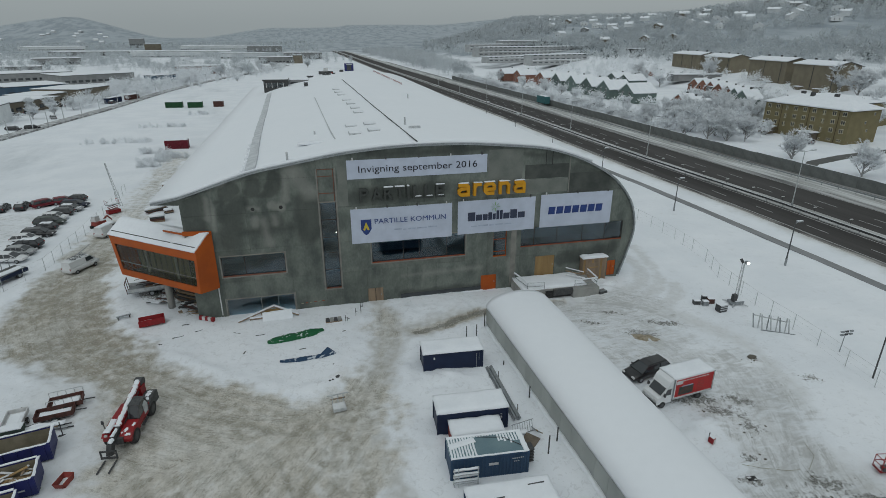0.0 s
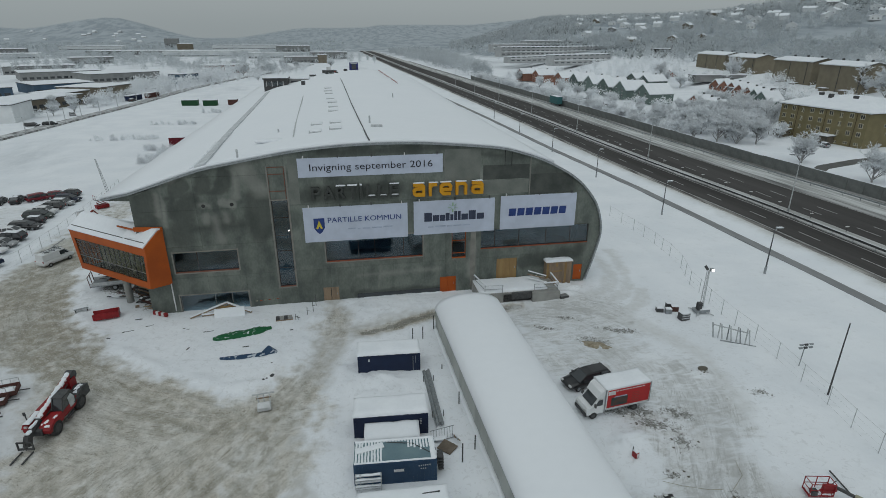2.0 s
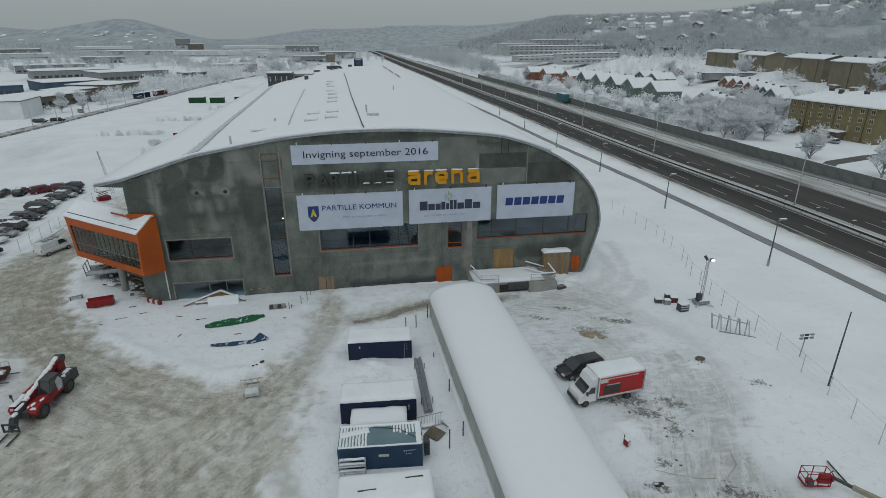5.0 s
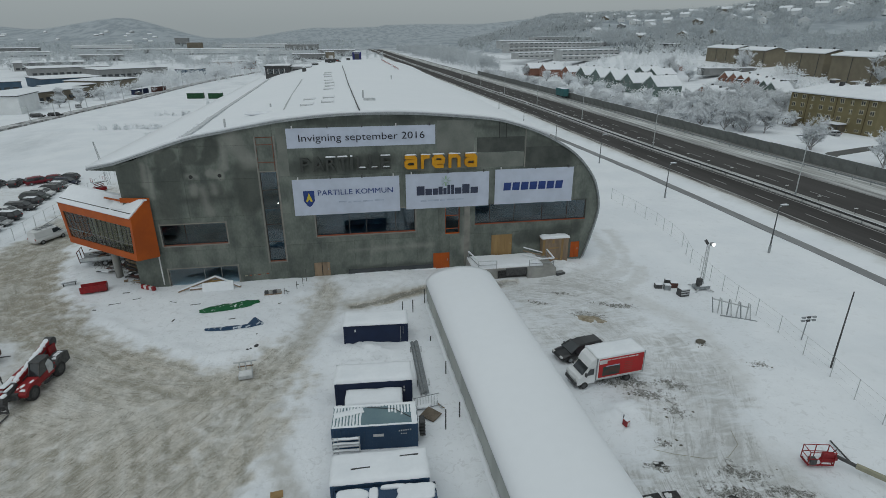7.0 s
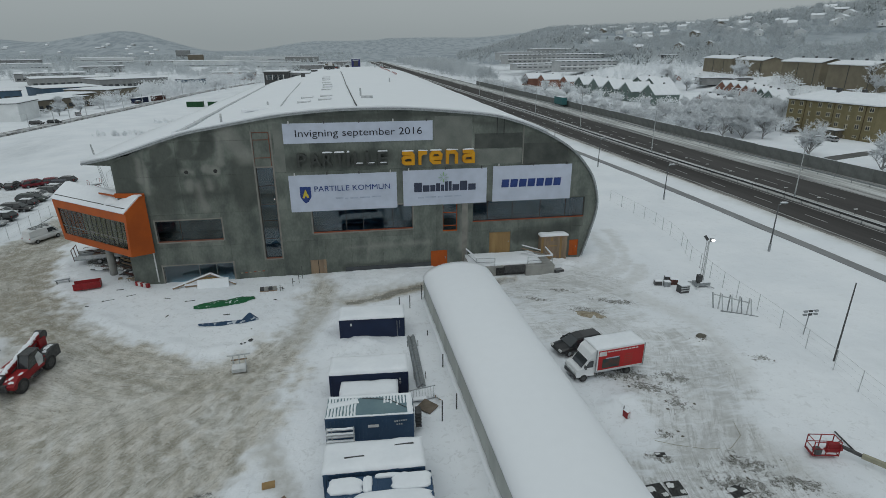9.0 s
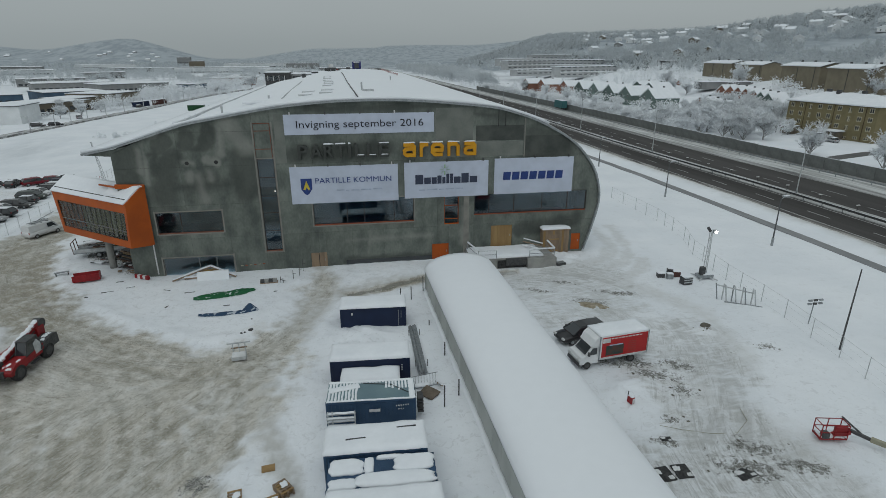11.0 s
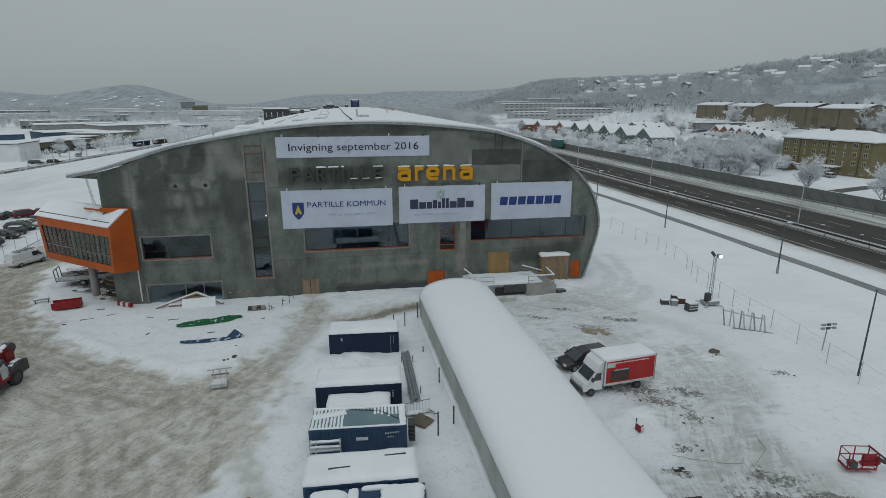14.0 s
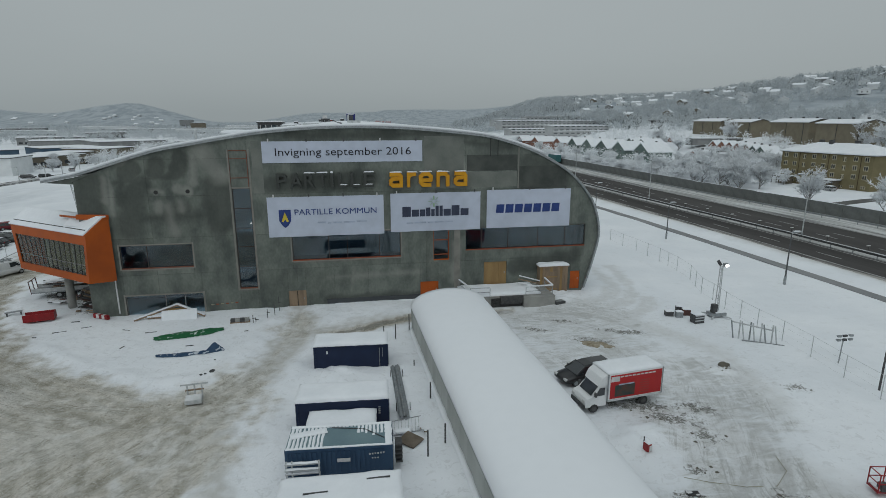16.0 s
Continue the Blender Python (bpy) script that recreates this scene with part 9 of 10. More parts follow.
fence([(56.4, 88.0), (56.8, 80.0), (56.8, 73.3), (56.2, 68.0), (55.4, 63.8), (53.4, 58.6), (52.4, 53.0), (51.9, 47.5), (51.5, 40.5), (50.8, 36.5), (50.4, 33.0), (49.9, 30.0), (49.0, 24.0), (48.0, 16.0)], 2.0, "galvanised wire mesh fence along the snowy yard", 3.4)
fence([(-44.5, 70.0), (-41.0, 76.0), (-38.6, 82.5), (-38.3, 94.0), (-38.4, 101.0), (-38.6, 111.0), (-39.5, 125.0)], 2.0, "galvanised wire mesh fence beside the drive", 3.0)
o = thing("flagpole", "leaning dark thin pole in the snow", "pole", (51.6, 34.2, 0.0))
part("pole", Mesh().rod((0, 0, 0), (0.45, 0.35, 7.4), 0.08, 8, 0.05), DARK_STEEL, o)
fl = thing("flood_stand", "short stand with four dark floodlights", "floodlight", (52.7, 38.9, 0.0))
part("stem", Mesh().rod((0, 0, 0), (0.1, 0, 2.3), 0.05, 6), STEEL, fl)
for k in range(2):
    part("crossbar", Mesh().box(0.1, 0, 2.2 + 0.35 * k, 1.5, 0.05, 0.06), PALE_STEEL, fl)
    for x in (-0.55, 0.0, 0.6):
        part("flood_head", Mesh().box(0.1 + x, -0.1, 2.13 + 0.35 * k, 0.34, 0.14, 0.17), STEEL if x else DARK_STEEL, fl)
ml = thing("light_mast", "tall thin lattice mast beside the lot fence", "light mast", (-37.6, 114.5, 0.0))
for a in range(3):
    part("mast_leg", Mesh().rod((0.35 * math.cos(a * 2.09), 0.35 * math.sin(a * 2.09), 0), (-1.2 + 0.1 * math.cos(a * 2.09), 0.1 * math.sin(a * 2.09), 8.6), 0.032, 5), STEEL, ml)
for k in range(16):
    u = k / 16
    part("brace", Mesh().rod((0.33 * (1 - u) - 1.2 * u, 0.2 * (1 - u), 8.6 * u), (-0.25 * (1 - u) - 1.2 * (u + 0.06), -0.2 * (1 - u), 8.6 * (u + 0.06)), 0.018, 4), STEEL, ml)
mch = thing("mini_excavator", "small orange-red machine parked by the fence", "excavator", (-37.4, 101.5, 0.0), 60)
part("body", Mesh().box(0, 0, 0.5, 2.0, 1.5, 0.7, 0, 0.9), FADED_RED, mch)
part("snow_cover", Mesh().snow(0.5, 0, 1.2, 1.0, 1.3, 0.22, cell=0.2, rough=0.5), SNOW, mch)
part("snow_cover", Mesh().snow(-0.3, 0.2, 2.1, 1.0, 0.9, 0.2, cell=0.2, rough=0.5), SNOW, mch)
part("cab", Mesh().box(-0.3, 0.2, 1.2, 1.0, 0.9, 0.9, 0, 0.85), CAST_WHITE, mch)
part("track", Mesh().box(0, 0.75, 0, 2.3, 0.35, 0.5), RUBBER, mch)
part("track", Mesh().box(0, -0.75, 0, 2.3, 0.35, 0.5), RUBBER, mch)
part("boom", Mesh().beam((0.8, 0, 1.0), (1.9, 0, 1.6), 0.2, 0.22), FADED_RED, mch)
part("stick", Mesh().beam((1.9, 0, 1.6), (2.7, 0, 0.6), 0.16, 0.18), FADED_RED, mch)
mch = thing("scissor_lift", "small red scissor lift under snow", "scissor lift", (-37.6, 110.0, 0.0), 40)
part("base", Mesh().box(0, 0, 0.1, 2.2, 1.2, 0.6), RED, mch)
for k in range(3):
    part("scissor_arm", Mesh().beam((-0.9, 0, 0.7 + 0.3 * k), (0.9, 0, 1.0 + 0.3 * k), 0.1, 0.1), RED, mch)
part("platform", Mesh().box(0, 0, 1.7, 2.2, 1.2, 0.1), STEEL, mch)
part("snow_cover", Mesh().snow(0, 0, 1.8, 2.0, 1.1, 0.2, cell=0.2, rough=0.5), SNOW, mch)
for x in (-1.05, 1.05):
    for y in (-0.55, 0.55):
        part("guard_post", Mesh().rod((x, y, 1.8), (x, y, 2.6), 0.03, 6), RED, mch)
    part("guard_rail", Mesh().rod((x, -0.55, 2.58), (x, 0.55, 2.58), 0.03, 6), RED, mch)
low = thing("low_loader", "dark blue flat trailer with upright stakes", "flat trailer", (-43.0, 79.2, 0.0), 62)
part("bed", Mesh().box(0, 0, 0.6, 7.0, 2.4, 0.5), BLUE, low)
part("deck", Mesh().box(0, 0, 1.1, 6.8, 2.2, 0.08), DARK_STEEL, low)
for k in range(6):
    part("stake", Mesh().box(-2.8 + 1.1 * k, 1.0, 1.18, 0.08, 0.08, 1.1), STEEL, low)
part("stake_rail", Mesh().box(0, 1.0, 2.2, 5.8, 0.06, 0.08), STEEL, low)
part("snow_cover", Mesh().snow(0, -0.4, 1.18, 6.4, 1.2, 0.15, cell=0.3), SNOW, low)
for x in (-2.2, -1.2, 2.2):
    for s in (-1, 1):
        wheel(low, x, s * 1.0, 0.42, 0.3)

# ---------------------------------------------------------------- frosted trees


def tree_meshes(seed, h, spread, dense=1.0):
    """Trunk with limbs, and a crown of many fine frosted twigs with gaps between the limbs."""
    rnd = random.Random(seed)
    wood, twig = Mesh(), Mesh()

    def limb(a, d, length, r, level):
        d = d.normalized()
        b = a + d * length
        if level < 3:
            wood.rod(a, b, r, 5 if level < 2 else 3, r * 0.55)
        if level >= 1:
            n = int((10 if level == 1 else 23) * dense)
            for _ in range(n):
                p = a + (b - a) * rnd.uniform(0.25, 1.1)
                q = Vector((rnd.gauss(0, 1), rnd.gauss(0, 1), rnd.gauss(0.15, 0.6))).normalized()
                t = (d * 0.7 + q * 0.9).normalized()
                s = rnd.uniform(0.35, 0.95) * h / 9
                w = t.cross(Vector((rnd.gauss(0, 1), rnd.gauss(0, 1), rnd.gauss(0, 1)))).normalized() * rnd.uniform(0.025, 0.075) * h / 9
                e = p + t * s - Vector((0, 0, 0.12 * s))
                twig.add([p + w, e, p - w], [(0, 1, 2)])
        if level < 3:
            for k in range((10, 5, 4)[level]):
                ang = k * 2.4 + rnd.uniform(-0.5, 0.5)
                up = rnd.uniform(0.25, 0.9)
                out = Vector((math.cos(ang) * spread, math.sin(ang) * spread, up))
                nd = (d * 0.55 + out * 0.75)
                at = a + (b - a) * (rnd.uniform(0.35, 1.0) if level else rnd.uniform(0.03, 1.0))
                limb(at, nd, length * rnd.uniform(0.55, 0.8), r * 0.5, level + 1)

    limb(Vector((0, 0, -0.3)), Vector((rnd.uniform(-0.05, 0.05), rnd.uniform(-0.05, 0.05), 1)), h * 0.38, h * 0.022, 0)
    me_t = twig.data("crown", FROST)
    return wood.data("trunk", BARK), me_t


TREE_KINDS = [tree_meshes(11, 9.0, 1.0), tree_meshes(12, 9.0, 0.85), tree_meshes(13, 9.0, 1.15, 1.2), tree_meshes(14, 9.0, 0.75, 0.9)]


def tree(x, y, h, k=0, rz=0.0, group="frosted roadside trees"):
    t = thing("tree", "bare deciduous tree white with hoar frost", "tree", (x, y, gz(x, y)), rz, group)
    t.scale = (h / 9,) * 3
    for name, data in zip(("trunk", "crown"), TREE_KINDS[k % 4]):
        part(name, data, None, t)
    return t


rnd = random.Random(77)
for k, (x, y, h) in enumerate(((128, 166, 10.5), (130.7, 157, 10), (138, 168, 10.5), (126.5, 121, 10.0), (126.5, 100.5, 9.5), (133, 95, 9), (140, 99, 9), (147, 92, 10), (124, 152, 9), (128, 148, 10), (133, 146, 10), (121, 160, 8.5), (124, 172, 9), (135, 156, 10.5), (132, 178, 9.5), (119.5, 168, 7), (122, 184, 8), (139.4, 189, 9), (137.8, 205, 7), (133, 216, 6), (131, 236, 6), (130, 260, 6), (133, 302, 6), (133, 339, 7), (134, 384, 8), (162, 205, 10), (170, 222, 11),
                               (146, 183, 8.5), (144, 172, 8), (156, 186, 9), (148, 193, 7.5), (152, 168, 7), (134, 196, 6.5), (149, 155, 5), (164, 110, 7.5), (158, 104, 7), (172, 116, 8), (138, 225, 6), (136, 248, 6.5), (137, 275, 6), (137, 290, 6.5), (138, 318, 7), (139, 355, 8),
                               (238, 300, 14), (262, 232, 15), (236, 210, 13), (205, 300, 9), (215, 332, 9), (190, 200, 9), (186, 186, 10), (176, 196, 9), (198, 215, 9), (222, 350, 10), (176, 300, 8), (182, 330, 8), (190, 172, 11), (200, 160, 12), (212, 172, 12), (188, 150, 11), (140, 180, 10), (144, 190, 10), (148, 175, 11), (153, 190, 10), (158, 178, 10), (160, 192, 10), (141, 198, 8), (146, 204, 8), (136, 184, 8), (143, 158, 7), (157, 170, 9), (166, 186, 10), (152, 206, 8), (176, 210, 10), (256, 200, 16), (232, 196, 14))):
    tree(x, y, h * rnd.uniform(1.1, 1.36), k, rnd.uniform(0, 360))
for k in range(52):
    y = 178 + k * 4.4 + rnd.uniform(-2, 2)
    tree(119.0 + float(road_shift(y)) + rnd.uniform(-1.0, 6.5), y, rnd.uniform(4.5, 7.0), k + 1, rnd.uniform(0, 360), "frosted hedge trees behind the wall")
for k, (x, y) in enumerate(((-101.4, 278), (-105.5, 312), (-101.5, 324), (-104.6, 355), (-103, 372), (-101.5, 390), (-78, 406), (-69, 395), (-48, 514), (-41, 552), (2.3, 589), (-47.6, 423), (-111, 280), (-114, 271), (-108, 333), (-112, 345), (-98, 345), (-96, 410), (-110, 380), (-120, 398), (-52, 495), (-38, 530), (-30, 560), (-92, 430), (-84, 445), (-103, 262), (-106, 250), (-75, 470), (-66, 480))):
    tree(x, y, rnd.uniform(5.5, 8.5) if y < 480 else rnd.uniform(9, 13), k, rnd.uniform(0, 360), "frosted trees along the rail line")


def scatter(name, label, spots, material, conifer, seed, n=170, fine=0.68):
    """Many small far trees in one mesh: crowns of fine twigs, or tiers of boughs."""
    r = np.random.RandomState(seed)
    at = np.array([(x, y, gz(x, y) - 0.5) for x, y, _ in spots])
    h = np.array([q[2] for q in spots])
    k = len(spots)
    if conifer:
        n = 60
        u = r.uniform(0.06, 1.0, (k, n)) ** 0.8
        a = r.uniform(0, 6.283, (k, n))
        rad = 0.20 * (1.02 - u) * r.uniform(0.35, 1.0, (k, n))
        c = np.stack([rad * np.cos(a), rad * np.sin(a), u], -1)
        t = np.stack([np.cos(a), np.sin(a), -0.35 + 0.3 * r.normal(size=(k, n))], -1)
        s = 0.085 * (1.25 - u)[..., None] * r.uniform(0.6, 1.3, (k, n, 1))
    else:
        d = r.normal(size=(k, n, 3))
        d /= np.linalg.norm(d, axis=-1)[..., None]
        lobe = 1 + 0.28 * np.sin(3 * np.arctan2(d[..., 1], d[..., 0]) + r.uniform(0, 6, (k, 1)))
        c = d * (r.uniform(0.3, 1.0, (k, n)) * lobe)[..., None] * np.array([0.33, 0.33, 0.40]) + np.array([0, 0, 0.56])
        t = d + 0.8 * r.normal(size=(k, n, 3))
        s = fine * r.uniform(0.05, 0.10, (k, n, 1))
    t /= np.linalg.norm(t, axis=-1)[..., None]
    w = np.cross(t, r.normal(size=(k, n, 3)))
    w /= np.linalg.norm(w, axis=-1)[..., None]
    wide = 0.55 if conifer else 0.42
    tri = np.stack([c - t * s * 0.7 + w * s * wide, c - t * s * 0.7 - w * s * wide, c + t * s], 2)
    stem = np.tile(np.array([[[-0.012, 0, 0], [0.012, 0, 0], [0, 0, 0.6]]]), (k, 1, 1, 1))
    tri = np.concatenate([tri, stem], 1) * h[:, None, None, None] + at[:, None, None, :]
    co = tri.reshape(-1, 3).astype(np.float32)
    nf = len(co) // 3
    me = bpy.data.meshes.new(name)
    me.vertices.add(len(co))
    me.vertices.foreach_set("co", co.ravel())
    me.loops.add(len(co))
    me.loops.foreach_set("vertex_index", np.arange(len(co), dtype=np.int32))
    me.polygons.add(nf)
    me.polygons.foreach_set("loop_start", np.arange(nf, dtype=np.int32) * 3)
    me.update(calc_edges=True)
    me.materials.append(material)
    return tagged(new(name, me), label, "trees", kind="stuff")


rs = np.random.RandomState(5)


def spread(n, x0, x1, y0, y1, h0, h1, keep):
    out = []
    while len(out) < n:
        x, y = rs.uniform(x0, x1), rs.uniform(y0, y1)
        if keep(x, y):
            out.append((x, y, rs.uniform(h0, h1)))
    return out


def hillside(x, y):
    u = (x - 310) + 0.5 * (y - 350)
    return 8 < u < 600 and x > 165 and 0.2 < math.atan2(x, y) < 1.15 and math.hypot(x, y) > 330


hr = random.Random(21)
placed = []
while len(placed) < 96:
    x, y = hr.uniform(330, 860), hr.uniform(250, 1080)
    u = (x - 310) + 0.5 * (y - 350)
    way = math.atan2(x, y)
    if not (120 < u < 540) or not 0.33 < way < 1.08 or hr.random() > 0.25 + 0.75 * float(sm(u, 200, 330)) * float(sm(way, 0.36, 0.5)) or any(math.hypot(x - a, y - b) < 21 for a, b in placed):
        continue
    placed.append((x, y))
VILLAS = np.array(placed)


def open_garden(x, y):
    """True where a tree would stand in or just below a villa's garden."""
    k = math.hypot(x, y)
    dx, dy = VILLAS[:, 0] - x, VILLAS[:, 1] - y
    return bool(np.any((np.abs(dx * y - dy * x) / k < 7.5) & (np.abs((dx * x + dy * y) / k - 10) < 17)))


def leafy(x, y):
    return hillside(x, y) and not open_garden(x, y) and rs.uniform() < sm(x, 165, 330) and fbm(np.array(x / 90.0), np.array(y / 90.0), 61) > -0.35


def spruce(x, y):
    return hillside(x, y) and not open_garden(x, y) and rs.uniform() < sm(x, 165, 330) and fbm(np.array(x / 80.0), np.array(y / 80.0), 63) > 0.2


scatter("hill_woods", "frosted bare woods covering the hillside", spread(4900, 180, 900, 150, 1250, 7, 12, leafy), WOODLAND, False, 1, 88, 0.95)
scatter("hill_spruces", "snow-laden spruces among the hillside houses", spread(3000, 180, 900, 150, 1250, 6, 11.5, spruce), CONIFER, True, 2)
scatter("motorway_woods", "frosted woods beside the motorway bend", spread(560, 92, 190, 430, 1000, 8, 14, lambda x, y: x > 122 + float(road_shift(y)) and x < 128 + 0.1 * (y - 430)), WOODLAND, False, 3)
scatter("valley_trees", "frosted trees scattered through the valley", spread(1250, -900, 90, 520, 1900, 7, 11, lambda x, y: abs(x - 96 - float(road_shift(y))) > 26 and fbm(np.array(x / 130.0), np.array(y / 60.0), 65) > 0.16 and not (-140 < x < 60 and y < 640)), WOODLAND, False, 4)
scatter("quarter_trees", "frosted garden trees between the houses", spread(400, 128, 300, 175, 460, 5, 9, lambda x, y: fbm(np.array(x / 25.0), np.array(y / 25.0), 67) > 0.0 and not (148 < x < 168 and 120 < y < 330) and not (236 < x < 266 and 180 < y < 370)), FROST, False, 6)
scatter("hedge_bushes", "dense frosted hedge behind the noise wall", [(120.5 + float(road_shift(y)) + rs.uniform(-1.2, 5.5), y, rs.uniform(3.5, 6.5)) for y in rs.uniform(165, 420, 330)], FROST, False, 10)
scatter("park_bushes", "frosted bushes between the motorway and the houses", [(rs.uniform(126, 144), rs.uniform(148, 186), rs.uniform(5, 9)) for _ in range(42)], FROST, False, 11, 240, 0.6)
scatter("scrub", "low frosted scrub in the snowy field", [(x + rs.uniform(-w, w), y + rs.uniform(-0.8, 0.8), rs.uniform(1.2, 2.8)) for x, y, w, n in ((-59, 187, 10, 40), (-52, 217.5, 8, 34), (-43, 168, 4, 26), (-37, 160, 4, 34), (-45, 250, 4, 20), (-41, 150, 3, 24), (-39.5, 163, 2, 20), (-41, 156, 4, 30)) for _ in range(n)], FROST, False, 7)

scatter("rail_trees", "frosted trees and bushes along the rail line", spread(190, -190, -20, 240, 620, 3.5, 7, lambda x, y: abs(x + 108 - 0.28 * (y - 270)) < 9 + 0.03 * (y - 240) and fbm(np.array(x / 18.0), np.array(y / 30.0), 69) > -0.1), FROST, False, 8)
scatter("valley_woods", "frosted woods between the valley sheds", spread(420, -420, -40, 470, 900, 7, 12, lambda x, y: fbm(np.array(x / 60.0), np.array(y / 40.0), 71) > 0.22), WOODLAND, False, 9)

scatter("street_trees", "row of frosted trees along the service road", [(-98.5 + 0.15 * (y - 280) + rs.uniform(-3.5, 1.0), y, rs.uniform(5.5, 9.0)) for y in rs.uniform(276, 455, 62)], FROST, False, 12)
scatter("yard_trees", "frosted trees between the workshops", spread(120, -150, -72, 325, 520, 6, 10, lambda x, y: x < -98 + 0.2 * (y - 290) and x > -128 + 0.2 * (y - 290) and math.hypot(x + 94, y - 410) > 14 and math.hypot(x + 116, y - 322) > 24), FROST, False, 13)
scatter("depot_woods", "frosted woods among the far depots", spread(210, -430, -215, 500, 960, 7, 11, lambda x, y: fbm(np.array(x / 50.0), np.array(y / 70.0), 73) > 0.05), WOODLAND, False, 14)

# ---------------------------------------------------------------- buildings


def pane_rows(m_parent, x0, x1, y, z, n, w, h, normal_y, frame_mat=CAST_WHITE, glass=DARK_GLASS):
    """Windows with frames along one wall that faces along local y."""
    for k in range(n):
        x = x0 + (x1 - x0) * (k + 0.5) / n
        win = part("window", Mesh().box(x, y + normal_y * 0.03, z, w + 0.2, 0.08, h + 0.2), frame_mat, m_parent)
        part("pane", Mesh().box(x, y + normal_y * 0.07, z + 0.1, w, 0.06, h), glass, win)


def gable_house(x, y, rz, w, d, h, rise, wall, label, group, name="house", windows=2, z=None, snow=0.35):
    """A house with a saddle roof; the gable ends face along local x, the ridge runs along local x."""
    g = thing(name, label, "house", (x, y, (gz(x, y) if z is None else z) - 0.4), rz, group)
    part("wall", Mesh().prism([(-d / 2, 0), (d / 2, 0), (d / 2, h + 0.4), (0, h + rise + 0.4), (-d / 2, h + 0.4)], "x", -w / 2, w / 2), wall, g)
    k = rise / (d / 2)
    for s in (-1, 1):
        e = 0.45
        slope = [(0, h + rise + 0.45), (s * (d / 2 + e), h + 0.45 - k * e), (s * (d / 2 + e), h + 0.45 - k * e + snow), (0, h + rise + 0.45 + snow)]
        part("roof_slope", Mesh().prism(slope, "x", -w / 2 - 0.35, w / 2 + 0.35), SNOW, g, "snow-covered roof slope")
    part("chimney", Mesh().box(w * 0.2, d * 0.12, h + rise * 0.6, 0.7, 0.7, rise * 0.4 + 1.3), DARK_STEEL, g)
    for q in range(windows):
        zz = 1.2 + 2.6 * q
        if zz + 1.2 < h + rise * 0.7:
            for s in (-1, 1):
                for yy in ((-d * 0.22, d * 0.22) if q < 2 else (0.0,)):
                    win = part("window", Mesh().box(s * (w / 2 + 0.02), yy, zz, 0.08, 1.1, 1.3), CAST_WHITE, g)
                    part("pane", Mesh().box(s * (w / 2 + 0.05), yy, zz + 0.1, 0.08, 0.9, 1.1), DARK_GLASS, win)
    return g


def flat_building(x, y, rz, w, d, h, wall, label, group="far industrial buildings", strip_window=0, z=None, snow=0.4, name="building", eaves=0.3):
    b = thing(name, label, "building", (x, y, (gz(x, y) if z is None else z) - 0.4), rz, group)
    part("wall", Mesh().box(0, 0, 0, w, d, h + 0.4), wall, b)
    part("roof", Mesh().box(0, 0, h + 0.4, w + eaves * 2, d + eaves * 2, 0.25), DARK_STEEL, b)
    part("snow_cover", Mesh().snow(0, 0, h + 0.65, w + eaves * 2, d + eaves * 2, snow, cell=3.0, rough=0.1, seed=x), SNOW, b, "snow on the flat roof")
    for r in range(strip_window):
        n = max(3, int(w / 4))
        zz = 1.4 + 3.0 * r
        if zz + 1.2 < h + 0.4:
            for s in (-1,):
                pane_rows(b, -w / 2 + 0.6, w / 2 - 0.6, s * d / 2, zz, n, w / n * 0.6, 1.3, s, DARK_STEEL)
    return b


# ochre apartment house by the motorway
apt = thing("apartment_building", "ochre brick four-storey apartment house with snowy hipped roof", "apartment building", (163.3, 148.5, -0.3), 8.5)
# local x along the depth, local y along the front
part("wall", Mesh().box(0, 1.0, 0, 14, 29, 10.3), YELLOW_WALL, apt)
part("roof", Mesh().add([(-7.6, -14.1, 10.3), (7.6, -14.1, 10.3), (7.6, 16.1, 10.3), (-7.6, 16.1, 10.3), (0, -7, 13.0), (0, 9, 13.0)], [(0, 1, 4), (1, 2, 5, 4), (2, 3, 5), (3, 0, 4, 5), (3, 2, 1, 0)]), DARK_STEEL, apt)
part("snow_cover", Mesh().add([(-7.7, -14.2, 10.4), (7.7, -14.2, 10.4), (7.7, 16.2, 10.4), (-7.7, 16.2, 10.4), (-7.7, -14.2, 10.75), (7.7, -14.2, 10.75), (7.7, 16.2, 10.75), (-7.7, 16.2, 10.75), (0, -7, 13.4), (0, 9, 13.4)],
                              [(0, 1, 5, 4), (1, 2, 6, 5), (2, 3, 7, 6), (3, 0, 4, 7), (4, 5, 8), (5, 6, 9, 8), (6, 7, 9), (7, 4, 8, 9), (3, 2, 1, 0)]), SNOW, apt, "thick snow on the roof")
for r in range(4):
    for k in range(9):
        yy = -11.7 + 3.2 * k
        win = part("window", Mesh().box(-7.02, yy, 0.9 + 2.55 * r - (0.25 if k % 4 == 2 else 0), 0.1, 1.35 if k % 4 != 2 else 0.9, 1.45 if r else 0.8), mat("cream window frame", (0.50, 0.46, 0.34), 0.7), apt)
        for q in (-0.31, 0.31):
            part("pane", Mesh().box(-7.07, yy + q, 1.1 + 2.55 * r - (0.25 if k % 4 == 2 else 0), 0.06, 0.40 if k % 4 != 2 else 0.2, 1.05 if r else 0.5), DARK_GLASS, win)
for yy in (-11.8, -2.2, 7.4):
    part("downpipe", Mesh().box(-7.05, yy + 1.75, 0, 0.16, 0.16, 10.2), mat("brown pipe", (0.10, 0.07, 0.04), 0.7), apt)
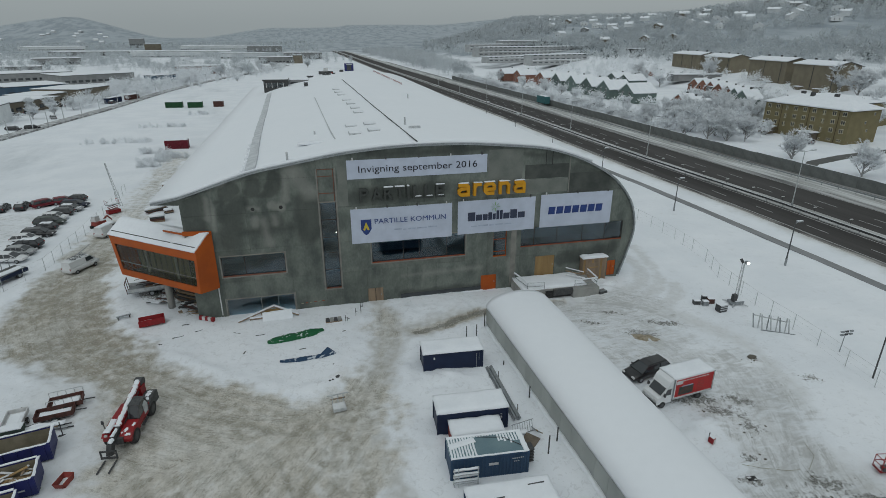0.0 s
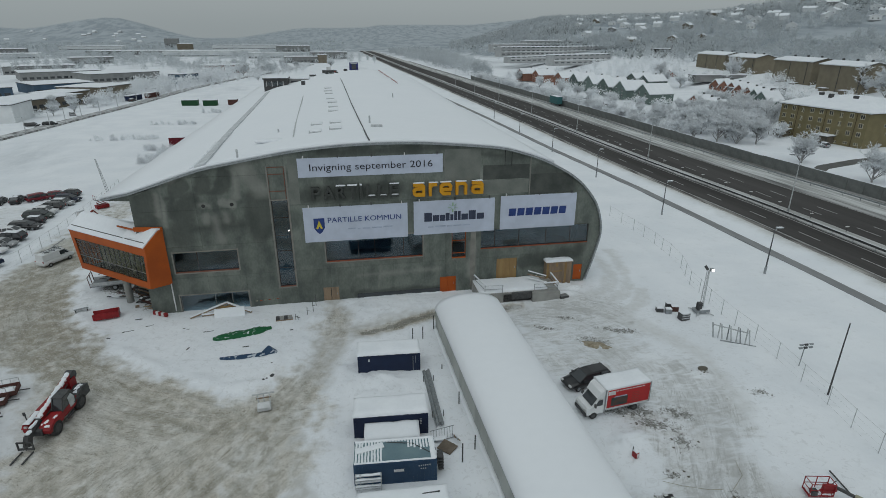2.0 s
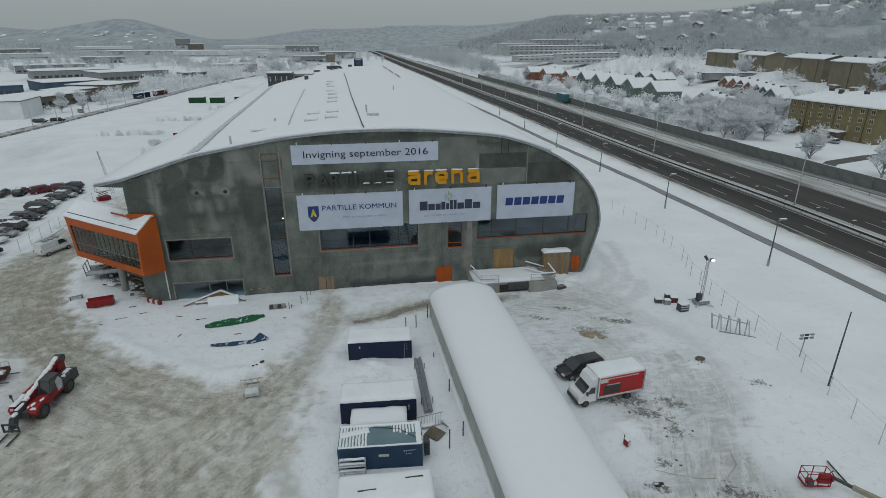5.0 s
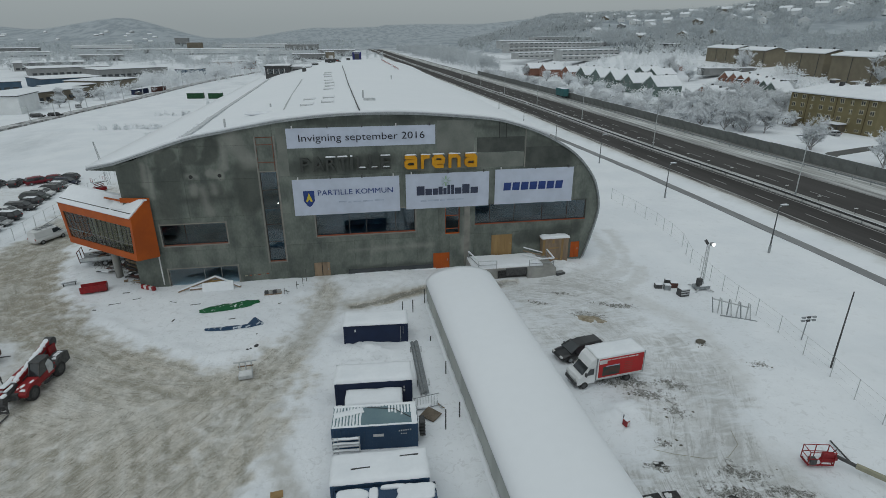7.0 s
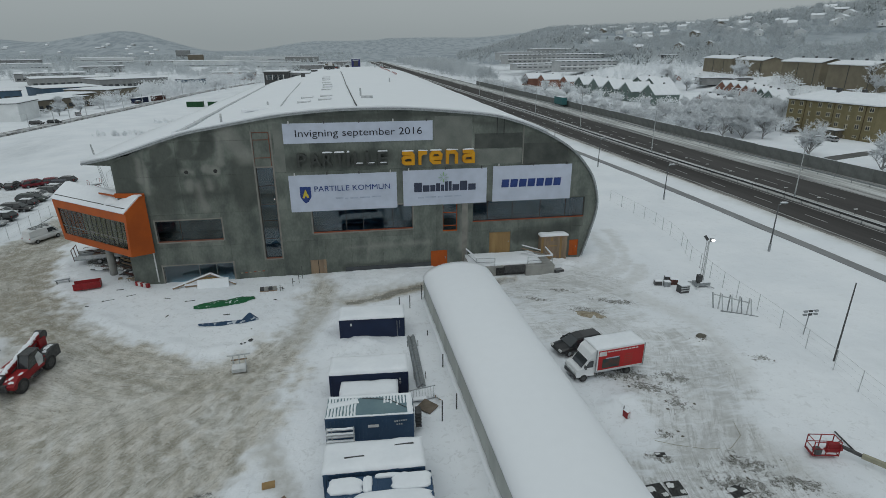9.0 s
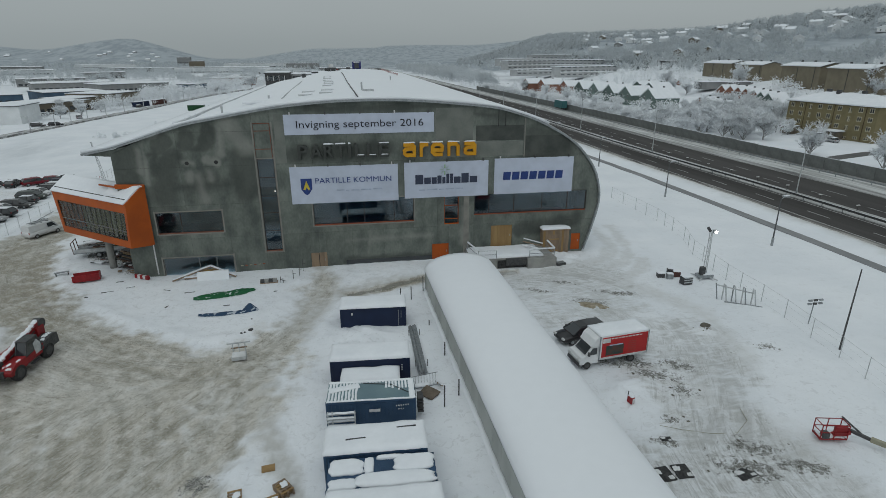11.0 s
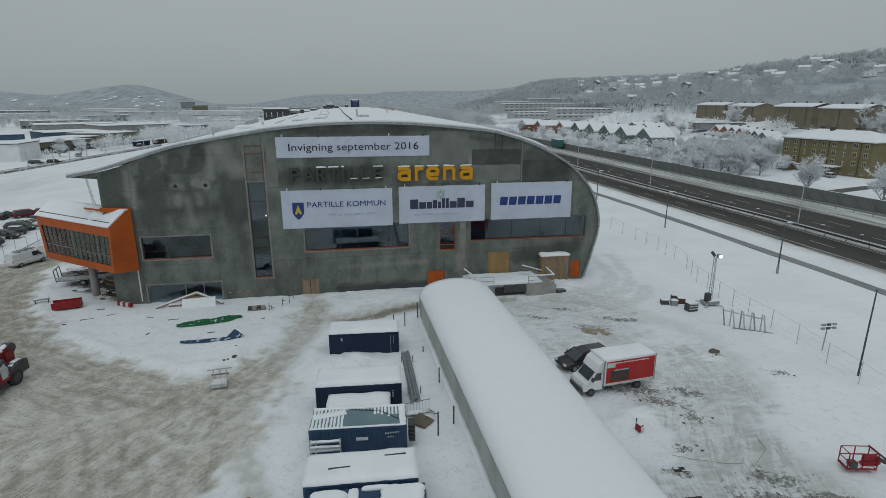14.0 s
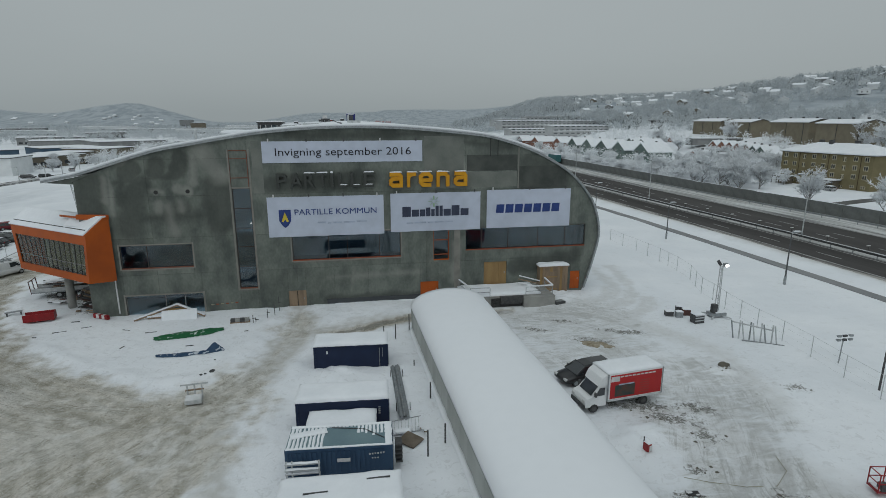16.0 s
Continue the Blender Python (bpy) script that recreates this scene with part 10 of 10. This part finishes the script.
for r, xx in ((1, 2.0), (2, 0.5), (3, 4.0)):
    win = part("window", Mesh().box(xx, -13.52, 1.2 + 2.5 * r, 0.8, 0.1, 0.9), mat("cream window frame", (0.50, 0.46, 0.34), 0.7), apt)
    part("pane", Mesh().box(xx, -13.56, 1.3 + 2.5 * r, 0.6, 0.06, 0.7), DARK_GLASS, win)
for xx, yy in ((0.5, -3), (-0.8, 4), (0.8, 8.5)):
    part("chimney", Mesh().box(xx, yy, 12.2, 1.1, 1.1, 2.0), DARK_STEEL, apt)
for x, y in ((151.5, 158.5), (155.2, 144.6)):
    e = thing("entrance_porch", "brown bicycle shelter with flat snowy roof", "shelter", (x, y, -0.2), 8.5, "shelters by the ochre house")
    part("wall", Mesh().box(0.8, 0, 0, 2.2, 4.2, 2.5), TAN_WALL, e)
    part("roof", Mesh().box(0, 0, 2.5, 4.4, 5.2, 0.2), DARK_STEEL, e)
    part("snow_cover", Mesh().snow(0, 0, 2.7, 4.5, 5.3, 0.3, cell=0.5), SNOW, e)
    for q in (-2.3, 2.3):
        part("post", Mesh().box(-1.9, q, 0, 0.14, 0.14, 2.5), DARK_STEEL, e)
flat_building(198, 172, 8, 22, 30, 8.2, YELLOW_WALL, "ochre brick house with snowy flat roof", "ochre houses", 0)

# tall olive apartment blocks on the slope
for k, (x, y, w, top) in enumerate(((262, 347, 36, 19.4), (258, 311, 28, 19.0), (247, 258, 30, 19.2), (240, 222, 26, 18.8))):
    b = thing("apartment_block", "olive brown apartment block with snowy shallow roof", "apartment building", (x, y, top - 13.6), -97, "olive apartment blocks")
    hh = 13.0
    part("wall", Mesh().prism([(-6.5, 0), (6.5, 0), (6.5, hh), (0, hh + 1.6), (-6.5, hh)], "x", -w / 2, w / 2), OLIVE_WALL, b)
    for s in (-1, 1):
        part("roof_slope", Mesh().prism([(0, hh + 1.65), (s * 7.2, hh), (s * 7.2, hh + 0.4), (0, hh + 2.05)], "x", -w / 2 - 0.5, w / 2 + 0.5), SNOW, b, "snow-covered roof slope")
        part("gable_trim", Mesh().prism([(0, hh + 1.6), (s * 7.2, hh - 0.35), (s * 7.2, hh), (0, hh + 1.95)], "x", -w / 2 - 0.6, -w / 2 - 0.5), DARK_STEEL, b)
        part("gable_trim", Mesh().prism([(0, hh + 1.6), (s * 7.2, hh - 0.35), (s * 7.2, hh), (0, hh + 1.95)], "x", w / 2 + 0.5, w / 2 + 0.6), DARK_STEEL, b)
    for q in range(int(w / 13)):
        xx = -w / 2 + 7 + 13 * q
        e = part("entrance", Mesh().box(xx, -7.6, 0, 3.6, 2.4, 2.7), TAN_WALL, b)
        part("snow_cover", Mesh().snow(xx, -7.6, 2.7, 4.2, 3.0, 0.4, cell=1.0), SNOW, e)
        part("pipe", Mesh().box(xx + 6, -6.55, 0, 0.25, 0.2, hh), DARK_STEEL, b)
    for q in range(3):
        part("roof_vent", Mesh().box(-w / 3 + q * w / 3, 0.8, hh + 1.5, 0.8, 0.8, 1.3), DARK_STEEL, b)

# rows of small gabled houses
for k, (x, y) in enumerate(((156.5, 327), (157, 307), (157, 288), (157, 269), (158.5, 249))):
    gable_house(x, y, 3, 13, 12.5, 4.4, 4.0, GREEN_WALL, "sage green boarded row house with steep snowy roof", "green row houses", "row_house", 2, 0.7)
for k, (x, y) in enumerate(((196, 330), (194, 312), (238, 356), (232, 342), (148, 372), (154, 346), (142, 388))):
    gable_house(x, y, 5, 13, 11, 4.6, 3.0, RED_WALL if k > 1 else GREEN_WALL, "red boarded row house with snowy roof" if k > 1 else "sage green boarded row house with steep snowy roof", "red row houses" if k > 1 else "green row houses", "row_house", 2, 1.0)
for k, (x, y) in enumerate(((207, 272), (206, 263.5), (202.5, 253), (198, 241.5), (192, 228), (187, 217.5), (183, 208))):
    gable_house(x + 4, y, 10, 9, 7.6, 4.4, 3.4, RED_WALL if k < 5 else GREEN_WALL, "narrow red gabled row house with snowy roof" if k < 5 else "narrow green gabled row house with snowy roof", "narrow row houses", "row_house", 2, 1.2)
for k, (x, y) in enumerate(((157, 214), (153, 203), (149.5, 194))):
    gable_house(x + 3, y, 12, 9, 8, 4.2, 3.2, TAN_WALL if k else RED_WALL, "narrow tan gabled row house with snowy roof" if k else "narrow red gabled row house with snowy roof", "narrow row houses", "row_house", 2, 0.0)
flat_building(228, 300, -8, 30, 9, 3.2, GREY_WALL, "low grey garage row with deep snow on it", "low garages", 0)
flat_building(214, 250, -15, 26, 8, 3.0, GREY_WALL, "low grey garage row with deep snow on it", "low garages", 0)
flat_building(203, 196, 10, 14, 22, 3.4, GREY_WALL, "low grey garage row with deep snow on it", "low garages", 0)

# far panel walls, paled for distance haze in the base colour itself
PALE_PANEL = mat("pale grey panel wall", (0.46, 0.47, 0.475), 0.9, (0.38, 0.39, 0.395), 0.3)
SHADED_GLASS = glass_mat("far window glass", (0.13, 0.14, 0.15), 0.2, 0.0)
# long terraced slabs at the foot of the wooded hill
for x, y, rz, w, h, z in ((222, 486, 16, 64, 9, 5.6), (195, 545, 16, 50, 6, 5.0), (255, 590, 17, 180, 9, 10.0), (300, 680, 14, 150, 8, 16.0), (205, 640, 12, 50, 8, 12.5)):
    b = thing("slab_block", "long grey terraced apartment slab with snowy roof", "apartment building", (x, y, z), rz, "long grey slab blocks")
    part("wall", Mesh().box(0, 0, 0, w, 12, h), PALE_PANEL, b)
    part("snow_cover", Mesh().snow(0, 0, h, w + 1.5, 13.5, 0.6, cell=4.0, rough=0.1), SNOW, b, "snow on the roof")
    for r in range(int(h / 3)):
        band = part("balcony_band", Mesh().box(0, -6.1, 1.2 + 3.0 * r, w - 1, 0.5, 0.9), WHITE_WALL if r % 2 else PALE_PANEL, b)
        n = int(w / 6)
        for q in range(n):
            part("window", Mesh().box(-w / 2 + w * (q + 0.5) / n, -6.1, 2.1 + 3.0 * r, w / n * 0.55, 0.3, 0.9), SHADED_GLASS, band)
flat_building(300, 480, 15, 22, 9, 7, DARK_STEEL, "small dark pavilion with snowy roof", "long grey slab blocks", 0)

# houses on the hillside
for n, (x, y) in enumerate(VILLAS.tolist()):
    w = (WHITE_WALL, GREY_WALL, WHITE_WALL, TAN_WALL, WHITE_WALL, WHITE_WALL, WHITE_WALL)[n % 7]
    nm = {WHITE_WALL.name: "white", GREY_WALL.name: "grey", TAN_WALL.name: "tan"}[w.name]
    gable_house(x, y, hr.uniform(20, 70) + (90 if hr.random() < 0.4 else 0), hr.uniform(9, 14), hr.uniform(8, 10), hr.uniform(3.0, 4.4), hr.uniform(1.8, 2.6), w, f"{nm} villa with snowy saddle roof on the wooded slope", "hillside villas", "villa", 1, None, 0.6)

# industrial quarter across the field
for x, y, rz, w, d, h, wm, lab, win in (
        (-124.5, 239, 5, 26, 18, 6.5, WHITE_WALL, "white sheet-clad warehouse with snowy flat roof", 0),
        (-128, 280, 70, 34, 24, 4.5, TAN_WALL, "brown brick workshop with snowy flat roof", 1),
        (-124, 306, 72, 22, 18, 4.8, TAN_WALL, "brown brick workshop with snowy flat roof", 1),
        (-116, 322, 72, 24, 24, 6.0, TAN_WALL, "tan brick warehouse with snowy flat roof", 1),
        (-152, 362, 40, 30, 30, 5.0, BLUE_WALL, "blue clad workshop with snowy flat roof", 1),
        (-182, 330, 30, 40, 26, 5.0, BLUE_WALL, "blue clad workshop with snowy flat roof", 1),
        (-148, 446, 40, 46, 34, 5.5, GREY_WALL, "long grey warehouse with snowy flat roof", 1),
        (-196, 470, 30, 50, 34, 5.5, GREY_WALL, "long grey warehouse with snowy flat roof", 1),
        (-94, 410, 50, 16, 10, 6.0, BLUE_WALL, "blue clad block with snowy flat roof", 0),
        (-262, 705, 22, 44, 26, 6.5, GREY_WALL, "dark grey hall with snowy flat roof", 1),
        (-290, 985, 5, 150, 50, 6.0, GREY_WALL, "very long grey depot with snowy flat roof", 1),
        (-243, 1050, 10, 24, 24, 15, TAN_WALL, "tall brown brick block among depots", 2),
        (-88, 525, 12, 38, 24, 6.0, RED_WALL, "low red trimmed shop hall with snowy roof", 1),
        (-30, 690, 5, 42, 18, 6.5, GREY_WALL, "low grey glazed hall with snowy roof", 1),
        (-8, 684, 5, 10, 12, 8.5, TAN_WALL, "small tan clad block beside the hall", 0),
        (-80, 825, 5, 60, 24, 7, WHITE_WALL, "long pale hall with snowy flat roof", 1),
        (-170, 900, 5, 130, 40, 8, WHITE_WALL, "long pale hall with snowy flat roof", 1),
        (-420, 860, 20, 70, 50, 6, WHITE_WALL, "pale depot with snowy flat roof", 1),
        (-372, 640, 20, 46, 30, 6, TAN_WALL, "dull brown hall with snowy flat roof", 1),
        (-240, 540, 25, 50, 30, 6, GREY_WALL, "grey warehouse with snowy flat roof", 1),
        (-290, 450, 25, 50, 34, 6, BLUE_WALL, "blue clad workshop with snowy flat roof", 1),
        (-2, 800, 0, 50, 20, 8, GREY_WALL, "grey hall with snowy flat roof", 1),
        (-480, 1300, 10, 110, 60, 7, WHITE_WALL, "far pale depot with snowy flat roof", 1),
        (-180, 1300, 4, 130, 60, 8, WHITE_WALL, "far pale depot with snowy flat roof", 1),
        (-70, 1120, 0, 60, 30, 10, GREY_WALL, "far grey hall with snowy flat roof", 1),
        (-560, 1100, 20, 90, 50, 6.5, GREY_WALL, "far grey depot with snowy flat roof", 1),
        (-380, 1500, 5, 30, 20, 20, GREY_WALL, "far grey tower block in the valley", 3)):
    flat_building(x, y, rz, w, d, h, wm, lab, "far industrial buildings", win)

# houses scattered over the lower slope of the far hill
while len(placed) < 118:
    x, y = hr.uniform(-1600, -640), hr.uniform(2050, 2480)
    if not 3 < gz(x, y) < 42 or any(math.hypot(x - a, y - b) < 24 for a, b in placed):
        continue
    placed.append((x, y))
    gable_house(x, y, hr.uniform(-30, 30), hr.uniform(9, 16), hr.uniform(9, 12), hr.uniform(2.0, 3.2), hr.uniform(2.4, 3.4), (WHITE_WALL, WHITE_WALL, PALE_PANEL)[len(placed) % 3], "small far house with snowy saddle roof below the hill", "houses below the far hill", "villa", 0, None, 0.6)

# rail line with its dark retaining edge
line_pts = [(-125, 60), (-108, 140), (-98, 205), (-94, 239), (-88, 285), (-80.5, 366), (-64, 450), (-40, 540), (-20, 640)]
smooth_rail = smooth_line(line_pts, 6)
m, m2, m3 = Mesh(), Mesh(), Mesh()
for a, b in zip(smooth_rail, smooth_rail[1:]):
    m.beam((a[0], a[1], gz(*a) + 0.05), (b[0], b[1], gz(*b) + 0.05), 4.6, 0.3)
    m2.beam((a[0] + 3.6, a[1], gz(*a) + 0.2), (b[0] + 3.6, b[1], gz(*b) + 0.2), 0.3, 0.7)
tagged(part("rail_line", m, mat("dark ballast", (0.16, 0.16, 0.16), 0.9, (0.62, 0.63, 0.64), 0.5)), "dark wet service road with slush across the field", "road", kind="structure")
rail_edge = thing("retaining_edge", "low dark retaining fence beside the service road", "retaining fence")
part("edge", m2, mat("dark timber edge", (0.12, 0.115, 0.11), 0.9, (0.55, 0.56, 0.57), 0.6), rail_edge)
for k in range(4, len(smooth_rail) - 6, 2):
    x, y = smooth_rail[k]
    pl = thing("catenary_mast", "slim frosted mast beside the service road", "mast", (x + 2.9, y, gz(x, y)), group="masts along the service road")
    part("pole", Mesh().rod((0, 0, 0), (0, 0, 5.5), 0.14, 6), PALE_STEEL, pl)
    part("arm", Mesh().rod((0, 0, 5.2), (-2.2, 0, 5.4), 0.07, 5), PALE_STEEL, pl)

# things in the field behind the arena
for x, y, rz, L, paint, lab in ((-38.8, 174.6, 2, 6.3, mat("dull crimson container paint", (0.17, 0.015, 0.028), 0.6, (0.12, 0.012, 0.02), 1.0), "faded red steel container in deep snow"), (-59.9, 277.8, -3, 7.2, mat("green container paint", (0.02, 0.085, 0.035), 0.6), "green steel skip container in deep snow"), (-50.6, 276, -3, 6.2, mat("green container paint", (0.02, 0.085, 0.035), 0.6), "green steel skip container in deep snow"), (-40.8, 277.5, -3, 4.2, RUST, "rusty brown steel container in deep snow"), (-93, 305, 72, 10, BLUE, "dark blue steel container by the road"), (-88, 318, 72, 9, RUST, "rusty brown steel container by the road")):
    container(x, y, gz(x, y) - 0.1, L, 2.5, 2.6, rz, paint, lab, 0.3, False)
bus = thing("parked_trailer", "teal covered lorry trailer standing beside the motorway", "lorry trailer", (108.6, 249, 0.15), 92)
part("box", Mesh().box(0, 0, 1.0, 9.0, 2.5, 3.2), TEAL, bus)
part("snow_cover", Mesh().snow(0, 0, 4.2, 9, 2.5, 0.12, cell=0.6), SNOW, bus)
part("chassis", Mesh().box(0, 0, 0.6, 8.6, 1.2, 0.4), DARK_STEEL, bus)
for x in (-3, -2, 3):
    for s in (-1, 1):
        wheel(bus, x, s * 1.0, 0.5, 0.3)
for k, (x, y) in enumerate(((131, 248), (130.5, 240), (130.8, 226), (131.3, 219), (131, 211), (145, 183), (144.6, 176), (150, 139))):
    car(x, y, 84 + 5 * (k % 3), GREYS[(k * 3 + 1) % 4], f"{NAMES[(k * 3 + 1) % 4]} car under fresh snow by the houses", "hatch", 0.15, "cars by the houses")
for k, (x, y) in enumerate(((-101, 222), (-96, 224), (-118, 262), (-114, 268), (-92, 300), (-110, 292), (-99, 250))):
    car(x, y, 20 * k, GREYS[k % 4], f"{NAMES[k % 4]} car parked by the warehouses", "estate", 0.1, "cars by the warehouses")
